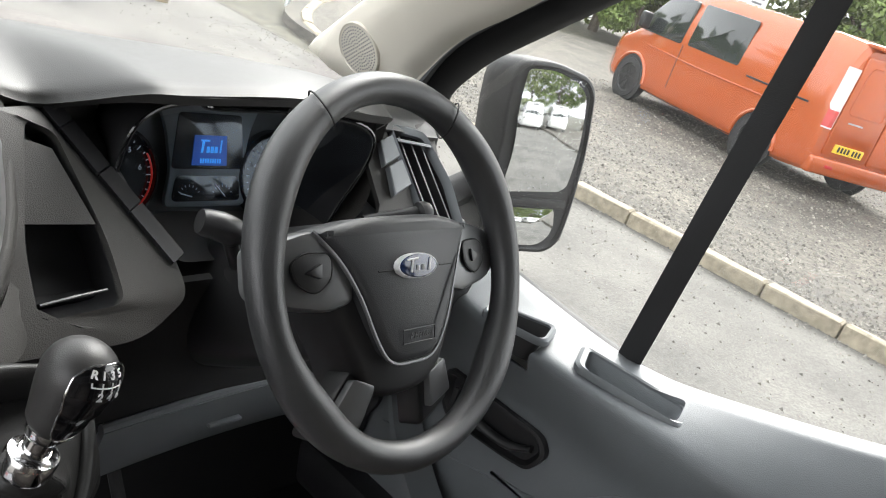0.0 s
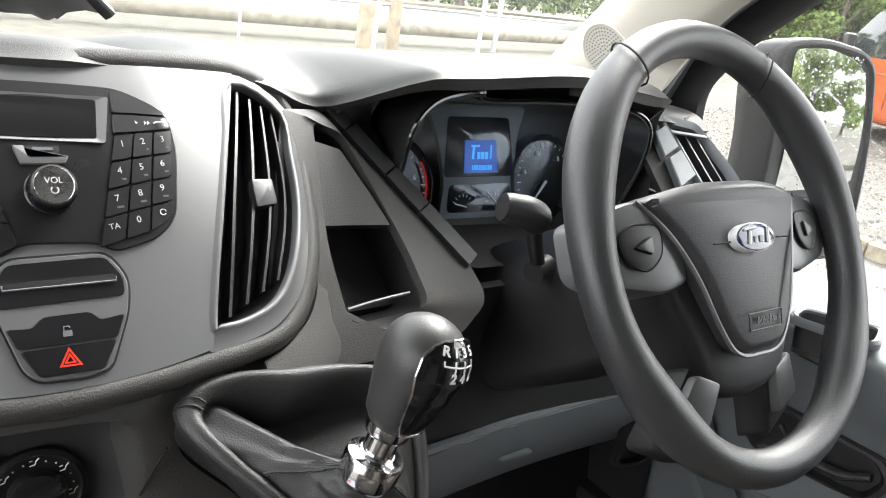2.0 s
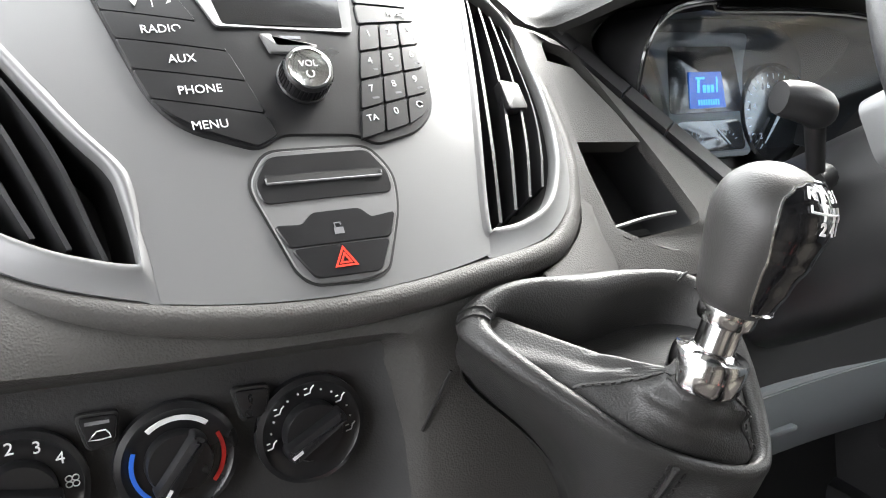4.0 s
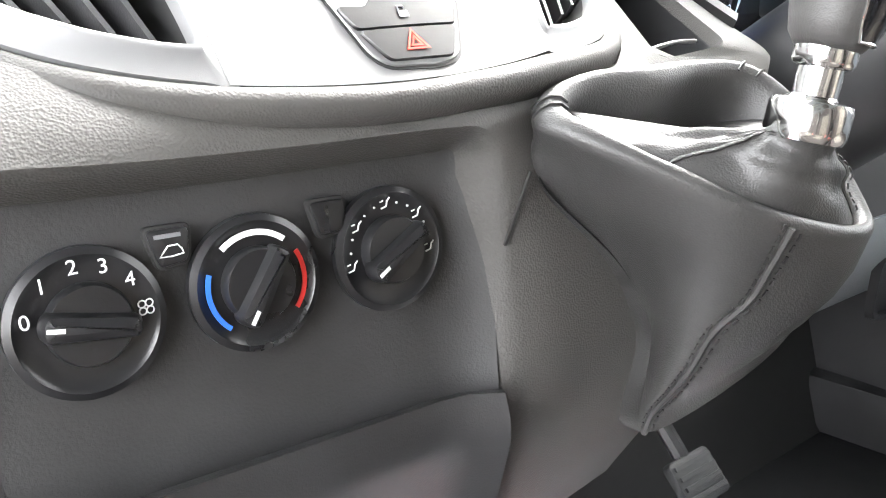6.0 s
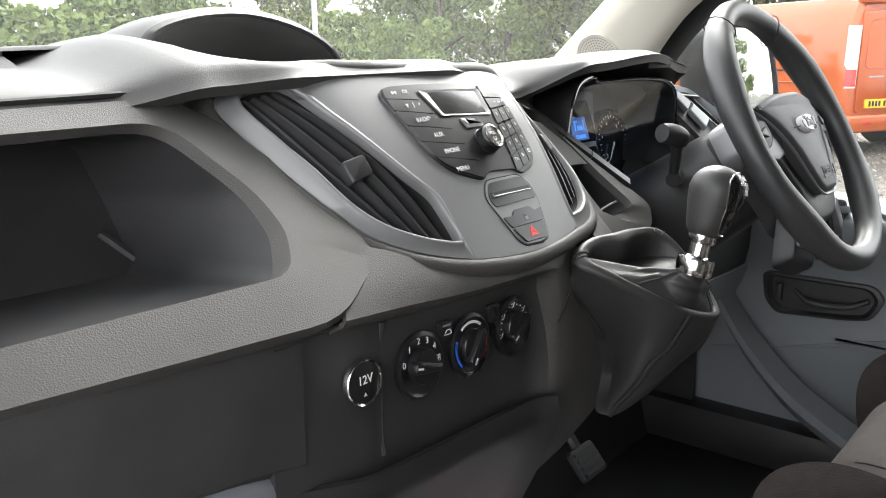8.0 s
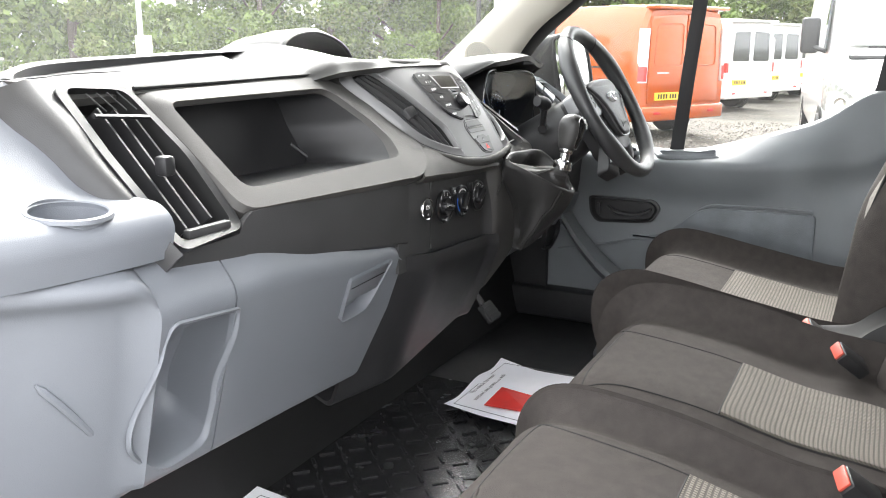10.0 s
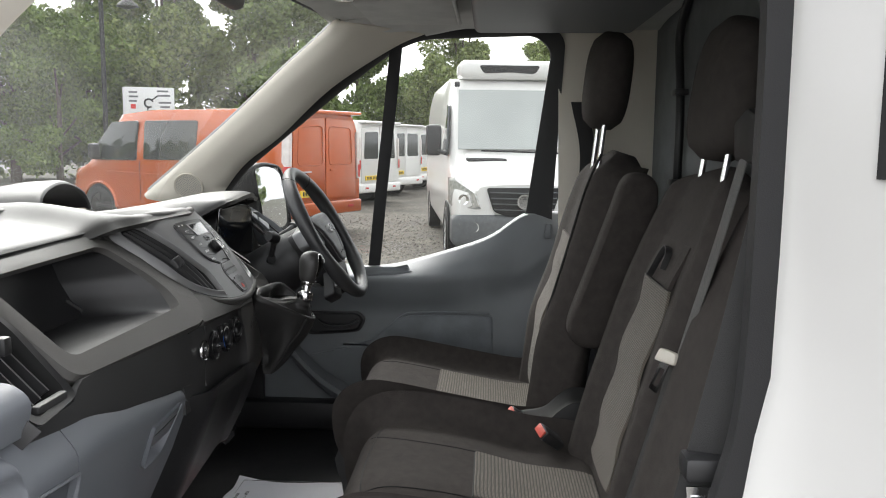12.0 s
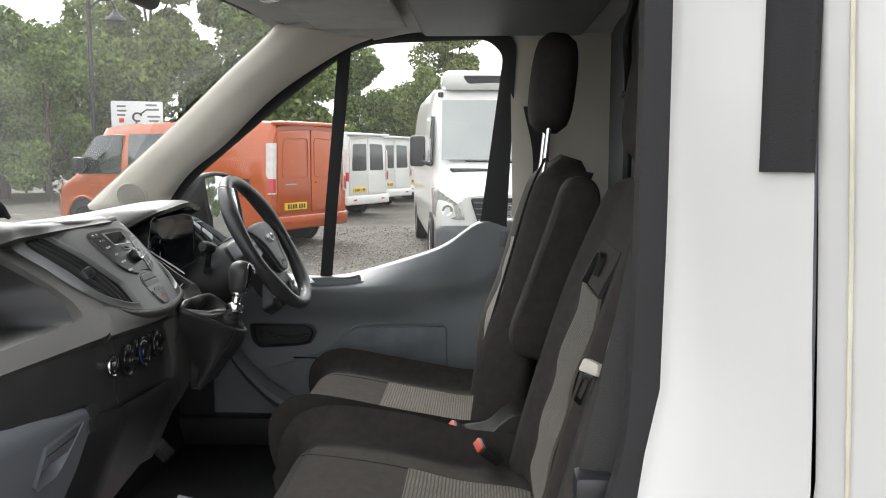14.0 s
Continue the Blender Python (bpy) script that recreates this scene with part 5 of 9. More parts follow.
cluster = thing("instrument_cluster", "instrument cluster with dials and blue display under a hood", "instrument cluster")
h_front = rounded([(0.264, 0.552, 1.466), (0.335, 0.468, 1.505), (0.50, 0.460, 1.516), (0.68, 0.488, 1.495), (0.745, 0.552, 1.456), (0.70, 0.50, 1.36), (0.60, 0.47, 1.315), (0.385, 0.455, 1.325)], [0.02, 0.06, 0.05, 0.05, 0.03, 0.03, 0.03, 0.02], 4)
h_mid = rounded([(0.312, 0.562, 1.462), (0.355, 0.545, 1.492), (0.50, 0.545, 1.502), (0.65, 0.550, 1.490), (0.705, 0.562, 1.450), (0.68, 0.55, 1.36), (0.60, 0.54, 1.31), (0.375, 0.54, 1.32)], [0.02, 0.04, 0.05, 0.04, 0.03, 0.03, 0.03, 0.02], 4)
h_deep = rounded([(0.350, 0.612, 1.448), (0.385, 0.620, 1.474), (0.50, 0.622, 1.480), (0.625, 0.620, 1.470), (0.665, 0.612, 1.435), (0.65, 0.60, 1.36), (0.60, 0.59, 1.315), (0.385, 0.59, 1.322)], [0.02, 0.04, 0.05, 0.04, 0.03, 0.03, 0.03, 0.02], 4)
part("hood_lining", loft([h_front, h_mid, h_deep]), M_DASH, cluster, "black hood lining")
part("dial_board", loft([h_deep, [V(0.505, 0.605, 1.395) + (p - V(0.505, 0.605, 1.395)) * 0.2 for p in h_deep]], True, False, True), M_PANEL, cluster)
part("hood_slot", box(0.50, 0.575, 0.474, 0.478, 1.496, 1.506, 0.002), M_CAVITY, cluster)
visor_line = smooth_line([(0.325, 0.505, 1.410), (0.333, 0.503, 1.455), (0.365, 0.510, 1.480), (0.421, 0.516, 1.488), (0.432, 0.518, 1.481), (0.55, 0.520, 1.482), (0.65, 0.520, 1.476), (0.695, 0.520, 1.455), (0.690, 0.515, 1.415), (0.655, 0.505, 1.370), (0.635, 0.50, 1.335)], 5)
part("lens_frame", thick(loft([[p, p + V(0, 0.012, 0.001), V(lerp(0.505, p.x, 0.93), p.y + 0.09, lerp(1.40, p.z, 0.93))] for p in visor_line], closed=False), 0.004), M_BLACK, cluster, "dark frame round the dials")
part("lens_edge", tube(visor_line, 0.0022, 6), M_GLOSS, cluster)
CF = plane_frame((0.494, 0.592, 1.406), (0, -0.96, 0.28))
CP = lambda u, v, h: CF @ V(u, v, h)
part("mask", prism(CP, rounded([(-0.075, 0.055), (0.075, 0.055), (0.060, 0.02), (0.052, -0.03), (0.060, -0.075), (-0.060, -0.075), (-0.052, -0.03), (-0.060, 0.02)], 0.012), -0.006, 0.0, 0.002), M_DOOR, cluster, "grey centre mask between the dials")
part("lcd_frame", prism(CP, rounded([(-0.045, 0.040), (0.045, 0.040), (0.052, -0.028), (-0.052, -0.028)], 0.006), 0.0, 0.0012, 0.0006), M_GLOSS, cluster)
part("lcd", prism(CP, [(-0.0252, -0.0235), (0.0252, -0.0235), (0.0235, 0.0135), (-0.0225, 0.0135)], 0.0, 0.0024), M_LCD, cluster, "lit blue display")
lc = CF @ pose(0.001, -0.001, 0.0026) @ Matrix.Scale(1.15, 4)
bm = bmesh.new()
pr = lambda u, v, h: lc @ V(u, v, h)
prism(pr, [(-0.013, -0.006), (-0.010, -0.006), (-0.008, 0.007), (-0.011, 0.007)], 0, 0.0003, 0, bm)
prism(pr, [(-0.013, 0.006), (-0.002, 0.006), (-0.002, 0.008), (-0.013, 0.008)], 0, 0.0003, 0, bm)
for u in (-0.004, 0.001, 0.006):
    prism(pr, rounded([(u - 0.002, -0.006), (u + 0.002, -0.006), (u + 0.0025, 0.001), (u - 0.0015, 0.001)], 0.001, 2), 0, 0.0003, 0, bm)
prism(pr, [(0.0105, -0.006), (0.0125, -0.006), (0.0140, 0.008), (0.0120, 0.008)], 0, 0.0003, 0, bm)
for k in range(9):
    prism(pr, [(-0.013 + 0.003 * k, -0.017), (-0.0110 + 0.003 * k, -0.017), (-0.0110 + 0.003 * k, -0.012), (-0.013 + 0.003 * k, -0.012)], 0, 0.0003, 0, bm)
part("lcd_marks", bm, M_LCDTEXT, cluster, "pale blue display marks")
part("gauge_window", prism(CP, rounded([(-0.045, -0.036), (0.045, -0.036), (0.050, -0.068), (-0.050, -0.068)], 0.008), 0.0, 0.0012, 0.0005), M_GLOSS, cluster)
for cu in (-0.026, 0.022):
    bm = bmesh.new()
    for k in range(7):
        a = radians(150 - 20 * k)
        tube([CP(cu + 0.014 * math.cos(a), -0.064 + 0.014 * math.sin(a), 0.0016), CP(cu + 0.017 * math.cos(a), -0.064 + 0.017 * math.sin(a), 0.0016)], 0.0004, 4, bm=bm)
    part("gauge_ticks", bm, M_NEEDLE, cluster)
    part("needle", tube([CP(cu + 0.004, -0.062, 0.002), CP(cu - 0.012, -0.052 + (0.006 if cu > 0 else -0.006), 0.002)], 0.0008, 5), M_NEEDLE, cluster)
for cu, red in ((-0.125, True), (0.105, False)):
    f = CF @ pose(cu, -0.036, 0)
    part("dial_bowl", lathe(f, [(0.060, -0.012), (0.058, 0.0), (0.054, 0.002), (0.050, -0.004), (0.0, -0.006)], 40), M_GLOSS, cluster, "dark round dial")
    bm, bmr = bmesh.new(), bmesh.new()
    for k in range(25):
        a = radians(225 - 11.2 * k)
        r0 = 0.041 if k % 4 == 0 else 0.044
        tube([f @ V(r0 * math.cos(a), r0 * math.sin(a), 0.0), f @ V(0.047 * math.cos(a), 0.047 * math.sin(a), 0.0)], 0.0006, 4, bm=bm)
    part("ticks", bm, M_NEEDLE, cluster)
    for k, ch in enumerate("123456" if red else "2468"):
        a = radians(215 - (40 if red else 55) * k)
        part("number", lettering(ch, f @ pose(0.035 * math.cos(a), 0.035 * math.sin(a), -0.001), 0.009, 0.0002), M_NEEDLE, cluster)
    if red:
        part("red_zone", tube([f @ V(0.048 * math.cos(radians(a)), 0.048 * math.sin(radians(a)), 0.0008) for a in range(32, -50, -6)], 0.0013, 5), M_REDGAUGE, cluster, "red rev zone")
    part("needle", tube([f @ V(0, 0, 0.001), f @ V(-0.026, -0.028, 0.001)], [0.0018, 0.0006], 6), M_NEEDLE, cluster)

lens = part("lens", sheet(14, 8, lambda s, t: V(lerp(0.335, 0.690, s), lerp(0.530, 0.512, t) + 0.03 * (1 - (2 * s - 1) ** 2) * 0.5, lerp(1.345, 1.476, t) - 0.02 * (2 * s - 1) ** 4)), M_LENS, cluster, "clear cluster lens")
lens.visible_shadow = False

# right-hand vent and switch block
rvent = thing("air_vent", "dark driver's side air vent with upright slats", "air vent")
rv_o = rounded([(0.765, 0.575, 1.462), (0.845, 0.570, 1.452), (0.85, 0.49, 1.40), (0.845, 0.43, 1.345), (0.765, 0.43, 1.345), (0.757, 0.50, 1.41)], 0.014)
cv_ = sum(rv_o, V(0, 0, 0)) / len(rv_o)
rv_i = [cv_ + (p - cv_) * 0.84 for p in rv_o]
part("surround", loft([[p + V(0, 0.06, -0.02) for p in rv_o], rv_o, [p + V(0, -0.005, 0.004) for p in [a.lerp(b, 0.4) for a, b in zip(rv_o, rv_i)]], rv_i, [p + V(0, 0.006, -0.005) for p in rv_i]]), M_DOOR, rvent)
part("duct", loft([[p + V(0, 0.006, -0.005) for p in rv_i], [p + V(0, 0.04, -0.03) for p in rv_i]], True, False, True), M_CAVITY, rvent)
vent_slats(rvent, [(0.782, 0.555, 1.446), (0.804, 0.553, 1.443), (0.826, 0.55, 1.440)], [(0.782, 0.445, 1.357), (0.804, 0.445, 1.357), (0.826, 0.445, 1.357)], V(0, 0.025, -0.02), M_BLACK)
part("bridge", tube([(0.770, 0.548, 1.444), (0.840, 0.543, 1.438)], 0.005, 8, flat=0.5), M_DOOR, rvent)
rpanel = thing("switch_panel", "grey switch panel beside the steering column", "switch panel")
part("panel", thick(loft([[V(0.70, 0.545, 1.44), V(0.758, 0.565, 1.455)], [V(0.69, 0.47, 1.38), V(0.758, 0.49, 1.40)], [V(0.66, 0.43, 1.31), V(0.758, 0.43, 1.335)], [V(0.64, 0.44, 1.27), V(0.85, 0.43, 1.29)]], closed=False), 0.008), M_DASH, rpanel)
def panel_at(f, t, h):
    top_, low_ = V(0.70, 0.545, 1.44).lerp(V(0.758, 0.565, 1.455), f), V(0.69, 0.47, 1.38).lerp(V(0.758, 0.49, 1.40), f)
    return top_.lerp(low_, t) + V(0, -0.62, 0.78) * h


for t0, t1 in ((0.16, 0.54), (0.58, 1.02)):
    quad = [(0.42, t0), (0.92, t0 + 0.02), (0.90, t1), (0.30, t1)]
    part("switch_blank", loft([[panel_at(f, t, h) for f, t in quad] for h in (0.004, 0.0115)] + [[panel_at(lerp(0.63, f, 0.9), lerp((t0 + t1) / 2, t, 0.94), 0.013) for f, t in quad]], True, False, True), M_DOOR, rpanel, "pale grey blank")
part("lower_fill", thick(sheet(8, 6, lambda s, t: V(lerp(0.63, 0.90, s), lerp(0.435, 0.46, t) + 0.05 * s, lerp(1.345, 1.22, t))), 0.008), M_DASH, rpanel)
part("end_fill", thick(sheet(6, 6, lambda s, t: V(lerp(0.845, 0.91, s), lerp(0.585, 0.45, t) + 0.03 * s, lerp(1.455, 1.30, t))), 0.008), M_DASH, rpanel)

# lower driver panels
knee = thing("knee_panel", "grey lower knee panel below the steering column", "dash trim")
part("upper", thick(sheet(16, 10, lambda s, t: V(lerp(0.16, 0.92, s), 0.435 + 0.035 * t + 0.02 * math.sin(math.pi * s), lerp(1.31, 1.112, t))), 0.01), M_PANEL, knee, "black panel under the column")
knee_at = lambda s, t: V(lerp(0.345, 0.93, s), 0.466 + 0.02 * math.sin(math.pi * s) + 0.075 * t - 0.012 * math.sin(math.pi * t), lerp(1.110, 0.985, t) - 0.018 * (1 - s) * t)
part("lower", thick(sheet(16, 10, knee_at), 0.01), M_DOOR, knee, "grey knee panel", 60)
part("lower_lip", tube([knee_at(k / 16, 0.0) + V(0, -0.003, 0) for k in range(17)], 0.006, 8), M_DOOR, knee, "rounded upper lip")
part("release_catch", box(0.520, 0.572, 0.486, 0.500, 1.046, 1.052, 0.002), M_DOOR, knee, "small moulded catch")
ho = rounded([(0.765, 0.505, 1.040), (0.860, 0.505, 1.052), (0.885, 0.510, 0.990), (0.845, 0.520, 0.945), (0.775, 0.520, 0.955)], 0.02)
ch_ = sum(ho, V(0, 0, 0)) / len(ho)
part("pocket_rim", loft([ho, [p + V(0, -0.012, 0) for p in ho], [ch_ + (p - ch_) * 0.86 + V(0, -0.012, 0) for p in ho], [ch_ + (p - ch_) * 0.84 + V(0, -0.002, 0) for p in ho]], True, False, True), M_BLACK, knee, "oval pocket")

# ---- steering column and wheel ----
WM = plane_frame((0.508, 0.252, 1.408), (0, -0.862, 0.507))
W = lambda u, v, h: WM @ V(u, v, h)
column = thing("steering_column", "dark plastic steering column shroud with stalks", "steering column")
rings = []
for h, a, b, dv in ((-0.055, 0.050, 0.055, -0.005), (-0.065, 0.058, 0.064, -0.006), (-0.12, 0.068, 0.074, -0.012), (-0.19, 0.080, 0.080, -0.018), (-0.26, 0.088, 0.082, -0.02), (-0.34, 0.09, 0.082, -0.02)):
    rings.append([W(a * math.copysign(abs(math.cos(t)) ** 0.88, math.cos(t)), dv + b * math.copysign(abs(math.sin(t)) ** 0.88, math.sin(t)), h) for t in (2 * math.pi * k / 32 for k in range(32))])
part("shroud", loft(rings, True, True, True), M_BLACK, column)


def stalk(pts, tip, rad):
    line = smooth_line(pts, 6)
    s = part("stalk", tube(line, [lerp(0.006, rad, min(1, k / len(line) * 1.3)) for k in range(len(line))], 12), M_BLACK, column)
    d = (Vector(pts[-1]) - Vector(pts[-2])).normalized()
    f = plane_frame(Vector(pts[-1]), d, (0, 0, 1) if abs(d.z) < 0.9 else (1, 0, 0))
    part("stalk_tip", lathe(f, [(rad, -0.004), (rad * 1.5, 0.0), (rad * 1.55, tip * 0.5), (rad * 1.3, tip), (0.0, tip + 0.004)], 20, squash=1.15), M_BLACK, column, "ribbed stalk end")


stalk([(0.46, 0.41, 1.335), (0.418, 0.390, 1.348), (0.388, 0.374, 1.382), (0.374, 0.367, 1.404)], 0.012, 0.008)
part("stalk_head", tube(smooth_line([(0.382, 0.363, 1.404), (0.364, 0.366, 1.413), (0.340, 0.373, 1.418)], 4), [0.010, 0.0135] + [0.0150] * 4 + [0.0142, 0.0138, 0.012], 14), M_BLACK, column, "rotating stalk head")
part("stalk_knuckle", tube([(0.424, 0.388, 1.352), (0.402, 0.382, 1.348)], 0.011, 12), M_BLACK, column)
stalk([(0.60, 0.41, 1.39), (0.645, 0.395, 1.402), (0.672, 0.388, 1.408)], 0.014, 0.009)

wheel = thing("steering_wheel", "four-spoke black steering wheel with airbag hub", "steering wheel")
rings = []
RU, RV, RC = 0.1765, 0.1865, 0.005
for k in range(96):
    a = 2 * math.pi * k / 96
    from_top = abs(((a - math.pi / 2 + math.pi) % (2 * math.pi)) - math.pi)
    grip = math.exp(-((from_top - 1.05) / 0.42) ** 2)
    flank = math.exp(-((from_top - 2.25) / 0.30) ** 2)
    rr = 0.0165 + 0.0045 * grip + 0.004 * flank
    ring = []
    for j in range(16):
        b = 2 * math.pi * j / 16
        du, dh = rr * math.cos(b) - 0.003 * flank, rr * 1.0 * math.sin(b)
        ring.append(W((RU + du) * math.cos(a), RC + (RV + du) * math.sin(a), dh))
    rings.append(ring)
rings.append(rings[0])
part("rim", loft(rings), M_WHEELSKIN, wheel, "grained black rim")
for a in (58, 122):
    a = radians(a)
    seam = [W((RU + 0.0207 * math.cos(b)) * math.cos(a + 0.06 * math.sin(b)), RC + (RV + 0.0207 * math.cos(b)) * math.sin(a + 0.06 * math.sin(b)), 0.0207 * math.sin(b)) for b in (2 * math.pi * j / 16 for j in range(16))]
    part("rim_seam", tube(seam, 0.0009, 5, True), M_CAVITY, wheel)
dome = lambda u, v, h: W(u, v, h - 1.2 * (u * u + v * v))
BASE = rounded([(-0.112, 0.046), (0.112, 0.046), (0.108, 0.0), (0.074, -0.070), (0.058, -0.108), (0.026, -0.122), (-0.026, -0.122), (-0.058, -0.108), (-0.074, -0.070), (-0.108, 0.0)], [0.02] * 10, 4)
part("hub_base", prism(dome, BASE, -0.060, 0.004, 0.010), M_BLACK, wheel, "black hub casing")
HUB = rounded([(-0.112, 0.050), (-0.055, 0.062), (0.055, 0.062), (0.112, 0.050), (0.086, 0.024), (0.066, -0.014), (0.050, -0.056), (0.030, -0.085), (-0.030, -0.085), (-0.050, -0.056), (-0.066, -0.014), (-0.086, 0.024)], [0.008, 0.05, 0.05, 0.008, 0.03, 0.03, 0.02, 0.022, 0.022, 0.02, 0.03, 0.03], 5)
part("hub", prism(dome, HUB, -0.030, 0.018, 0.008), M_HUB, wheel, "dark grained airbag cover")
vee = [dome(u, v, 0.0125) for u, v in rounded([(-0.112, 0.051), (-0.0885, 0.023), (-0.0685, -0.015), (-0.0525, -0.057), (-0.032, -0.0875), (0.032, -0.0875), (0.0525, -0.057), (0.0685, -0.015), (0.0885, 0.023), (0.112, 0.051)], 0.022, 4, False)]
part("pad_trim", tube(vee, 0.0022, 6), M_WHEELTRIM, wheel, "satin grey trim line round the airbag cover")
for k in (-1, 1):
    sp = rounded([(k * 0.070, 0.046), (k * 0.118, 0.052), (k * 0.168, 0.040), (k * 0.170, -0.004), (k * 0.150, -0.016), (k * 0.100, -0.026), (k * 0.070, -0.020)], 0.010, 4)
    part("side_spoke", prism(lambda u, v, h: W(u, v, h - 0.55 * (u * u + v * v)), sp, -0.030, 0.004, 0.007), M_WHEELTRIM, wheel, "satin grey spoke panel")
    lo = rounded([(k * 0.026, -0.100), (k * 0.066, -0.084), (k * 0.104, -0.146), (k * 0.052, -0.172)], 0.010, 4)
    part("lower_spoke", prism(dome, lo, -0.036, -0.004, 0.006), M_BLACK, wheel)
    part("lower_spoke_trim", prism(dome, rounded([(k * 0.040, -0.106), (k * 0.068, -0.094), (k * 0.092, -0.134), (k * 0.054, -0.148)], 0.005, 3), -0.008, 0.004, 0.002), M_WHEELTRIM, wheel, "satin grey lower spoke")
    bt = rounded([(k * 0.097, 0.030), (k * 0.128, 0.032), (k * 0.143, 0.022), (k * 0.138, 0.004), (k * 0.118, -0.008), (k * 0.098, 0.006)], 0.010, 4)
    flat_ = lambda u, v, h: W(u, v, h - 0.55 * (u * u + v * v))
    pod = part("button_pod", prism(flat_, bt, -0.004, 0.0075, 0.002), M_BLACK, wheel, "button pod")
    part("button_outline", tube([flat_(p.x, p.y, 0.0062) for p in bt], 0.0012, 5, True), M_CAVITY, wheel)
    part("button", prism(flat_, rounded([(k * 0.110, 0.022), (k * 0.130, 0.013), (k * 0.112, 0.006)], 0.003, 3), 0.004, 0.0105, 0.001), M_KEY, wheel)
for r, h0, h1, mat, name in ((0.030, 0.0, 0.0195, M_PRINT, "badge_ring"), (0.0278, 0.0, 0.0200, M_BADGEBLUE, "badge_face")):
    part(name, prism(dome, circle(0.004, 0.010, r * 0.43, 36, r), 0.010, h1 - 0.0 + (0.0006 if mat is M_BADGEBLUE else 0), 0.0012), mat, wheel, "oval badge" if name == "badge_face" else "")
bm = bmesh.new()
for a in ((-0.014, 0.004, -0.010, 0.016), (-0.004, 0.005, -0.003, 0.0105), (0.004, 0.005, 0.005, 0.0105), (0.013, 0.004, 0.017, 0.017)):
    tube([dome(0.004 + a[0], a[1], 0.0212), dome(0.004 + a[2], a[3], 0.0212)], 0.0013, 6, bm=bm)
tube([dome(-0.014, 0.0165, 0.0212), dome(0.002, 0.0175, 0.0212)], 0.0011, 6, bm=bm)
part("badge_strokes", bm, M_PRINT, wheel)
part("airbag_mark", lettering("AIRBAG", WM @ pose(0.002, -0.060, 0.0145), 0.0085, 0.0003), M_BLACK, wheel, "embossed airbag lettering")
part("airbag_frame", tube([dome(u, v, 0.0186) for u, v in ((-0.022, -0.067), (0.026, -0.067), (0.026, -0.053), (-0.022, -0.053))], 0.0007, 5, True), M_BLACK, wheel)
for k in (-1, 1):
    part("horn_bar", tube([dome(k * 0.045 - 0.010 + 0.004, 0.008, 0.0185), dome(k * 0.045 + 0.010 + 0.004, 0.008, 0.0185)], 0.0008, 5), M_CAVITY, wheel)
# ---- cab shell ----
FLOOR = 0.70
floor = tagged(finish(box(-0.96, 1.02, -0.74, 0.86, FLOOR - 0.06, FLOOR, 0.004), "floor", M_RUBBER), "black rubber cab floor", "floor", kind="structure")
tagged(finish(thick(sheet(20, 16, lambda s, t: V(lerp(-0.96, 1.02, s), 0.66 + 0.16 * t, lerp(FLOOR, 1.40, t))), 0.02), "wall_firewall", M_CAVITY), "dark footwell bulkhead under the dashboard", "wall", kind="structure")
tagged(finish(thick(sheet(24, 16, lambda s, t: V(lerp(-0.93, 1.03, s), -0.735 + 0.004 * math.sin(s * 30), lerp(FLOOR, 2.12, t))), 0.02), "wall_partition", material("partition_board", (0.13, 0.138, 0.142), 0.7, bump=0.3, bump_scale=300)), "dark grey partition behind the seats", "wall", kind="structure")
roof = tagged(finish(thick(sheet(20, 20, lambda s, t: V(lerp(-0.93, 0.95, s), lerp(0.30, -0.74, t), 2.045 + 0.05 * math.sin(math.pi * s) * min(1, t * 2 + 0.2))), 0.03), "ceiling", M_ROOF), "pale grey cloth headliner", "ceiling", kind="structure")

# right side: pillar trim, door frame, glass
shell = thing("cab_side", "pale plastic pillar trim round the driver's window", "pillar trim", kind="structure")
ws_edge = smooth_line([(0.900, 0.915, 1.470), (0.838, 0.725, 1.612), (0.803, 0.58, 1.727), (0.788, 0.425, 1.865), (0.775, 0.30, 1.970), (0.745, 0.25, 2.015)], 5)
dr_edge = smooth_line([(0.912, 0.715, 1.445), (0.876, 0.600, 1.585), (0.853, 0.470, 1.682), (0.856, 0.308, 1.832), (0.868, 0.115, 1.957), (0.872, 0.015, 2.000)], 5)
part("pillar_a", thick(loft([[a + V(0.02, 0.015, 0.01), a, a.lerp(b, 0.3) + V(-0.012, -0.01, -0.002), a.lerp(b, 0.75) + V(-0.006, -0.006, 0), b, b + V(0.02, 0.008, 0.004)] for a, b in zip(ws_edge, dr_edge)], closed=False), 0.008), M_CREAM, shell, "pale beige windscreen pillar trim", 85)
def pillar_at(k, f):
    a, b = ws_edge[k], dr_edge[k]
    return a.lerp(b, f) + V(-0.010, -0.009, -0.001)


tw_c = pillar_at(2, 0.36)
tw_n = (pillar_at(4, 0.36) - pillar_at(0, 0.36)).cross(pillar_at(2, 0.6) - pillar_at(2, 0.2)).normalized()
tw_n = tw_n if tw_n.x < 0 else -tw_n
tw = plane_frame(tw_c + tw_n * 0.009, tw_n, (0, -0.7, 0.6))
part("speaker_ring", lathe(tw, [(0.046, -0.004), (0.046, 0.0025), (0.0445, 0.003), (0.043, 0.0015), (0.0, 0.0015)], 40), M_CREAM, shell, "round speaker grille")
bm = bmesh.new()
for ring in range(1, 8):
    for k in range(6 * ring):
        a = 2 * math.pi * k / (6 * ring)
        prism(lambda u, v, h: tw @ V(u, v, h), circle(0.0055 * ring * math.cos(a), 0.0055 * ring * math.sin(a), 0.0014, 5), 0.001, 0.0022, 0, bm)
part("speaker_holes", bm, M_DOOR, shell)
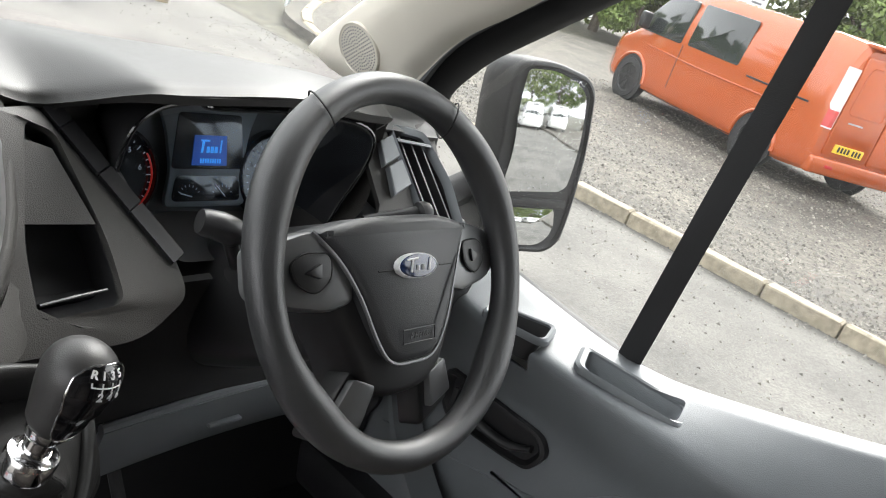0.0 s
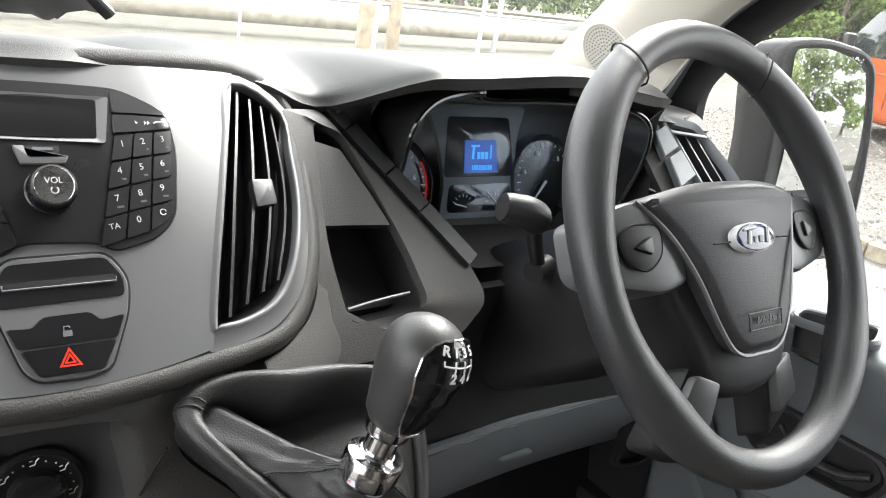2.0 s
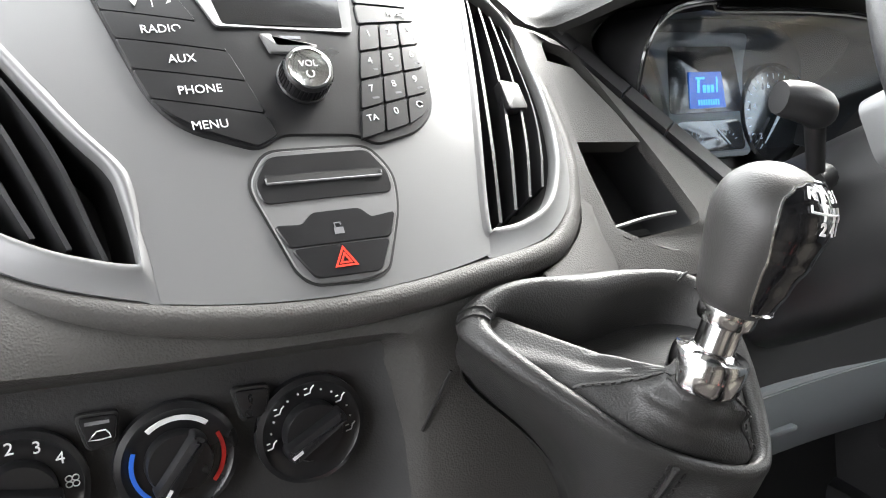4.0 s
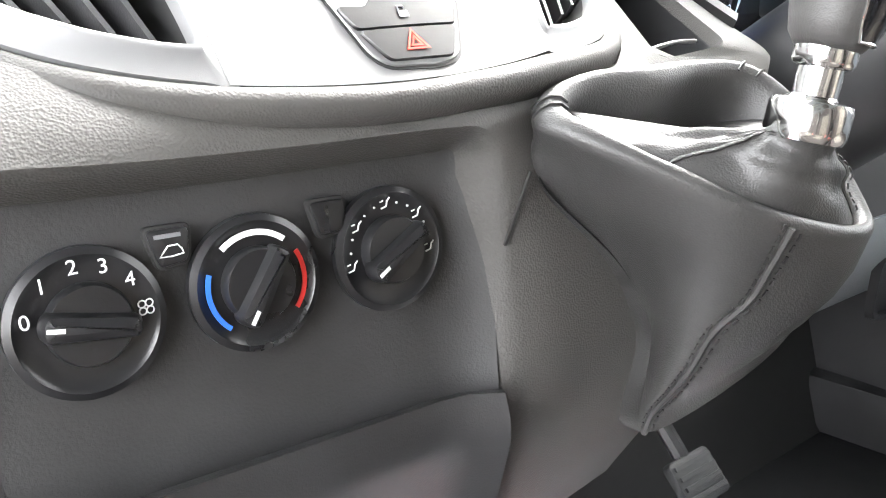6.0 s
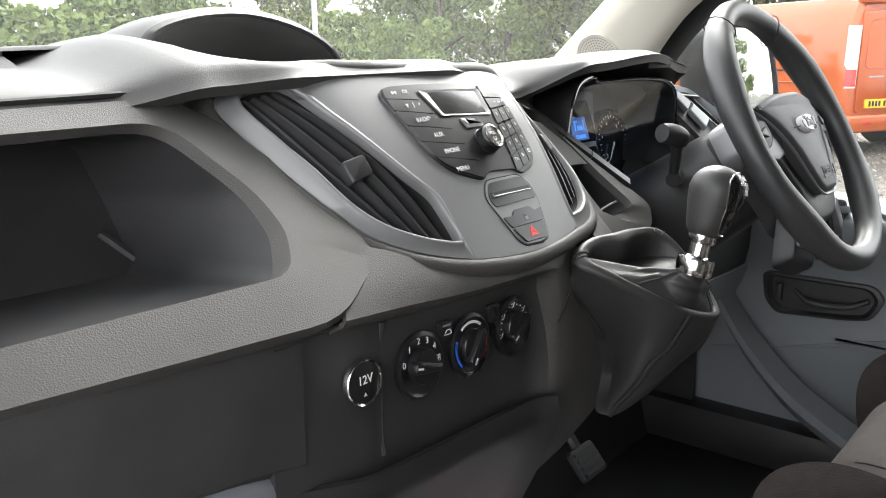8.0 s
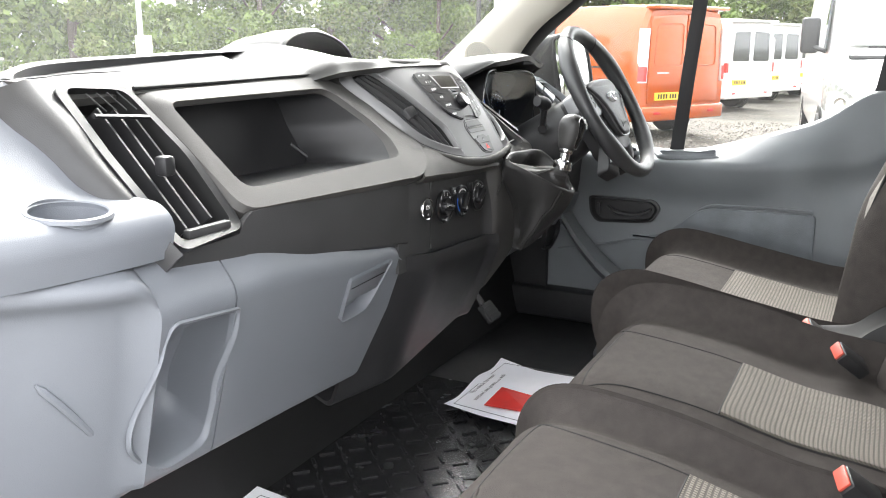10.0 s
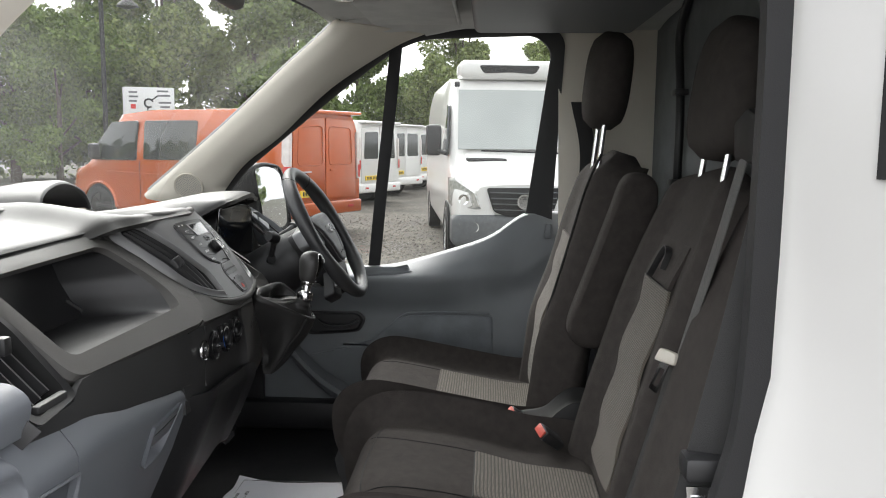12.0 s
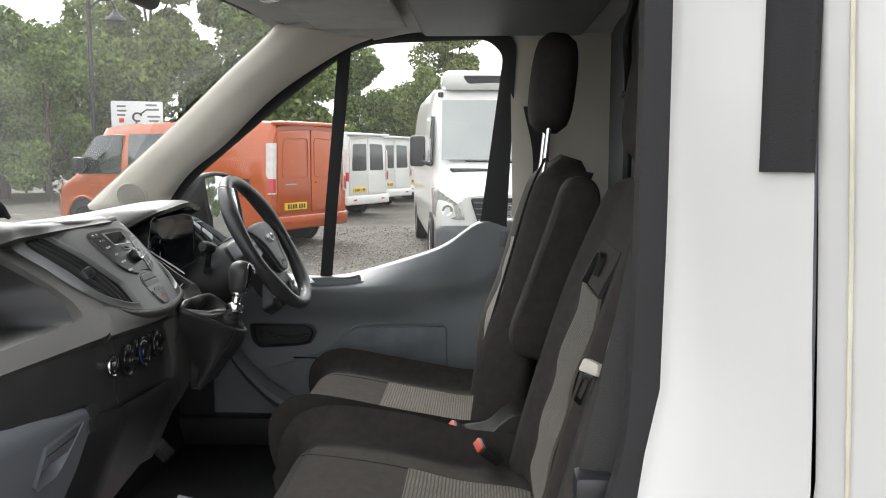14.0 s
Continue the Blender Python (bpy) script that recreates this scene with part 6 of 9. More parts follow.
top_a = smooth_line([(0.745, 0.25, 2.015), (0.77, 0.10, 2.040), (0.82, -0.15, 2.055), (0.82, -0.45, 2.055), (0.82, -0.73, 2.055)], 5)
top_b = smooth_line([(0.872, 0.015, 2.000), (0.900, -0.08, 2.020), (0.925, -0.22, 2.032), (0.945, -0.48, 2.034), (0.945, -0.73, 2.034)], 5)
part("cant_trim", thick(loft([[a, a.lerp(b, 0.5) + V(0, 0, -0.012), b, b + V(0.05, 0, 0)] for a, b in zip(top_a, top_b)], closed=False), 0.008), M_ROOF, shell, "grey trim over the door")
part("pillar_b", thick(loft([[V(0.955, -0.405 - 0.02 * s, lerp(2.03, 1.20, s)), V(0.945, -0.45 - 0.01 * s, lerp(2.03, 1.20, s)), V(0.955, -0.52, lerp(2.03, 1.20, s)), V(0.985, -0.735, lerp(2.03, 1.20, s))] for s in (0, 0.25, 0.5, 0.75, 1)], closed=False), 0.008), M_CREAM, shell, "pale beige door pillar trim")
part("pillar_b_low", thick(loft([[V(0.955, -0.42, lerp(1.20, FLOOR, s)), V(0.95, -0.735, lerp(1.20, FLOOR, s))] for s in (0, 1)], closed=False), 0.008), M_DOOR, shell)

WIN = [(0.690, 1.278), (0.690, 1.480), (0.625, 1.560), (0.30, 1.820), (0.125, 1.948), (0.030, 1.988), (-0.335, 2.000), (-0.385, 1.955), (-0.315, 1.420), (-0.28, 1.375), (-0.13, 1.285), (0.10, 1.232)]
OUT = [(0.735, 1.240), (0.735, 1.470), (0.655, 1.578), (0.32, 1.850), (0.135, 1.985), (0.035, 2.028), (-0.365, 2.042), (-0.425, 1.985), (-0.400, 1.430), (-0.40, 1.34), (-0.15, 1.25), (0.10, 1.205)]
RW = [0.01, 0.03, 0.04, 0.1, 0.06, 0.06, 0.05, 0.03, 0.03, 0.04, 0.06, 0.05]
lean = lambda z: 1.035 - 0.085 * max(0, (z - 1.25) / 0.8)
w_in = rounded([(lean(z), y, z) for y, z in WIN], RW, 5)
w_mid = rounded([(lean(z) - 0.022, lerp(y, yo, 0.45), lerp(z, zo, 0.45)) for (y, z), (yo, zo) in zip(WIN, OUT)], RW, 5)
w_out = rounded([(lean(z) - 0.030, y, z) for y, z in OUT], RW, 5)
door = thing("driver_door", "grey plastic driver's door with recessed pulls and window", "van door")
part("window_seal", loft([[p + V(0.02, 0, 0) for p in w_in], w_in, w_mid, w_out, [p + V(0.03, 0, 0) for p in w_out]]), M_RUBBER, door, "black rubber window seal")
# door frame along the windscreen pillar: soft seal, painted strip, inner edge of the window seal
fr = smooth_line([(lean(z) - 0.030, y, z) for y, z in ((0.735, 1.44), (0.660, 1.572), (0.500, 1.704), (0.32, 1.850), (0.135, 1.985), (0.035, 2.028))], 5)
for name_, f0, f1, lift, mat_, lab in (("pillar_seal", 0.0, 0.42, 0.010, M_RUBBER, "soft black pillar seal"), ("frame_strip", 0.40, 0.66, 0.004, M_GREY, "grey painted frame strip"), ("inner_seal", 0.64, 1.02, 0.008, M_RUBBER, "black inner seal")):
    part(name_, thick(loft([[d.lerp(o, f0), d.lerp(o, lerp(f0, f1, 0.35)) + V(-lift, -lift * 0.6, 0), d.lerp(o, lerp(f0, f1, 0.7)) + V(-lift, -lift * 0.6, 0), d.lerp(o, f1)] for d, o in zip(dr_edge, fr)], closed=False), 0.004), mat_, door, lab, 60)
cw = sum(w_in, V(0, 0, 0)) / len(w_in)
glass = part("glass", loft([[p + V(0.012, 0, 0) for p in w_in], [cw + V(0.012, 0, 0) + (p - cw) * 0.02 for p in w_in]], True, False, True), M_GLASS, door, "clear side glass")
glass.visible_shadow = False
part("quarter_bar", loft([[V(lean(z) - 0.006, y - 0.020, z), V(lean(z) - 0.010, y, z), V(lean(z) - 0.006, y + 0.020, z), V(lean(z) + 0.012, y, z)] for y, z in ((0.195, 1.220), (0.165, 1.50), (0.135, 1.75), (0.110, 1.965))], True, True, True), M_RUBBER, door, "black quarter light divider")
part("outer_skin", thick(sheet(10, 6, lambda s, t: V(1.055, lerp(0.80, -0.45, s), lerp(0.55, 1.22, t))), 0.01), M_WHITEPAINT, door, "white outer door skin")


BELT = smooth_line([(0.74, 1.30, 0), (0.45, 1.262, 0), (0.25, 1.242, 0), (0.15, 1.245, 0), (0.059, 1.264, 0), (-0.134, 1.323, 0), (-0.21, 1.356, 0), (-0.265, 1.396, 0), (-0.31, 1.424, 0), (-0.37, 1.432, 0), (-0.44, 1.434, 0)], 6)[::-1]


def belt(y):
    """Height of the door's upper edge along it."""
    return float(np.interp(y, [p.x for p in BELT], [p.y for p in BELT]))


def door_row(y):
    top = belt(y)
    led = piece(y, [(-0.42, 0.962), (-0.30, 0.955), (-0.15, 0.925), (0.0, 0.905), (0.45, 0.900), (0.72, 0.905)])
    waist = piece(y, [(-0.42, 1.30), (-0.28, 1.235), (0.0, 1.222), (0.4, 1.225), (0.74, 1.25)])
    return rounded([V(1.03, y, top + 0.004), V(0.995, y, top), V(lerp(led, 0.985, 0.55), y, lerp(waist, top, 0.55)), V(led, y, waist), V(led + 0.012, y, waist - 0.06), V(0.940, y, 1.11), V(0.930, y, 0.98), V(0.945, y, 0.86), V(0.955, y, FLOOR + 0.01)], [0, 0.008, 0.02, 0.018, 0.03, 0.03, 0.03, 0.03, 0], 4, False)


door_trim = part("trim", thick(loft([door_row(lerp(0.74, -0.425, k / 60)) for k in range(61)], closed=False), 0.006), M_DOOR, door, "slate grey door trim", 50)
part("trim_edge", tube([V(0.958, -0.425, 1.43), V(0.95, -0.425, 1.30), V(0.93, -0.425, 1.1), V(0.945, -0.425, 0.72)], 0.008, 8), M_DOOR, door)
# inner pulls on the ledge
for po, y1, zt in (([(0.915, 0.222), (0.978, 0.250), (0.992, 0.062), (0.935, 0.045)], 0.07, 1.232), ([(0.872, 0.376), (0.918, 0.388), (0.964, 0.290), (0.905, 0.268)], 0.345, 1.240)):
    po = rounded([(x, y, zt + 0.004 + 0.10 * max(0, x - 0.91)) for x, y in po], [0.02, 0.012, 0.012, 0.02], 5)
    cp = sum(po, V(0, 0, 0)) / len(po)
    rim_ = [cp + (p - cp) * 0.93 + V(0, 0, 0.004) for p in po]
    inn = [cp + (p - cp) * 0.84 + V(0, 0, 0.002) for p in po]
    part("pull_rim", loft([[p - V(0, 0, 0.008) for p in po], po, rim_, inn, [p - V(0, 0, 0.004) for p in inn]]), M_DOOR, door, "raised pull rim")
    carve(door_trim, loft([[p + V(0, 0, 0.05) for p in inn], [p - V(0, 0, 0.06) for p in inn]], True, True, True))
    part("pull_cup", loft([[p - V(0, 0, 0.0035) for p in inn], [cp + (p - cp) * 0.80 - V(0.004, 0, 0.020) for p in po], [cp + (p - cp) * 0.72 - V(0.006, 0, 0.040) for p in po]], True, False, True), M_BLACK if y1 > 0.3 else M_DOOR, door, "deep pull cup", 60)
# release handle
hy = lambda u, v, h: V(0.934 - h, -u, v)
ho = rounded([(-0.425, 1.104), (-0.225, 1.104), (-0.205, 1.080), (-0.225, 1.040), (-0.275, 1.032), (-0.395, 1.024), (-0.418, 1.05)], 0.014, 4)
part("handle_dish", loft([[hy(p.x, p.y, 0.0) for p in ho], [hy(p.x, p.y, 0.012) for p in ho], [hy(lerp(-0.315, p.x, 0.93), lerp(1.066, p.y, 0.88), 0.013) for p in ho], [hy(lerp(-0.315, p.x, 0.85), lerp(1.066, p.y, 0.75), 0.004) for p in ho]], True, False, True), M_BLACK, door, "black handle dish")
part("handle_lever", tube(smooth_line([hy(-0.365, 1.075, 0.006), hy(-0.33, 1.058, 0.016), hy(-0.27, 1.060, 0.018), hy(-0.232, 1.076, 0.012)], 5), [0.006] * 4 + [0.010] * 8 + [0.008] * 4, 10, flat=0.6), M_BLACK, door, "black release lever")
part("lock_stub", box(0.915, 0.925, 0.385, 0.395, 1.05, 1.085, 0.002), M_BLACK, door)
# armrest panel
ar = rounded([(-0.30, 0.992), (-0.190, 1.002), (-0.095, 1.092), (0.210, 1.098), (0.212, 0.950), (0.0, 0.985)], [0.03, 0.05, 0.04, 0.015, 0.02, 0.05], 5)
part("panel_inset", prism(lambda u, v, h: V(0.936 - h, -u, v), ar, 0.0, 0.008, 0.003), material("door_inset", (0.15, 0.165, 0.178), 0.55, bump=0.3, bump_scale=500, grain="leather"), door, "paler inset door panel")
part("crease", tube(smooth_line([hy(-0.52, 0.925, -0.004), hy(-0.38, 0.955, 0.0), hy(-0.26, 0.985, 0.002), hy(-0.18, 0.995, 0.002), hy(-0.09, 1.09, 0.0), hy(0.0, 1.104, -0.002), hy(0.20, 1.106, -0.002)], 6), 0.004, 6), M_DOOR, door)
part("catch_cover", prism(lambda u, v, h: V(0.967 - h, -u, v), rounded([(0.375, 1.352), (0.395, 1.352), (0.398, 1.402), (0.378, 1.402)], 0.005), 0.0, 0.006, 0.002), M_DOOR, door)

# footwell side, sill
sill = tagged(finish(box(0.90, 0.99, -0.42, 0.72, FLOOR, FLOOR + 0.10, 0.02), "door_sill", M_BLACK), "black plastic driver's door sill", "door sill", kind="structure")
tagged(finish(thick(sheet(6, 8, lambda s, t: V(0.95 - 0.02 * s, lerp(0.82, 0.55, s), lerp(FLOOR, 1.32, t))), 0.01), "wall_kick_panel", M_BLACK), "dark footwell side panel", "wall", kind="structure")
channel = thing("floor_channel", "grey plastic inner sill running to the footwell", "sill trim")
part("strip", loft([[p + V(0.0, 0, 0), p + V(-0.03, 0, 0.03), p + V(-0.03, 0, 0.05), p + V(0.03, 0, 0.06), p + V(0.06, 0, 0.0)] for p in smooth_line([V(0.90, 0.50, 1.02), V(0.885, 0.42, 0.92), V(0.88, 0.30, 0.82), V(0.88, 0.10, 0.74), V(0.88, -0.3, 0.71)], 5)], True, True, True), M_DOOR, channel)

# windscreen
screen = thing("window_windscreen", "large raked windscreen with a black edge band", "windscreen", kind="structure")


def screen_at(s, t):
    x = lerp(-0.90, 0.90, s)
    bow = 1 - (x / 0.9) ** 2
    foot = V(x, 0.93 + 0.20 * bow, 1.405 + 0.02 * bow)
    head = V(x * 0.90, 0.265 + 0.13 * bow, 2.022 + 0.03 * bow)
    mid = foot.lerp(head, t)
    return mid + V(0, 0.03, 0.03) * math.sin(math.pi * t)


g = part("glass", sheet(24, 14, screen_at), M_WSCREEN, screen, "slightly hazy windscreen glass")
g.visible_shadow = False
edge = [screen_at(k / 24, 1) for k in range(25)]
part("top_band", tube([p + V(0, -0.004, 0.0) for p in edge], 0.014, 6, flat=0.4), M_RUBBER, screen)
for s in (0.0, 1.0):
    line = [screen_at(s, k / 14) for k in range(15)]
    sgn_ = 1 if s else -1
    inner_ = [V(sgn_ * p.x, p.y, p.z) for p in ws_edge]
    part("side_band", thick(loft([[p + V(-0.003 * sgn_, 0.004, 0.002), p + V(0.006 * sgn_, 0.010, 0.008), p + V(0.10 * sgn_, 0.04, 0.03)] for p in inner_], closed=False), 0.003), M_RUBBER, screen, "black edge band of the windscreen")
header = thing("windscreen_header", "grey cloth trim over the windscreen", "roof trim", kind="structure")
part("trim", thick(loft([[p + V(0, 0.0, 0.0) for p in edge], [p + V(0, -0.03, -0.012) for p in edge], [V(p.x, 0.27, 2.045) for p in edge]], closed=False), 0.01), M_ROOF, header)
left_pillar = thing("cab_side", "pale plastic pillar trim beside the windscreen", "pillar trim", kind="structure")
lp = [V(-p.x, p.y, p.z) for p in ws_edge]
lq = [V(-p.x, p.y, p.z) for p in dr_edge]
part("pillar_a", thick(loft([[a + V(-0.02, 0.01, 0.01), a, a.lerp(b, 0.3) + V(0.012, -0.010, -0.002), a.lerp(b, 0.75) + V(0.006, -0.006, 0), b, b + V(-0.03, 0.01, 0.004)] for a, b in zip(lp, lq)], closed=False), 0.008), M_CREAM, left_pillar, "pale beige windscreen pillar trim")
part("pillar_metal", thick(loft([[b + V(-0.028, 0.01, 0), b + V(-0.09, 0.05, 0.01), b + V(-0.11, 0.16, 0.04)] for b in lq], closed=False), 0.01), M_WHITEPAINT, left_pillar, "white painted body edge")

# left side: body, seal, slide-door pillar
SIDE = (0.0, 0.038, 0.0)  # where the passenger doorway stands
body = thing("body_side", "white painted van body at the open passenger doorway", "van body", kind="structure", at=SIDE)
seal_line = smooth_line([(-0.855, -0.36, 0.72), (-0.858, -0.445, 0.98), (-0.860, -0.475, 1.15), (-0.860, -0.505, 1.27), (-0.860, -0.527, 1.38), (-0.860, -0.532, 1.60), (-0.858, -0.530, 1.85), (-0.850, -0.50, 2.00), (-0.84, -0.40, 2.05), (-0.84, 0.0, 2.06), (-0.85, 0.14, 2.02), (-0.90, 0.31, 1.865), (-0.93, 0.51, 1.705), (-0.95, 0.67, 1.575), (-0.96, 0.73, 1.45)], 5)
ring8 = []
for k, p in enumerate(seal_line):
    d = (seal_line[min(len(seal_line) - 1, k + 1)] - seal_line[max(0, k - 1)]).normalized()
    sd = d.cross(V(1, 0, 0)).normalized()
    ring8.append([p + sd * a + V(b, 0, 0) for a, b in ((0.018, -0.012), (0.020, 0.006), (0.008, 0.022), (-0.010, 0.020), (-0.018, 0.004), (-0.014, -0.012))])
seal = thing("door_seal", "black rubber seal round the passenger doorway", "door seal", at=SIDE)
low_seal = sum(1 for p in seal_line if p.y < -0.2 and p.z < 1.9)
part("pillar_lip", loft(ring8[:low_seal]), M_RUBBER, seal, "upright run along the pillar")
part("header_lip", loft(ring8[low_seal - 1:]), M_RUBBER, seal, "upper run along the roof")
part("inner_bead", tube([p + V(0.020, -0.004, 0) for p in seal_line[:low_seal]], 0.005, 8), M_RUBBER, seal, "round inner bead")
GAP_LINE = [(0.45, -0.52), (1.15, -0.645), (1.347, -0.660), (1.559, -0.652), (1.753, -0.643), (2.1, -0.630)]
bp = []
for s in range(25):
    z = lerp(0.45, 2.10, s / 24)
    fwd = piece(z, [(0.45, 0.26), (0.70, 0.19), (1.0, 0.095), (1.15, 0.062), (1.3, 0.022), (1.42, 0.002), (1.6, 0.0), (2.1, 0.0)])
    gap_y = piece(z, GAP_LINE)
    bp.append(smooth_line([V(-0.80, -0.553 + fwd, z), V(-0.862, -0.538 + fwd, z), V(-0.90, -0.570 + fwd * 0.95, z), V(-0.930, -0.608 + fwd * 0.9, z), V(-0.955, gap_y + 0.006, z)], 4) + [V(-0.957, gap_y, z)])
part("pillar", thick(loft(bp, closed=False), 0.01), M_WHITEPAINT, body, "white door pillar, softly curved")
part("gap_seal", tube([V(-0.950, piece(z, GAP_LINE) - 0.004, z) for z in (0.45, 0.8, 1.1, 1.3, 1.5, 1.8, 2.1)], 0.002, 6), M_GREY, body)
part("side_panel", thick(loft([[V(-0.952, piece(z, GAP_LINE) - 0.006, z), V(-0.965, piece(z, GAP_LINE) - 0.011, z), V(-1.000, -0.72, z), V(-1.010, -1.2, z), V(-1.010, -3.2, z)] for z in (0.45, 0.8, 1.15, 1.35, 1.56, 1.75, 2.1)], closed=False), 0.01), M_WHITEPAINT, body, "white van side behind the doorway")
part("cream_bead", tube([V(-0.9765, piece(z, GAP_LINE) - 0.024, z) for z in (0.45, 0.8, 1.15, 1.35, 1.56, 1.75, 2.1)], 0.0022, 6), material("aged_sealant", (0.66, 0.63, 0.50), 0.6), body, "yellowed sealant bead")
part("roof_skin", thick(sheet(8, 8, lambda s, t: V(lerp(-1.0, 1.0, s), lerp(0.30, -3.2, t), 2.11 + 0.06 * math.sin(math.pi * s))), 0.01), M_WHITEPAINT, body)
part("step", box(-1.02, -0.86, -0.45, 0.75, 0.42, 0.50, 0.02), M_BLACK, body, "black door step")
part("sill_side", box(-0.955, -0.90, -0.36, 0.66, 0.50, FLOOR, 0.01), M_WHITEPAINT, body, "white painted door sill")
part("sill_cover", box(-0.95, -0.86, -0.36, 0.64, FLOOR - 0.004, FLOOR + 0.008, 0.004), M_BLACK, body)
rub = thing("rubber_strip", "short black rubber strip on the white pillar", "rubber strip", at=SIDE)
sp_ = [V(-0.931, -0.613, z) for z in (1.632, 1.75, 1.9, 2.05)]
part("strip", loft([[p + V(-0.003, 0.004, 0), p + V(-0.014, -0.003, 0), p + V(-0.020, -0.018, 0), p + V(-0.027, -0.022, 0), p + V(-0.032, -0.030, 0), p + V(-0.028, -0.036, 0), p + V(-0.012, -0.035, 0)] for p in sp_], True, True, True), M_RUBBER, rub)
bm = bmesh.new()
for k in range(14):
    lathe(plane_frame((-0.962, -0.643, 1.66 + 0.025 * k), (-0.95, 0.3, 0)), [(0.002, 0), (0.0015, 0.001), (0, 0.0012)], 6, bm)
part("studs", bm, M_CAVITY, rub)
striker = thing("door_striker", "zinc door latch striker on the white pillar", "door latch", at=SIDE)
sm = plane_frame((-0.912, -0.505, 1.055), (-0.75, 0.66, 0), (0.66, 0.75, 0))
part("plate", prism(lambda u, v, h: sm @ V(u, v, h), rounded([(-0.018, -0.030), (0.018, -0.030), (0.020, 0.010), (0.006, 0.030), (-0.014, 0.026)], 0.006), 0.0, 0.006, 0.002), M_STEEL, striker)
part("loop", tube([sm @ V(*p) for p in ((0.012, -0.014, 0.004), (0.012, -0.012, 0.026), (0.024, 0.004, 0.036), (0.030, 0.012, 0.026), (0.016, 0.014, 0.004))], 0.0045, 8), M_STEEL, striker)
for v in (-0.018, 0.014):
    part("bolt", lathe(sm @ pose(-0.006, v, 0.006), [(0.006, 0), (0.005, 0.004), (0, 0.0045)], 12), M_STEEL, striker)
plate = thing("pillar_slot", "narrow dark label strip on the white pillar", "label", at=SIDE)
qa, qb = V(-0.934, -0.527, 1.262), V(-0.927, -0.522, 1.130)
part("strip", loft([[q + V(-0.0045, -0.004, 0), q + V(-0.006, 0.0045, 0), q + V(0.002, 0.006, 0), q + V(0.003, -0.003, 0)] for q in (qa, qb)], True, True, True), M_DOOR, plate)
bm = bmesh.new()
for k in range(7):
    q = qa.lerp(qb, 0.25 + 0.08 * k)
    box(-0.0005, 0.0005, -0.002, 0.002, -0.004, 0.004, 0, 1, bm, Matrix.Translation(q + V(-0.0062, 0.0, 0)))
part("print_bars", bm, M_GREYPRINT, plate)

# ceiling fittings
vis = thing("sun_visor", "grey fabric sun visor folded to the roof", "sun visor")
part("flap", box(0.28, 0.74, -0.10, 0.16, 2.000, 2.022, 0.012, 3), M_ROOF, vis)
part("flap_edge", tube([(0.29, -0.10, 2.004), (0.73, -0.10, 2.004)], 0.006, 8), M_ROOF, vis)
lampu = thing("roof_lamp", "pale grey roof console with a reading lamp", "roof lamp")
part("housing", box(0.02, 0.26, 0.06, 0.26, 1.985, 2.04, 0.025, 4), M_ROOF, lampu)
part("lens", lathe(plane_frame((0.14, 0.14, 1.985), (0, 0, -1)), [(0.030, 0), (0.028, 0.006), (0.018, 0.011), (0, 0.012)], 24), M_CHROME, lampu, "bright reflector")
shelf = thing("overhead_shelf", "dark grey overhead shelf above the windscreen", "overhead shelf")
part("pan", box(-0.85, 0.84, -0.62, -0.14, 1.99, 2.05, 0.02, 3), M_DOOR, shelf)
mirror = thing("rear_view_mirror", "dark rear view mirror on the windscreen", "rear view mirror")
mm = look((-0.14, 0.32, 1.962), (-0.10, -1.5, 1.9))
part("shell", box(-0.12, 0.12, -0.035, 0.035, -0.01, 0.03, 0.02, 4, None, mm), M_BLACK, mirror)
part("stem", tube([(-0.13, 0.33, 1.965), (-0.10, 0.385, 2.03)], 0.01, 8), M_BLACK, mirror)

# conduit on the partition, driver's belt
pipe = thing("cable_conduit", "grey conduit clipped to the partition", "conduit")
part("pipe", tube(smooth_line([(0.40, -0.705, 2.07), (0.50, -0.702, 2.03), (0.575, -0.70, 1.95), (0.545, -0.70, 1.82), (0.528, -0.70, 1.70), (0.533, -0.70, 1.543), (0.54, -0.70, 1.2)], 6), 0.012, 10), M_BLACK, pipe)
for z in (1.80, 1.56):
    part("clip", box(0.505, 0.565, -0.718, -0.680, z - 0.008, z + 0.008, 0.003), M_BLACK, pipe)
dbelt = thing("seat_belt", "black driver's seat belt down the door pillar", "seat belt")
part("webbing", thick(loft([[p + V(-0.01, 0.024, 0), p + V(-0.01, -0.024, 0)] for p in smooth_line([(0.930, -0.470, 1.79), (0.90, -0.50, 1.62), (0.865, -0.475, 1.40), (0.85, -0.42, 1.20), (0.86, -0.40, 1.02), (0.87, -0.40, 0.80)], 5)], closed=False), 0.002), M_BELT, dbelt)
part("anchor", lathe(plane_frame((0.94, -0.47, 1.79), (-1, 0, 0)), [(0.02, 0), (0.02, 0.016), (0.012, 0.022), (0, 0.022)], 20), M_BLACK, dbelt)
part("tongue", prism(lambda u, v, h: V(0.842 - h, -0.385 - u, 1.235 + v), rounded([(-0.014, -0.03), (0.014, -0.03), (0.014, 0.03), (-0.014, 0.03)], 0.005), 0, 0.006, 0.002), M_CHROME, dbelt, "bright metal tongue")
part("stopper", box(0.83, 0.87, -0.43, -0.37, 0.96, 1.01, 0.008), M_BLACK, dbelt)

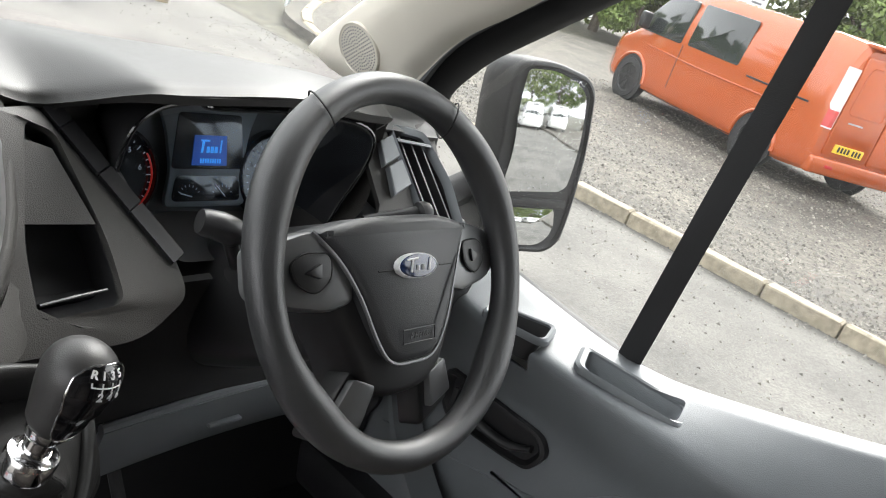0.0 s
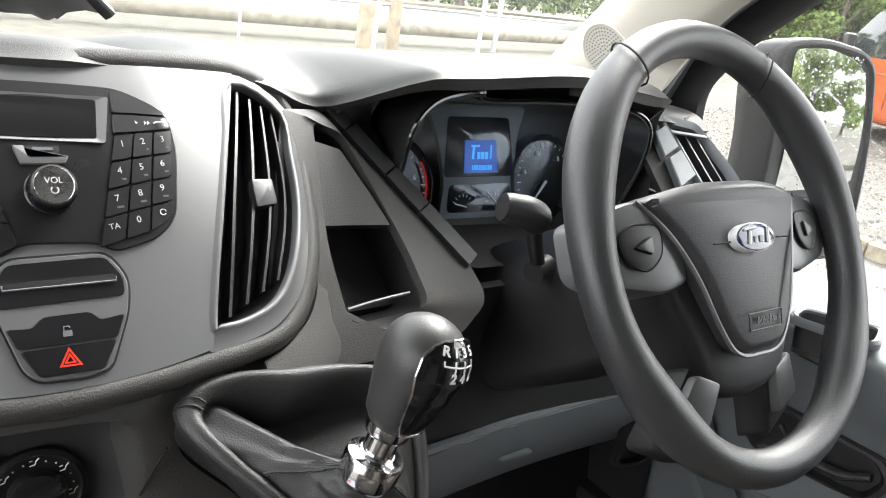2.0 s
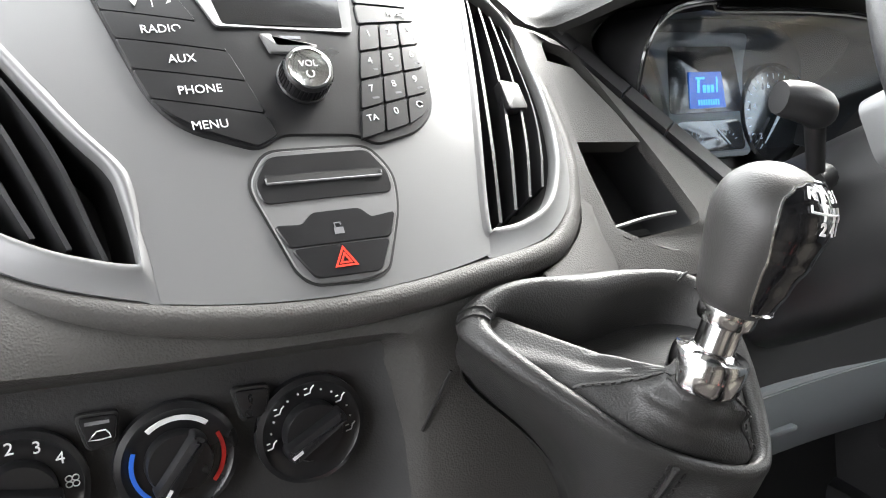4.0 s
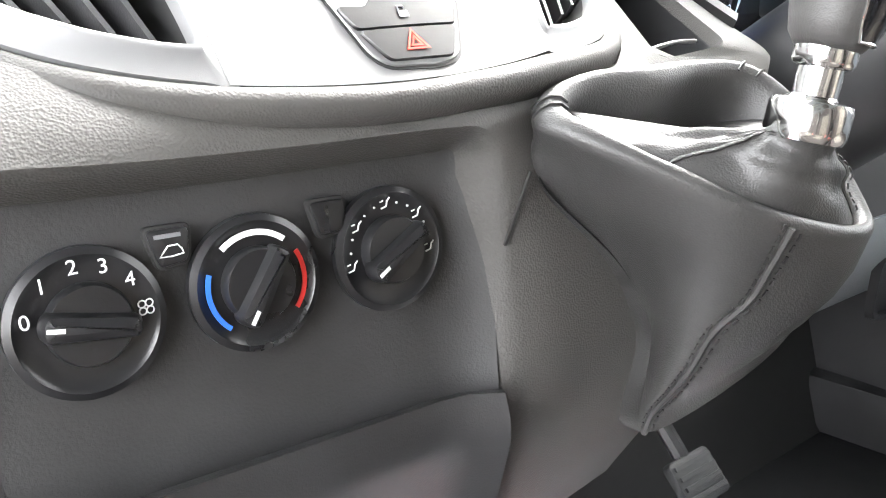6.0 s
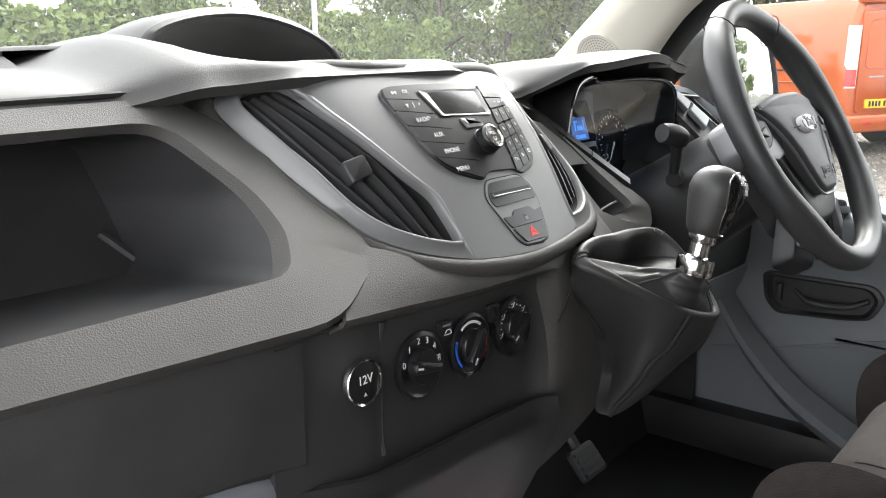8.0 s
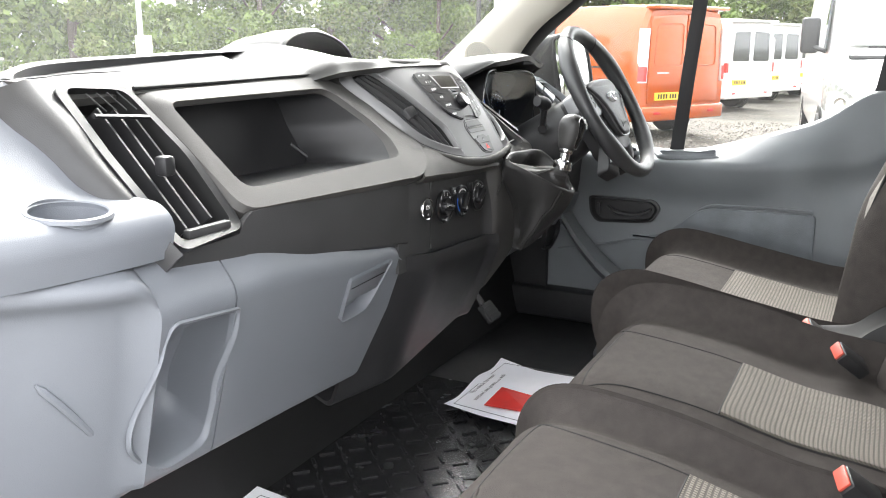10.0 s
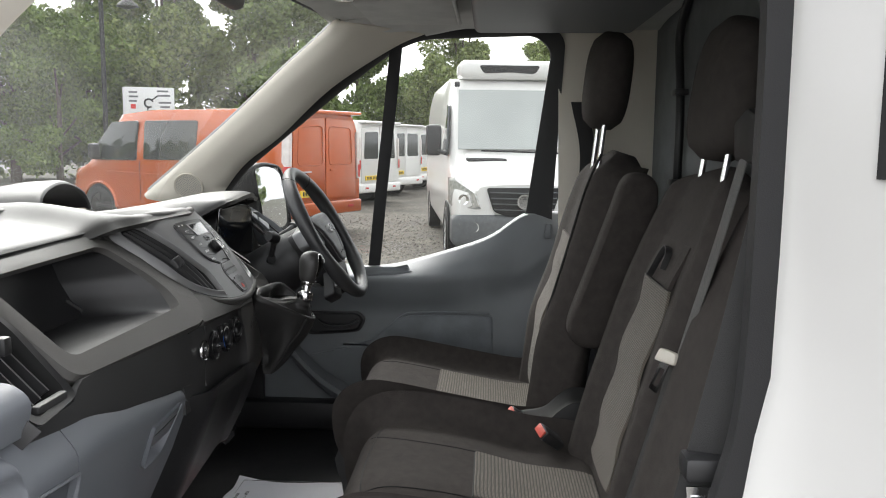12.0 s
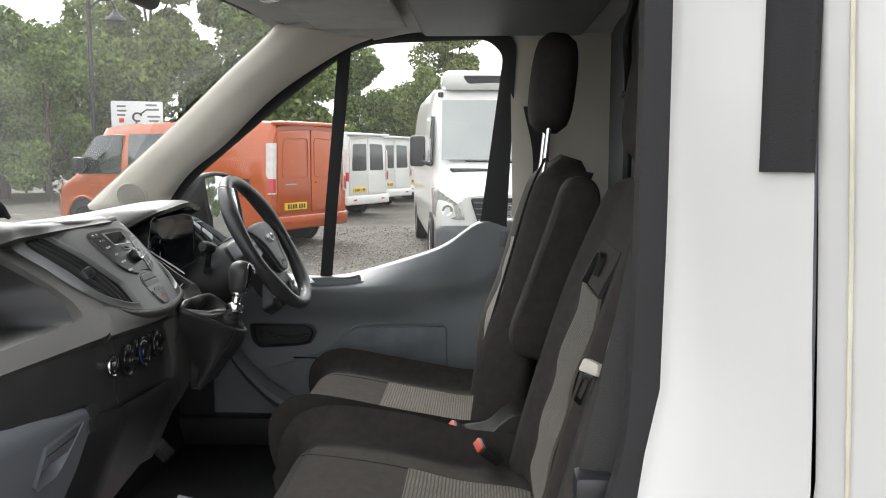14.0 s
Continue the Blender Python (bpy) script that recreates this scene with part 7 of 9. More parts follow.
# ---- door mirror outside ----
dm = thing("door_mirror", "black door mirror with wet glass", "door mirror")
mframe = plane_frame((1.172, 0.612, 1.372), (-0.36, -0.93, 0.075), (1, -0.36, 0))
MP = lambda u, v, h: mframe @ V(u, v, h)
mo = rounded([(-0.060, 0.200), (0.020, 0.214), (0.104, 0.203), (0.130, 0.180), (0.157, 0.063), (0.166, -0.064), (0.164, -0.125), (0.136, -0.152), (0.030, -0.158), (-0.030, -0.140), (-0.040, -0.060), (-0.040, 0.046), (-0.054, 0.120)], [0.035, 0.03, 0.03, 0.03, 0.05, 0.04, 0.03, 0.03, 0.04, 0.04, 0.05, 0.05, 0.05], 4)
mo = [Vector(p[:2]) for p in mo]
MC = Vector((0.055, 0.030))
shrink = lambda w, du=0.0: [MC + (p - MC) * w + Vector((du, 0)) for p in mo]
part("housing", loft([[MP(p.x, p.y, h) for p in line] for line, h in ((shrink(0.45, 0.02), -0.135), (shrink(0.72, 0.0), -0.125), (shrink(0.90, -0.008), -0.095), (shrink(0.98, -0.008), -0.055), (shrink(1.0, -0.002), -0.012), (shrink(1.0), 0.004), (shrink(0.985), 0.011), (shrink(0.955), 0.012), (shrink(0.93), 0.004))], True, True, True), M_RUBBER, dm, "black mirror housing", 60)
mg = rounded([(-0.030, 0.190), (0.030, 0.198), (0.088, 0.186), (0.114, 0.166), (0.137, 0.071), (0.142, -0.038), (-0.006, -0.050), (-0.010, 0.046), (-0.028, 0.117)], [0.012, 0.02, 0.02, 0.02, 0.05, 0.010, 0.012, 0.04, 0.04], 5)
mg = [Vector(p[:2]) for p in mg]
mgc = sum(mg, Vector((0, 0))) / len(mg)
part("main_glass", loft([[MP(q.x, q.y, 0.012 - (q - mgc).length_squared / 2.6) for q in (mgc.lerp(p, w) for p in mg)] for w in (1.0, 0.85, 0.7, 0.55, 0.4, 0.25, 0.1, 0.01)], True, False, True), M_MIRROR, dm, "wet convex mirror glass", 60)
part("divider", prism(MP, rounded([(-0.020, -0.051), (0.146, -0.039), (0.148, -0.056), (-0.022, -0.066)], 0.004), 0.0, 0.013, 0.003), M_RUBBER, dm)
lg = rounded([(-0.018, -0.067), (0.142, -0.057), (0.138, -0.118), (0.110, -0.138), (0.040, -0.142), (-0.010, -0.124)], [0.01, 0.01, 0.02, 0.03, 0.03, 0.02], 4)
lg = [Vector(p[:2]) for p in lg]
lgc = sum(lg, Vector((0, 0))) / len(lg)
part("lower_glass", loft([[MP(q.x, q.y, 0.0105 - (q - lgc).length_squared / 0.9) for q in (lgc.lerp(p, w) for p in lg)] for w in (1.0, 0.75, 0.5, 0.25, 0.02)], True, False, True), M_MIRROR, dm, "small wide-angle glass", 60)
part("arm", tube(smooth_line([(1.04, 0.66, 1.26), (1.11, 0.69, 1.28), (1.19, 0.67, 1.33)], 4), 0.035, 10, flat=0.7), M_RUBBER, dm)
bm = bmesh.new()
random.seed(5)
for k in range(420):
    u, v = random.uniform(-0.028, 0.135), 0.19 - 0.23 * random.random() ** 1.6
    if -0.03 + max(0, 0.117 - v) * 0.25 < u < 0.137 - max(0, v - 0.07) * 0.25:
        r_ = random.uniform(0.0008, 0.0020)
        lathe(mframe @ pose(u, v, 0.0119 - (Vector((u, v)) - mgc).length_squared / 2.6), [(r_, 0), (r_ * 0.7, 0.0007), (0, 0.0010)], 6, bm)
part("raindrops", bm, M_CHROME, dm, "scattered raindrops")
# ---- seats ----
def cushion(name, owner, x0, x1, prof, mat, label="", crown=0.018, round_x=0.05, bolster=(0.03, 0.03), drops=(0.055, 0.055), corner=0.0):
    """A padded seat part: prof is the upper outline (y, z) from front foot over the top to the rear; sides rounded, bolsters raised. Returns a function for places on its top."""
    line = smooth_line([(0, y, z) for y, z in prof], 5)

    def ring_at(x):
        e = 2 * (x - x0) / (x1 - x0) - 1
        edge = max(0.0, abs(e) - (1 - 2 * round_x / (x1 - x0))) / (2 * round_x / (x1 - x0))
        drop = (1 - math.sqrt(max(0, 1 - min(1, edge) ** 2.2))) * drops[0 if e < 0 else 1]
        up_ = bolster[0 if e < 0 else 1] * math.exp(-((abs(e) - 0.76) / 0.15) ** 2) + crown * (1 - e * e)
        ring = []
        for j, p in enumerate(line):
            a, b = line[max(0, j - 1)], line[min(len(line) - 1, j + 1)]
            d = (b - a).normalized()
            nn = V(0, -d.z, d.y)
            w = math.sin(math.pi * j / (len(line) - 1)) ** 0.7
            q = p + nn * (up_ * w) - nn * drop
            c_ = min(1, max(0, (x0 + corner - x) / max(corner, 1e-6)))
            pull = 0.8 * corner * (1 - math.sqrt(1 - c_ * c_)) * min(1, max(0, (q.y + 0.10) / 0.14))
            ring.append(V(x, q.y - pull, q.z))
        return ring

    n, bm = 34, bmesh.new()
    loft([ring_at(lerp(x0, x1, lerp(k / n, 0.5 - 0.5 * math.cos(math.pi * k / n), 0.85))) for k in range(n + 1)], True, True, True, bm)
    part(name, bm, mat, owner, label, 60)

    def top(x, y, lift=0.0):
        ring = ring_at(x)
        for a, b in zip(ring, ring[1:]):
            if b.y <= y <= a.y and b.z > 0.93:
                return V(x, y, lerp(a.z, b.z, (a.y - y) / max(1e-6, a.y - b.y)) + lift)
        return V(x, y, ring[len(ring) // 2].z + lift)
    return top


def insert_on(owner, top, x0, x1, y0, y1, name, label):
    part(name, thick(sheet(14, 14, lambda s, t: top(lerp(x0, x1, s), lerp(y0, y1, t), 0.0045)), 0.006), M_WOVEN, owner, label, 60)


def seam_on(owner, top, pts, r=0.0016):
    part("seam", tube([top(p.x, p.y, -0.0002) for p in smooth_line([(x, y, 0) for x, y in pts], 7)], r, 6), M_CAVITY, owner)


def groove(owner, pts, r=0.0035):
    part("seam", tube(smooth_line(pts, 5), r, 6), M_CAVITY, owner)


# driver's seat
dseat = thing("single_seat", "dark grey cloth driver's seat with an armrest", "seat")
top = cushion("cushion", dseat, 0.255, 0.735, [(0.10, 0.86), (0.138, 0.90), (0.152, 0.965), (0.142, 1.005), (0.10, 1.026), (0.03, 1.020), (-0.10, 0.996), (-0.25, 0.970), (-0.36, 0.955), (-0.38, 0.88)], M_CLOTH, "dark ribbed cloth cushion", 0.002, 0.055, (0.016, 0.016), (0.045, 0.045))
insert_on(dseat, top, 0.375, 0.600, -0.06, -0.33, "cushion_insert", "paler woven insert")
for dx in (0.372, 0.603):
    seam_on(dseat, top, [(dx, -0.34), (dx, -0.06), (dx, 0.06), (dx, 0.11)])
cushion("base", dseat, 0.27, 0.72, [(0.10, FLOOR), (0.12, 0.80), (0.11, 0.88), (-0.2, 0.90), (-0.38, 0.89), (-0.40, FLOOR)], M_BLACK, "black plastic seat base", 0.0, 0.03, (0.0, 0.0))
part("side_cover", thick(sheet(12, 4, lambda s, t: V(0.246, lerp(0.14, -0.42, s), lerp(lerp(0.985, 0.93, s), 0.84, t) + 0.075 * max(0, s - 0.72) * (1 - t) * 6)), 0.008), M_BLACK, dseat, "black side cover")


tray_top = [(-0.17, 0.955), (-0.215, 0.995), (-0.28, 1.004), (-0.335, 1.015), (-0.37, 1.045), (-0.40, 1.064), (-0.44, 1.066)]
tray_line = smooth_line([(0, y, z) for y, z in tray_top], 4)
part("side_tray", loft([[V(0.165, p.y, 0.84), V(0.168, p.y, p.z - 0.05), V(0.180, p.y, p.z - 0.018), V(0.215, p.y, p.z - 0.020), V(0.236, p.y, p.z - 0.002), V(0.246, p.y, p.z), V(0.252, p.y, p.z - 0.008), V(0.252, p.y, 0.84)] for p in tray_line], True, True, True), M_CAVITY, dseat, "black plastic tray beside the driver's seat", 50)


def backrest(owner, x0, x1, front, depth, mat, label, bol_l=0.030, bol_r=0.030, insert=None):
    line = smooth_line([(0, y, z) for y, z in front], 5)
    rings = []
    for k in range(19):
        e = 2 * k / 18 - 1
        x = lerp(x0, x1, k / 18)
        ring_f, ring_b = [], []
        for j, p in enumerate(line):
            tt = j / (len(line) - 1)
            pinch = 1 - 0.24 * max(0, tt - 0.60) / 0.40 - 0.16 * max(0, tt - 0.9) / 0.1
            xx = (x0 + x1) / 2 + (x - (x0 + x1) / 2) * pinch
            wrap = 0.070 * max(0, abs(e) - 0.80) / 0.20
            bol = (bol_l if e < 0 else bol_r) * math.exp(-((abs(e) - 0.74) / 0.17) ** 2) * (1 - 0.5 * tt)
            rnd = 0.055 * (max(0, tt - 0.82) / 0.18) ** 2
            ring_f.append(V(xx, p.y + bol - wrap ** 1.0 * (wrap / 0.07) - rnd * 0.6, p.z - 0.045 * abs(e) ** 3 * tt ** 3))
            ring_b.append(V(xx, p.y - depth + wrap * 0.4 + rnd * 0.6, p.z - 0.015 - 0.045 * abs(e) ** 3 * tt ** 3))
        rings.append(ring_f + ring_b[::-1])
    part("backrest", loft(rings, True, True, True), mat, owner, label, 60)
    if insert:
        z0, z1 = insert
        at = lambda z: piece(z, [(zz, yy) for yy, zz in front])
        mid_ = (x0 + x1) / 2
        part("back_insert", thick(sheet(10, 14, lambda s, t: V(mid_ + (2 * s - 1) * 0.118, at(lerp(z0, z1, t)) + 0.005 - 0.004 * (2 * s - 1) ** 4, lerp(z0, z1, t))), 0.006), M_WOVEN, owner, "paler woven back insert")
        part("flap", thick(sheet(8, 6, lambda s, t: V(mid_ + (2 * s - 1) * 0.112, at(lerp(z1 + 0.005, z1 + 0.085, t)) + 0.008, lerp(z1 + 0.005, z1 + 0.085, t))), 0.008), M_CLOTH, owner, "dark cloth flap")
        part("strap", tube(smooth_line([(mid_ - 0.03, at(z1 + 0.03) + 0.012, z1 + 0.03), (mid_ - 0.02, at(z1 + 0.06) + 0.016, z1 + 0.065), (mid_ + 0.02, at(z1 + 0.06) + 0.016, z1 + 0.067), (mid_ + 0.025, at(z1) + 0.016, z1 + 0.01)], 4), 0.008, 6, flat=0.3), M_BELT, owner, "pull strap")


backrest(dseat, 0.262, 0.738, [(-0.318, 0.95), (-0.330, 1.06), (-0.345, 1.18), (-0.392, 1.32), (-0.430, 1.47), (-0.462, 1.58), (-0.490, 1.645)], 0.115, M_CLOTH, "dark cloth backrest with side bolsters")
part("back_insert", thick(sheet(10, 14, lambda s, t: V(lerp(0.40, 0.60, s), piece(lerp(1.0, 1.42, t), [(1.0, -0.318), (1.18, -0.336), (1.32, -0.383), (1.42, -0.408)]), lerp(1.0, 1.42, t))), 0.006), M_WOVEN, dseat, "paler woven back insert")
groove(dseat, [(0.315, -0.315, 1.02), (0.315, -0.330, 1.18), (0.325, -0.385, 1.38), (0.35, -0.435, 1.55), (0.38, -0.475, 1.635)])
arm = [V(0.228, y, z) for y, z in ((-0.387, 1.235), (-0.397, 1.190), (-0.430, 1.172), (-0.476, 1.184), (-0.525, 1.30), (-0.572, 1.43), (-0.590, 1.54), (-0.575, 1.585), (-0.535, 1.595), (-0.505, 1.575), (-0.478, 1.50), (-0.422, 1.34))]
arm = smooth_line(arm, 4, True)
ca = sum(arm, V(0, 0, 0)) / len(arm)
part("armrest", loft([[ca + (p - ca) * 0.80 + V(-0.036, 0, 0) for p in arm], [ca + (p - ca) * 0.93 + V(-0.030, 0, 0) for p in arm], [ca + (p - ca) * 0.99 + V(-0.016, 0, 0) for p in arm], [p for p in arm], [p + V(0.03, 0, 0) for p in arm]], True, True, True), M_CLOTH, dseat, "folded-up padded armrest")


def head_restraint(owner, c, w, h, d, tilt, posts, mat=M_CLOTH):
    f = Matrix.Translation(c) @ pose(0, 0, 0, tilt)
    rings = []
    for k in range(13):
        t = k / 12
        z = lerp(-h / 2, h / 2, t)
        r = (1 - abs(2 * t - 1) ** 3.2) ** 0.5
        wr = 0.80 + 0.20 * r - 0.22 * max(0, t - 0.55)
        rings.append([f @ V(w / 2 * wr * max(0.35, r ** 0.5) * math.copysign(abs(math.cos(a)) ** 0.75, math.cos(a)), d / 2 * (0.45 + 0.55 * r) * math.copysign(abs(math.sin(a)) ** 0.8, math.sin(a)), z) for a in (2 * math.pi * j / 24 for j in range(24))])
    part("head_restraint", loft(rings, True, True, True), mat, owner, "dark padded head restraint", 60)
    for dx in (-posts, posts):
        part("post", tube([f @ V(dx, 0, -h / 2 + 0.02), f @ V(dx, 0.0, -h / 2 - 0.11)], 0.0065, 10), M_CHROME, owner, "chrome head restraint post")


head_restraint(dseat, V(0.50, -0.500, 1.825), 0.27, 0.25, 0.115, 6, 0.062)

# passenger bench
bench = thing("passenger_bench", "dark grey cloth double passenger seat", "bench seat")
for x0, x1, i0, i1, drops, bols, corner in ((-0.368, 0.150, -0.255, -0.030, (0.026, 0.055), (0.018, 0.012), 0.0), (-0.782, -0.366, -0.705, -0.480, (0.060, 0.026), (0.004, 0.018), 0.11)):
    top = cushion("cushion", bench, x0, x1, [(0.050, 0.74), (0.082, 0.83), (0.094, 0.92), (0.088, 0.975), (0.058, 1.012), (0.0, 1.022), (-0.10, 1.012), (-0.17, 0.999), (-0.28, 0.972), (-0.43, 0.947), (-0.46, 0.86)], M_CLOTH, "ribbed cloth cushion", 0.004, 0.060, bols, drops, corner)
    insert_on(bench, top, i0, i1, -0.172, -0.425, "cushion_insert", "paler woven cushion insert")
    for dx, out in ((i0 - 0.004, -0.012), (i1 + 0.004, 0.012)):
        seam_on(bench, top, [(dx, -0.43), (dx, -0.17), (dx + out * 0.3, -0.02), (dx + out * 1.6, 0.035), (dx + out * 3.0, 0.062)])
    seam_on(bench, top, [(lerp(i0, i1, k / 6), -0.1700) for k in range(7)], 0.0018)
    seam_on(bench, top, [(lerp(i0, i1, k / 6), -0.4270) for k in range(7)], 0.0018)
    seam_on(bench, top, [(lerp(x0 + 0.06, x1 - 0.06, k / 8), 0.052 - 0.012 * (2 * k / 8 - 1) ** 2) for k in range(9)], 0.0014)
    x0, x1 = (-0.325, 0.170) if x1 > 0 else (-0.820, -0.330)
    far = x1 > 0
    backrest(bench, x0, x1, [(-0.425, 0.93), (-0.452, 1.06), (-0.488, 1.20), (-0.535, 1.36), (-0.585, 1.50), (-0.615, 1.585), (-0.640, 1.62)], 0.085, M_CLOTH, "dark cloth backrest", 0.012, 0.050 if far else 0.010, (0.985, 1.385) if far else None)
piping = [top(x, y, 0.001) for x, y in ((-0.668, 0.045), (-0.700, 0.035), (-0.725, 0.005), (-0.742, -0.05), (-0.748, -0.12), (-0.750, -0.20), (-0.750, -0.30), (-0.750, -0.40))]
part("piping", tube(smooth_line(piping, 5), 0.0022, 6), M_CLOTH, bench, "raised side piping")
part("seat_box", box(-0.75, 0.13, -0.44, 0.00, FLOOR, 0.87, 0.015), M_BLACK, bench, "black seat box")
head_restraint(bench, V(-0.090, -0.655, 1.768), 0.32, 0.275, 0.11, 8, 0.085)
part("belt_guide", prism(lambda u, v, h: V(u, -0.640 + h, v), rounded([(-0.480, 1.635), (-0.375, 1.635), (-0.362, 1.700), (-0.43, 1.722), (-0.480, 1.710)], 0.012), 0.0, 0.05, 0.008), M_CAVITY, bench, "black belt guide")


def buckle(c, d, name_label):
    b = thing("seat_belt_buckle", name_label, "belt buckle", "seat belt buckles")
    f = plane_frame(Vector(c), Vector(d), (1, 0, 0))
    part("body", box(-0.022, 0.022, -0.012, 0.012, -0.060, 0.0, 0.005, 2, None, f), M_BLACK, b)
    part("button", box(-0.018, 0.018, -0.0095, 0.0095, 0.0, 0.005, 0.002, 2, None, f), M_REDPLASTIC, b, "red release button")


buckle((0.190, -0.256, 1.014), (-0.40, 0.70, 0.60), "black belt buckle with a red button by the driver's seat")
buckle((0.062, -0.318, 1.016), (-0.40, 0.70, 0.60), "black belt buckle with a red button beside the bench")
buckle((-0.410, -0.350, 1.004), (-0.35, 0.72, 0.60), "black belt buckle with a red button between the cushions")
mbelt = thing("seat_belt", "grey webbing belt across the bench back", "seat belt")
bl = smooth_line([(-0.425, -0.605, 1.690), (-0.405, -0.570, 1.52), (-0.375, -0.530, 1.34), (-0.378, -0.515, 1.285)], 6)
part("webbing", thick(loft([[p + V(-0.022, 0, 0), p + V(0.0, 0.003, 0), p + V(0.022, 0, 0)] for p in bl], closed=False), 0.002), M_BELTGREY, mbelt)
bl = smooth_line([(-0.378, -0.512, 1.285), (-0.378, -0.476, 1.15), (-0.378, -0.440, 1.02), (-0.378, -0.420, 0.95)], 6)
part("lap_webbing", thick(loft([[p + V(-0.022, 0, 0), p + V(0.022, 0.006, 0)] for p in bl], closed=False), 0.002), M_BELT, mbelt)
tg = plane_frame((-0.368, -0.500, 1.300), (-0.45, 0.85, 0.25), (0.9, 0.45, 0.1)) @ pose(0, 0, 0, 0, 0, 180)
part("tongue_grip", prism(lambda u, v, h: tg @ V(u, v, h), rounded([(-0.026, -0.010), (0.026, -0.004), (0.022, 0.016), (-0.020, 0.014)], 0.006), -0.004, 0.008, 0.003), M_CREAM, mbelt, "pale plastic tongue grip")
ot, it = rounded([(-0.013, -0.008), (0.010, -0.008), (0.002, -0.062), (-0.020, -0.060)], 0.004, 3), rounded([(-0.009, -0.018), (0.005, -0.018), (-0.001, -0.052), (-0.014, -0.051)], 0.003, 3)
part("tongue", loft([[tg @ V(p.x, p.y, 0) for p in ot], [tg @ V(p.x, p.y, 0.003) for p in ot], [tg @ V(p.x, p.y, 0.003) for p in it], [tg @ V(p.x, p.y, 0) for p in it]]), M_CHROME, mbelt, "steel belt tongue")
lbelt = thing("seat_belt", "black outer bench belt with a steel tongue and orange tag", "seat belt", at=SIDE)
bl = smooth_line([(-0.835, -0.575, 1.75), (-0.828, -0.52, 1.45), (-0.815, -0.470, 1.20), (-0.815, -0.440, 1.05), (-0.825, -0.43, 0.86), (-0.83, -0.43, 0.76)], 6)
part("webbing", thick(loft([[p + V(-0.006, -0.024, 0), p + V(0.006, 0.024, 0)] for p in bl], closed=False), 0.002), M_BELT, lbelt)
part("grip", box(-0.842, -0.800, -0.515, -0.460, 1.275, 1.305, 0.008), M_BLACK, lbelt)
part("tongue", loft([[V(-0.838, -0.477 + a, 1.27 + b) for a, b in ((-0.014, 0), (0.014, 0), (0.010, -0.055), (-0.010, -0.055))], [V(-0.835, -0.477 + a, 1.27 + b) for a, b in ((-0.014, 0), (0.014, 0), (0.010, -0.055), (-0.010, -0.055))], [V(-0.835, -0.477 + a, 1.27 + b) for a, b in ((-0.008, -0.012), (0.008, -0.012), (0.005, -0.047), (-0.005, -0.047))], [V(-0.838, -0.477 + a, 1.27 + b) for a, b in ((-0.008, -0.012), (0.008, -0.012), (0.005, -0.047), (-0.005, -0.047))]]), M_CHROME, lbelt, "steel belt tongue")
part("tag", box(-0.846, -0.812, -0.452, -0.412, 0.93, 1.005, 0.004), M_ORANGETAG, lbelt, "orange fabric tag")

# ---- floor things ----
mat = thing("floor_mat", "black rubber mat with raised tread bars", "floor mat")
part("sheet", box(-0.80, 0.30, 0.10, 0.64, FLOOR + 0.001, FLOOR + 0.006, 0.002), M_MAT, mat)
tread = box(-0.017, 0.017, -0.0035, 0.0035, 0, 0.0022, 0.0016, 1)
tme = bpy.data.meshes.new("tread_bar")
tread.to_mesh(tme)
tread.free()
tme.materials.append(M_MAT)
bars = bmesh.new()
for i in range(24):
    for j in range(12):
        x, y = -0.77 + i * 0.045, 0.125 + j * 0.045
        if 0.0 <= x + 0.46 <= 0.74:
            ob = new("tread_bar", tme)
            ob.parent = mat
            ob.matrix_basis = pose(x, y, FLOOR + 0.006, 0, 0, 45 if (i + j) % 2 else -45)
        else:
            box(-0.017, 0.017, -0.0035, 0.0035, 0, 0.0022, 0.0016, 1, bars, pose(x, y, FLOOR + 0.006, 0, 0, 45 if (i + j) % 2 else -45))
tagged(part("tread_field", bars, M_MAT, mat), kind="stuff")


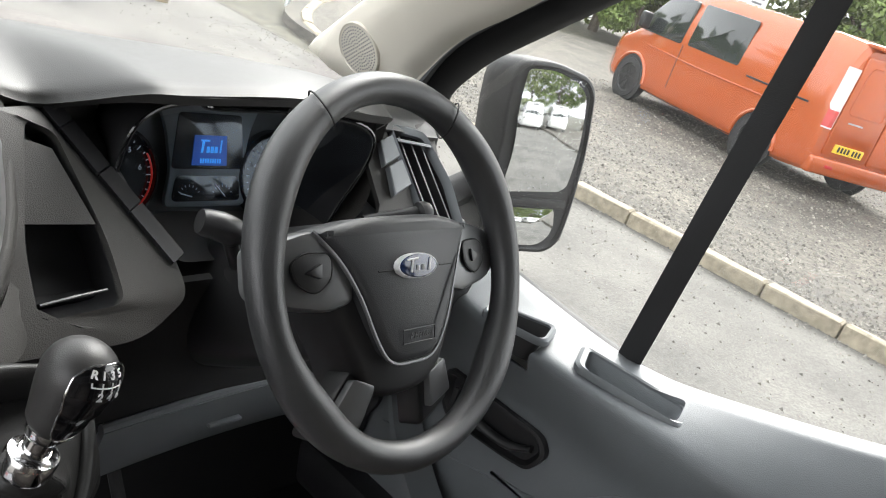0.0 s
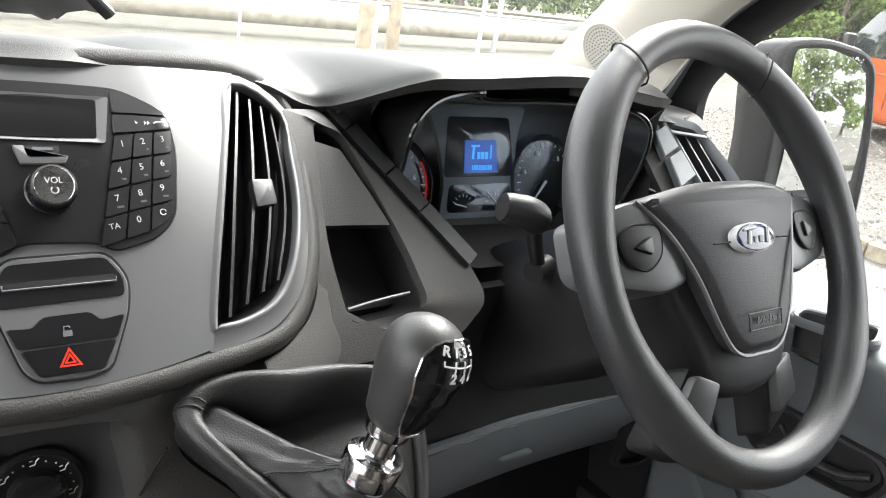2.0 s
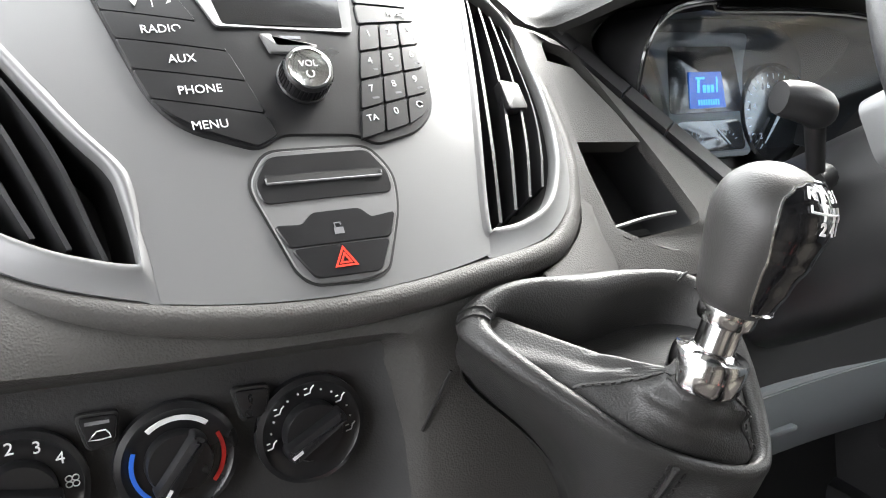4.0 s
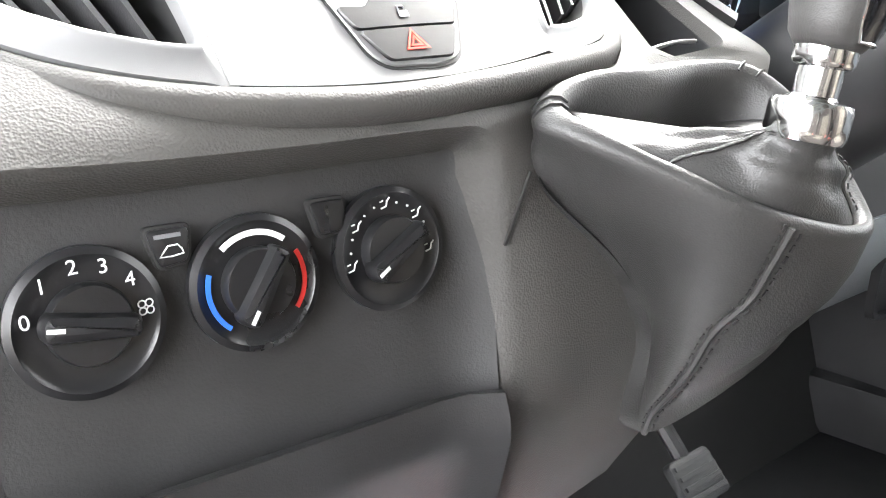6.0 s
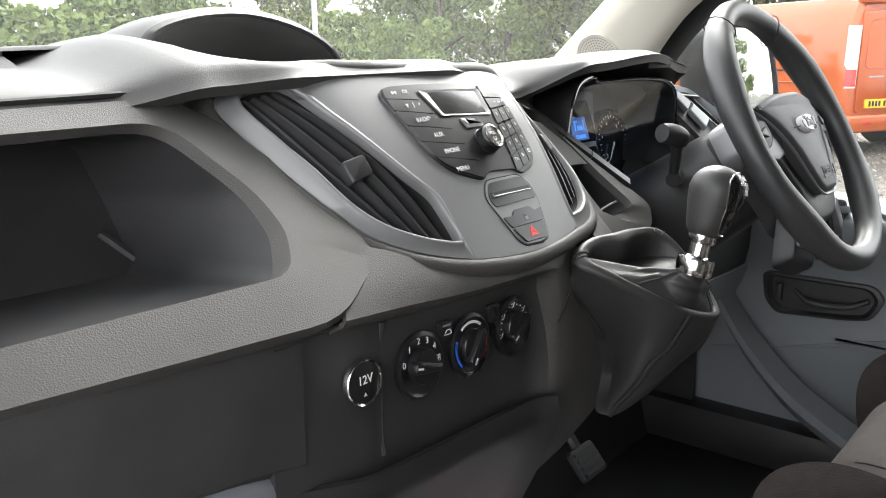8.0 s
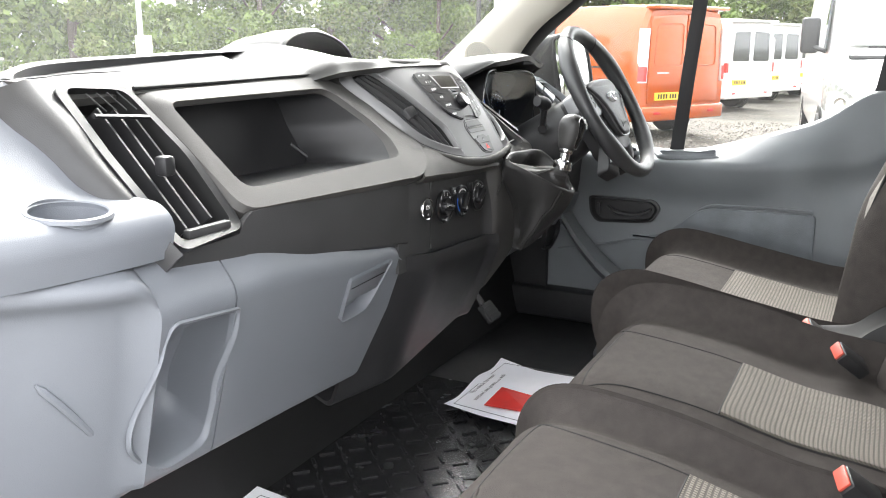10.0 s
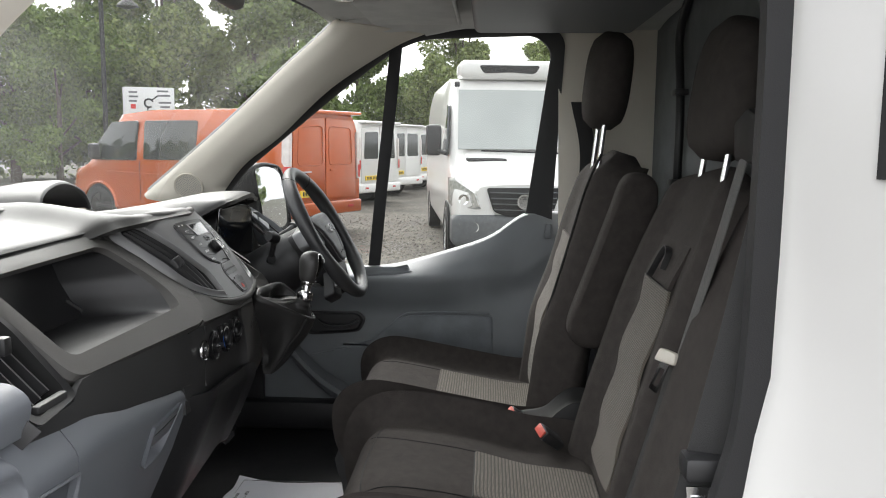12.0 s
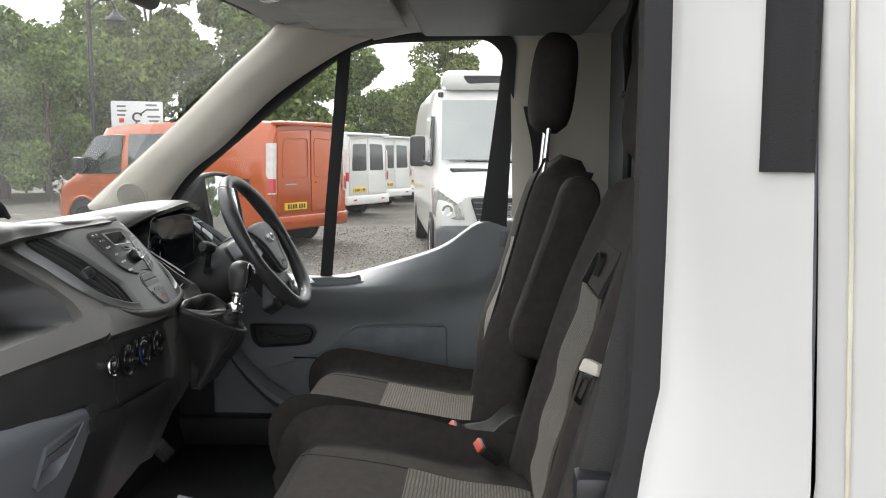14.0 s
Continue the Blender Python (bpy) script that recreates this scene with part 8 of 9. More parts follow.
def paper_mat(x0, x1, y0, y1, lift, turn_print):
    p = thing("paper_mat", "white printed paper floor mat with a red panel", "paper mat", "paper floor mats")
    f = lambda s, t: V(lerp(x0, x1, s), lerp(y0, y1, t), FLOOR + 0.012 + lift * (0.012 * math.sin(5 * s + 2 * t) ** 2 + 0.05 * max(0, t - 0.75) + 0.03 * max(0, s - 0.8)))
    part("sheet", thick(sheet(14, 14, f), 0.0006), M_PAPER, p)
    RED = ((0.20, 0.48), (0.52, 0.48), (0.52, 0.80), (0.20, 0.80))
    up_at = lambda s, t, h: f(s, t) + V(0, 0, h)
    part("red_panel", loft([[up_at(*q, 0.001) for q in RED], [up_at(*q, 0.0022) for q in RED]], True, True, True), M_RED, p, "red printed panel")
    bm = bmesh.new()
    for k in range(3):
        loft([[up_at(*q, 0.0024) for q in ((0.26, 0.53 + 0.08 * k), (0.46, 0.53 + 0.08 * k), (0.46, 0.58 + 0.08 * k), (0.26, 0.58 + 0.08 * k))], [up_at(*q, 0.003) for q in ((0.26, 0.53 + 0.08 * k), (0.46, 0.53 + 0.08 * k), (0.46, 0.58 + 0.08 * k), (0.26, 0.58 + 0.08 * k))]], True, True, True, bm)
    part("panel_bars", bm, M_PAPER, p)
    for k, line in enumerate(("This vehicle has been", "sanitised and protected with")):
        c = f(0.46, 0.92 - 0.055 * k)
        part("print", lettering(line, Matrix.Translation(c + V(0, 0, 0.004)) @ pose(0, 0, 0, 0, 0, 0), 0.0155, 0.0002), M_GREYPRINT, p)
    part("border", tube([up_at(*q, 0.0012) for q in ((0.05, 0.05), (0.95, 0.05), (0.95, 0.95), (0.05, 0.95))], 0.0008, 4, True), M_GREYPRINT, p)
    return p


paper_mat(0.10, 0.43, 0.130, 0.490, 1.0, 0)
paper_mat(-0.785, -0.385, 0.16, 0.64, 0.5, 0)
pedals = thing("brake_pedal", "dark metal pedal with a ribbed rubber pad", "pedal")
part("arm", tube(smooth_line([(0.47, 0.66, 1.08), (0.47, 0.62, 0.94), (0.475, 0.56, 0.85)], 4), 0.010, 8), M_BLACK, pedals)
pm = plane_frame((0.475, 0.55, 0.838), (0, -0.75, 0.66))
part("pad", prism(lambda u, v, h: pm @ V(u, v, h), rounded([(-0.035, -0.028), (0.035, -0.028), (0.035, 0.028), (-0.035, 0.028)], 0.008), 0, 0.012, 0.004), M_RUBBER, pedals)
for k in range(4):
    part("rib", prism(lambda u, v, h: pm @ V(u, v, h), [(-0.03, -0.02 + 0.012 * k), (0.03, -0.02 + 0.012 * k), (0.03, -0.015 + 0.012 * k), (-0.03, -0.015 + 0.012 * k)], 0.010, 0.015), M_RUBBER, pedals)
# ---- outside: ground, kerb, parked vans, trees ----
def ground_material(name, base, chips, scale, rough=0.9, bump=0.6, patch=None):
    m = material(name, base, rough, spots=0.38, scale=1.1, bump=bump, bump_scale=scale, grain="leather")
    nt = m.node_tree
    b = nt.nodes["Principled BSDF"]
    v = nt.nodes.new("ShaderNodeTexVoronoi")
    v.inputs["Scale"].default_value = scale
    co = nt.nodes.new("ShaderNodeTexCoord")
    nt.links.new(co.outputs["Object"], v.inputs["Vector"])
    mix = nt.nodes.new("ShaderNodeMix")
    mix.data_type = "RGBA"
    mix.blend_type = "OVERLAY"
    mix.inputs["Factor"].default_value = chips
    old = b.inputs["Base Color"].links[0].from_socket
    nt.links.new(old, mix.inputs["A"])
    bw = nt.nodes.new("ShaderNodeRGBToBW")
    nt.links.new(v.outputs["Color"], bw.inputs[0])
    nt.links.new(bw.outputs[0], mix.inputs["B"])
    nt.links.new(mix.outputs["Result"], b.inputs["Base Color"])
    return m


M_TARMAC = ground_material("tarmac", (0.105, 0.099, 0.090), 0.35, 90)
M_ROAD = ground_material("road_tarmac", (0.125, 0.125, 0.125), 0.3, 120, 0.7)
M_GRAVEL = ground_material("gravel", (0.088, 0.079, 0.065), 0.7, 34, 0.9, 0.8)
M_KERB = material("kerb_stone", (0.27, 0.235, 0.175), 0.9, bump=0.7, bump_scale=60, spots=0.3, scale=14)
M_GRASS = material("grass_verge", (0.074, 0.069, 0.050), 0.95, bump=1.0, bump_scale=40, spots=0.5, scale=4)
M_WOOD = material("post_wood", (0.30, 0.24, 0.16), 0.85, bump=0.6, bump_scale=60, spots=0.3, scale=9)
M_GALV = material("galvanised", (0.50, 0.52, 0.53), 0.45, metal=0.7, spots=0.15)
M_LINE = material("road_paint", (0.75, 0.75, 0.72), 0.7, spots=0.1)
M_ORANGE = material("orange_paint", (0.47, 0.085, 0.010), 0.24, metal=0.15, coat=0.9, spots=0.05, scale=3, rough_vary=0.03)
M_TYRE = material("tyre_rubber", (0.018, 0.018, 0.019), 0.75, bump=0.3, bump_scale=120)
M_RIM = material("black_alloy", (0.02, 0.02, 0.022), 0.3, metal=0.6)
M_TINT = material("tinted_glass", (0.02, 0.025, 0.025), 0.08, coat=0.6, spots=0.2, scale=2, rough_vary=0.02)
# opaque grey: the light reflected in the high-roof van's windscreen, as base colour
M_VANGLASS = material("van_glass", (0.30, 0.32, 0.31), 0.10, coat=0.6, spots=0.15, scale=0.8, rough_vary=0.02)
M_TAILRED = material("tail_lens_red", (0.5, 0.02, 0.015), 0.2, coat=0.7)
M_TAILWHITE = material("tail_lens_white", (0.65, 0.60, 0.58), 0.15, coat=0.7)
M_PLATE = material("yellow_plate", (0.80, 0.55, 0.03), 0.4)
M_BUMPER = material("grey_bumper", (0.09, 0.095, 0.10), 0.6, bump=0.3, bump_scale=300)
M_LAMPGLASS = material("headlamp_glass", (0.62, 0.62, 0.60), 0.12, metal=0.5, coat=0.7, spots=0.4, scale=25)

LOT = 0.10
def ground_at(s, t):
    return V(lerp(-400, 400, s), lerp(-400, 400, t), -0.02)


ground = tagged(finish(sheet(40, 40, ground_at), "ground", M_GRASS), "rough grass beyond the yard", "ground", kind="structure")
yard = tagged(finish(box(-14, 6.30, -30, 9.2, -0.3, 0.0), "pavement_yard", M_TARMAC), "worn pale tarmac yard", "pavement", kind="structure")
lot_outline = rounded([(6.42, -30), (42, -30), (42, 12.5), (16, 14.0), (9.0, 10.4), (6.9, 8.6), (6.42, 5.0)], [0, 0, 2, 3, 2, 1, 1], 5)
lot = tagged(finish(prism(lambda u, v, h: V(u, v, h), lot_outline, -0.3, LOT), "ground_gravel_lot", M_GRAVEL), "grey gravel parking lot", "ground", kind="structure")
road = tagged(finish(loft([[V(-60, 15.2, 0.03), V(0, 15.4, 0.03), V(14, 17.2, 0.03), V(30, 21, 0.03), V(70, 33, 0.03)], [V(-60, 21.5, 0.03), V(0, 21.8, 0.03), V(12, 23.5, 0.03), V(28, 27.5, 0.03), V(66, 40, 0.03)]], closed=False), "road", M_ROAD), "grey tarmac road beyond the yard", "road", kind="structure")
lines = thing("road_marking", "white painted edge line on the road", "road marking", kind="structure")
part("line", loft([[V(-60, 15.7, 0.034), V(0, 15.9, 0.034), V(14, 17.7, 0.034), V(30, 21.5, 0.034)], [V(-60, 15.82, 0.034), V(0, 16.02, 0.034), V(14, 17.82, 0.034), V(30, 21.62, 0.034)]], closed=False), M_LINE, lines)
kerb = thing("kerb", "weathered stone kerb along the gravel lot", "kerb", kind="structure")
kl = smooth_line([(6.36, -6), (6.36, 1.0), (6.36, 3.6), (6.5, 5.6), (6.95, 7.8), (8.2, 9.4), (10.0, 10.8), (14, 12.8), (18, 14.0)], 20)
def along(line, step):
    out, acc, last = [], 0.0, line[0]
    for p in line[1:]:
        d = (p - last).length
        while acc + d >= step:
            last = last.lerp(p, (step - acc) / d)
            out.append(last.copy())
            d = (p - last).length
            acc = 0.0
        acc += d
        last = p
    return out


M_STONE = material("loose_stone", (0.22, 0.205, 0.18), 0.85, spots=0.35, scale=9)
st_mix = M_STONE.node_tree
st_geo = st_mix.nodes.new("ShaderNodeNewGeometry")
st_hsv = st_mix.nodes.new("ShaderNodeHueSaturation")
st_map = st_mix.nodes.new("ShaderNodeMapRange")
st_map.inputs["To Min"].default_value, st_map.inputs["To Max"].default_value = 0.35, 1.15
st_mix.links.new(st_geo.outputs["Random Per Island"], st_map.inputs["Value"])
st_mix.links.new(st_map.outputs[0], st_hsv.inputs["Value"])
st_mix.links.new(st_mix.nodes["Principled BSDF"].inputs["Base Color"].links[0].from_socket, st_hsv.inputs["Color"])
st_mix.links.new(st_hsv.outputs[0], st_mix.nodes["Principled BSDF"].inputs["Base Color"])
rng_ = np.random.default_rng(11)
sv, sf_ = [], []
for k in range(26000):
    x, y = 6.46 + 9.5 * rng_.random() ** 1.5, rng_.uniform(-3.0, 8.0)
    if k % 9 == 0:
        x = 6.28 - 2.2 * rng_.random() ** 2.5
    if x > 6.3 and y > 4.5 and x < 6.5 + (y - 4.5) ** 2 * 0.12:
        continue
    z, r = (LOT if x > 6.4 else 0.0), 0.010 + 0.022 * rng_.random() ** 2
    if x < 6.3:
        r *= 0.6
    a = rng_.random() * 6.28
    i_ = len(sv)
    for q in range(4):
        w = a + q * 1.57 + rng_.uniform(-0.3, 0.3)
        sv.append((x + r * math.cos(w) * rng_.uniform(0.7, 1.2), y + r * math.sin(w) * rng_.uniform(0.7, 1.2), z - 0.002))
    sv.append((x + r * 0.2 * math.cos(a), y + r * 0.2 * math.sin(a), z + r * rng_.uniform(0.5, 0.9)))
    sf_ += [(i_ + q, i_ + (q + 1) % 4, i_ + 4) for q in range(4)]
st_me = bpy.data.meshes.new("loose_stones")
st_me.from_pydata(sv, [], sf_)
st_me.materials.append(M_STONE)
tagged(new("loose_stones", st_me), "grey and buff loose stones on the gravel lot", "gravel", kind="stuff")
stones = along(kl, 0.62)
kme = []
random.seed(3)
for k in range(3):
    bm = box(-0.07, 0.07, -0.302, 0.302, 0.0, 0.125, 0.02, 2)
    for v in bm.verts:
        v.co += V(random.uniform(-0.008, 0.008), random.uniform(-0.004, 0.004), random.uniform(-0.01, 0.008) if v.co.z > 0.05 else -0.1)
    me = bpy.data.meshes.new("kerb_stone")
    bm.to_mesh(me)
    bm.free()
    me.materials.append(M_KERB)
    kme.append(me)
for k, (a, b) in enumerate(zip(stones, stones[1:])):
    ob = new("kerb_stone", kme[k % 3])
    ob.parent = kerb
    d = b - a
    ob.matrix_basis = pose((a.x + b.x) / 2, (a.y + b.y) / 2, random.uniform(-0.012, 0.01), 0, random.uniform(-3, 3), math.degrees(math.atan2(-d.x, d.y)) + random.uniform(-1.2, 1.2))
tagged(finish(tube([(-60, 22.0, 0.08), (0, 22.3, 0.08), (12, 24.0, 0.08), (28, 28.0, 0.08), (66, 41, 0.08)], 0.14, 6), "kerb_far", M_KERB), "pale kerb on the far side of the road", "kerb", kind="structure")
tagged(finish(tube(smooth_line([(-8, 13.2, 0.32), (2, 13.2, 0.32), (12, 14.4, 0.34), (20, 16.8, 0.36), (30, 20.4, 0.36)], 4), 0.16, 10), "barrier_rail", material("weathered_log", (0.30, 0.27, 0.21), 0.9, bump=0.6, bump_scale=40, spots=0.3, scale=5)), "low weathered log barrier along the verge", "barrier", kind="structure")
for x, y in ((5.2, 8.4), (6.6, 9.9)):
    p = thing("wooden_post", "weathered square wooden post at the yard edge", "post", "yard posts")
    part("post", box(x - 0.07, x + 0.07, y - 0.07, y + 0.07, -0.1, 1.05, 0.012), M_WOOD, p)
for x, y, h in ((8.0, 9.7, 1.5), (6.1, 9.6, 1.0)):
    p = thing("metal_post", "galvanised metal post at the yard edge", "post", "yard posts")
    part("tube", tube([(x, y, -0.1), (x + 0.15, y + 0.2, h)], 0.035, 10), M_GALV, p)
rail = thing("handrail", "low galvanised handrail by the road", "handrail")
part("bar", tube([(4.2, 9.6, 0.95), (12.5, 10.9, 0.98)], 0.022, 8), M_GALV, rail)
part("leg", tube([(4.2, 9.6, -0.1), (4.2, 9.6, 0.95)], 0.022, 8), M_GALV, rail)
part("leg", tube([(12.5, 10.9, -0.1), (12.5, 10.9, 0.98)], 0.022, 8), M_GALV, rail)
spost = thing("sign_back", "pale sign plate on a galvanised post", "road sign")
part("post", tube([(11.9, 13.9, 0.0), (11.9, 13.9, 3.6)], 0.06, 10), M_GALV, spost)
part("plate", box(11.68, 12.12, 13.80, 13.84, 1.12, 1.75, 0.01), material("faded_cream", (0.72, 0.66, 0.45), 0.6), spost, "faded cream plate")

# ---- vans ----
def wheel_at(owner, x, y, side, r=0.34, rim=M_RIM):
    f = plane_frame((x, y, r), (side, 0, 0), (0, 1, 0))
    ty = part("tyre", lathe(f, [(r * 0.62, -0.20), (r * 0.93, -0.20), (r, -0.16), (r, -0.03), (r * 0.93, 0.01), (r * 0.70, 0.012), (r * 0.66, -0.01)], 32), M_TYRE, owner, "black tyre")
    part("rim", lathe(f, [(r * 0.67, -0.04), (r * 0.66, 0.0), (r * 0.62, -0.02), (r * 0.2, -0.05), (r * 0.16, -0.01), (0, -0.005)], 32), rim, ty)
    for k in range(8):
        a = 2 * math.pi * k / 8
        part("spoke", loft([[f @ V(math.cos(a + w) * q, math.sin(a + w) * q, h) for w, h in ((-0.22 * 0.1 / q, -0.03), (0.22 * 0.1 / q, -0.03), (0.18 * 0.1 / q, 0.0), (-0.18 * 0.1 / q, 0.0))] for q in (0.05, r * 0.4, r * 0.65)], True, True, True), rim, ty)


def van_body(owner, keys, mat, power=5.0):
    """A body lofted from rear to front; keys of y: half width at the waist, half width at the roof, floor, waist and roof heights."""
    rings = []
    ys = [k[0] for k in keys]
    full = []
    for a, b in zip(keys, keys[1:]):
        n = max(1, int((b[0] - a[0]) / 0.12))
        full += [tuple(lerp(p, q, j / n) for p, q in zip(a, b)) for j in range(n)]
    full.append(keys[-1])
    for y, w, wr, z0, zw, z1 in full:
        half = smooth_line([(w * 0.93, z0), (w, z0 + 0.12), (w, zw), (lerp(w, wr, 0.6), lerp(zw, z1, 0.62)), (wr * 0.93, z1 - 0.075), (wr * 0.78, z1 - 0.012), (0.0, z1 + 0.012)], 4)
        pts = [V(p.x, y, p.y) for p in half] + [V(-p.x, y, p.y) for p in half[-2::-1]]
        rings.append(pts)
    return part("body", loft(rings, True, True, True), mat, owner, "", 32)


def side_shape(side, w, pts, lift, mat, owner, name, label="", lean_=0.0, zw=1.1):
    put = lambda u, v, h: V(side * (w - lean_ * max(0, v - zw) + h), u, v)
    return part(name, prism(put, rounded(pts, 0.05, 4), -0.02, lift, 0.004), mat, owner, label)


def number_plate(owner, x, y, z, face):
    pl_ = part("number_plate", box(x - 0.26, x + 0.26, y - 0.01, y + 0.01, z - 0.055, z + 0.055, 0.004), M_PLATE, owner, "yellow number plate")
    bm = bmesh.new()
    for k in range(7):
        u = x - 0.20 + 0.058 * k + (0.03 if k > 3 else 0)
        box(u, u + 0.036, y + face * 0.0105 - 0.001, y + face * 0.0105 + 0.001, z - 0.034, z + 0.034, 0, 1, bm)
    part("plate_bars", bm, M_CAVITY, pl_)


def panel_van(name_label, mat, m, rims=M_RIM, windows=False, height=1.98, detail=True):
    v = thing("panel_van", name_label, "van", "parked vans")
    hh = height
    van_body(v, [(0.0, 0.93, 0.84, 0.34, 1.05, hh - 0.10), (0.06, 0.97, 0.87, 0.30, 1.05, hh - 0.03), (0.5, 0.99, 0.89, 0.26, 1.05, hh), (3.0, 0.99, 0.89, 0.24, 1.05, hh), (3.75, 0.985, 0.84, 0.24, 1.05, hh - 0.06), (4.25, 0.97, 0.74, 0.24, 1.05, hh - 0.50), (4.45, 0.96, 0.76, 0.24, 0.98, hh - 0.86), (4.80, 0.92, 0.72, 0.24, 0.86, 1.02), (5.02, 0.80, 0.60, 0.26, 0.70, 0.84), (5.10, 0.66, 0.50, 0.32, 0.60, 0.74)], mat)
    for y in (0.98, 4.10):
        for sd in (-1, 1):
            wheel_at(v, sd * 1.005, y, sd, 0.335, rims)
            arch = [V(sd * 1.0, y + 0.42 * math.cos(a), 0.33 + 0.41 * math.sin(a)) for a in (math.pi * k / 14 for k in range(15))]
            part("wheel_arch", tube(arch, 0.028, 8), mat, v)
            f = plane_frame((sd * 0.998, y, 0.34), (sd, 0, 0), (0, 1, 0))
            part("arch_shadow", lathe(f, [(0.40, -0.03), (0.40, 0.0), (0.0, 0.0)], 28), M_CAVITY, v)
    # rear doors
    part("rear_bumper", box(-0.94, 0.94, -0.06, 0.10, 0.30, 0.52, 0.04, 3), mat, v)
    for sd in (-1, 1):
        rd = part("rear_door", prism(lambda u, w_, h: V(u, -0.012 - h, w_), rounded([(sd * 0.012, 0.55), (sd * 0.80, 0.55), (sd * 0.80, 1.0), (sd * 0.78, hh - 0.19), (sd * 0.012, hh - 0.14)], 0.05, 4), -0.05, 0.012, 0.01), mat, v)
        if windows:
            part("rear_glass", prism(lambda u, w_, h: V(u, -0.026 - h, w_), rounded([(sd * 0.08, 1.12), (sd * 0.70, 1.12), (sd * 0.66, hh - 0.30), (sd * 0.08, hh - 0.28)], 0.05), -0.01, 0.004), M_TINT, rd)
        else:
            part("door_swage", tube([V(u, -0.028, z) for u, z in rounded([(sd * 0.08, 1.10), (sd * 0.70, 1.10), (sd * 0.66, hh - 0.30), (sd * 0.08, hh - 0.28)], 0.08)], 0.008, 6, True), mat, rd)
        part("door_handle", box(sd * 0.10, sd * 0.22, -0.045, -0.02, 1.00, 1.03, 0.006), mat, rd) if sd > 0 else None
        tl = part("tail_lamp", loft([[V(sd * (0.90 - 0.03 * t + dx), dy, lerp(0.86, 1.62, t)) for dx, dy in ((-0.05, -0.035), (0.02, -0.030), (0.075, 0.06), (0.02, 0.08), (-0.05, 0.02))] for t in (0, 0.12, 0.5, 0.88, 1)], True, True, True), M_TAILWHITE, v, "tall tail lamp")
        part("red_lens", loft([[V(sd * (0.902 - 0.03 * t + dx), dy - 0.004, lerp(0.88, 1.62, t)) for dx, dy in ((-0.04, -0.035), (0.022, -0.032), (0.07, 0.04), (0.0, 0.03))] for t in (0.0, 0.28)], True, True, True), M_TAILRED, tl)
        part("reflector", box(sd * 0.62 - 0.07, sd * 0.62 + 0.07, -0.066, -0.055, 0.40, 0.44, 0.004), M_TAILRED, v)
        # side windows and lines
        side_shape(sd, 0.992, [(4.28, 1.12), (4.12, 1.42), (3.80, hh - 0.22), (3.16, hh - 0.20), (3.16, 1.12)], 0.006, M_TINT, v, "cab_window", "dark cab side window", 0.095)
        if windows or detail:
            side_shape(sd, 0.992, [(3.00, 1.14), (3.00, hh - 0.20), (1.80, hh - 0.20), (1.80, 1.14)], 0.006, M_TINT, v, "side_window", "dark sliding door window", 0.095)
        part("slide_rail", box(sd * 1.0 - 0.006, sd * 1.0 + 0.006, 0.35, 1.55, 1.06, 1.085, 0.003), M_CAVITY, v)
        part("side_swage", tube([(sd * 1.0, 0.5, 0.92), (sd * 1.005, 2.5, 0.90), (sd * 0.995, 3.9, 0.93)], 0.010, 6), mat, v)
        for y in (3.08,):
            part("door_gap", box(sd * 0.998 - 0.003, sd * 0.998 + 0.003, y - 0.005, y + 0.005, 0.45, 1.12), M_CAVITY, v)
        part("side_mirror", box(sd * 1.10 - 0.09, sd * 1.10 + 0.09, 4.02, 4.14, 1.14, 1.40, 0.04, 3), M_BLACK, v)
        part("mirror_arm", tube([(sd * 0.96, 4.15, 1.16), (sd * 1.08, 4.1, 1.18)], 0.03, 8), M_BLACK, v)
        part("headlamp", prism(lambda u, w_, h: V(sd * u, 4.86 + h - 0.45 * (u - 0.55), w_), rounded([(0.56, 0.78), (0.88, 0.80), (0.86, 1.0), (0.66, 0.92)], 0.04), -0.06, 0.06, 0.02), M_LAMPGLASS, v)
    part("windscreen", thick(sheet(10, 8, lambda s, t: V(lerp(-0.80, 0.80, s) * lerp(1.0, 0.86, t), lerp(4.60, 3.84, t) - 0.10 * (2 * s - 1) ** 2, lerp(1.12, hh - 0.12, t) + 0.012)), 0.006), M_TINT, v, "dark windscreen")
    part("spoiler", box(-0.80, 0.80, -0.16, 0.10, hh - 0.09, hh - 0.035, 0.02, 2), mat, v)
    part("badge_bar", box(-0.62, -0.36, -0.030, -0.024, 0.985, 1.005, 0.001), M_GALV, v)
    number_plate(v, -0.40, -0.035, 0.66, -1)
    v.matrix_basis = m
    return v


heading = -25.0
orange = panel_van("metallic orange van with black wheels, parked on gravel", M_ORANGE, pose(12.166, 2.535, LOT, 0, 0, heading - 1.6) @ Matrix.Scale(1.05, 4), M_RIM, False, 1.98)
white_vans = panel_van("white panel van with rear windows in the parked row", M_WHITEPAINT, pose(18.9, 2.5, LOT, 0, 0, heading), M_GALV, True, 2.05, False)
for x, y, s in ((22.4, 2.2, 1.0), (25.6, 1.7, 1.0), (29.0, 2.6, 1.05)):
    copy_thing(white_vans, pose(x, y, LOT, 0, 0, heading))
# two vans far behind, seen in the door mirror
for x, y, a in ((5.4, -24.0, 6), (8.1, -24.8, 4)):
    copy_thing(white_vans, pose(x, y - 0, 0.0 if x < 6.3 else LOT, 0, 0, a))

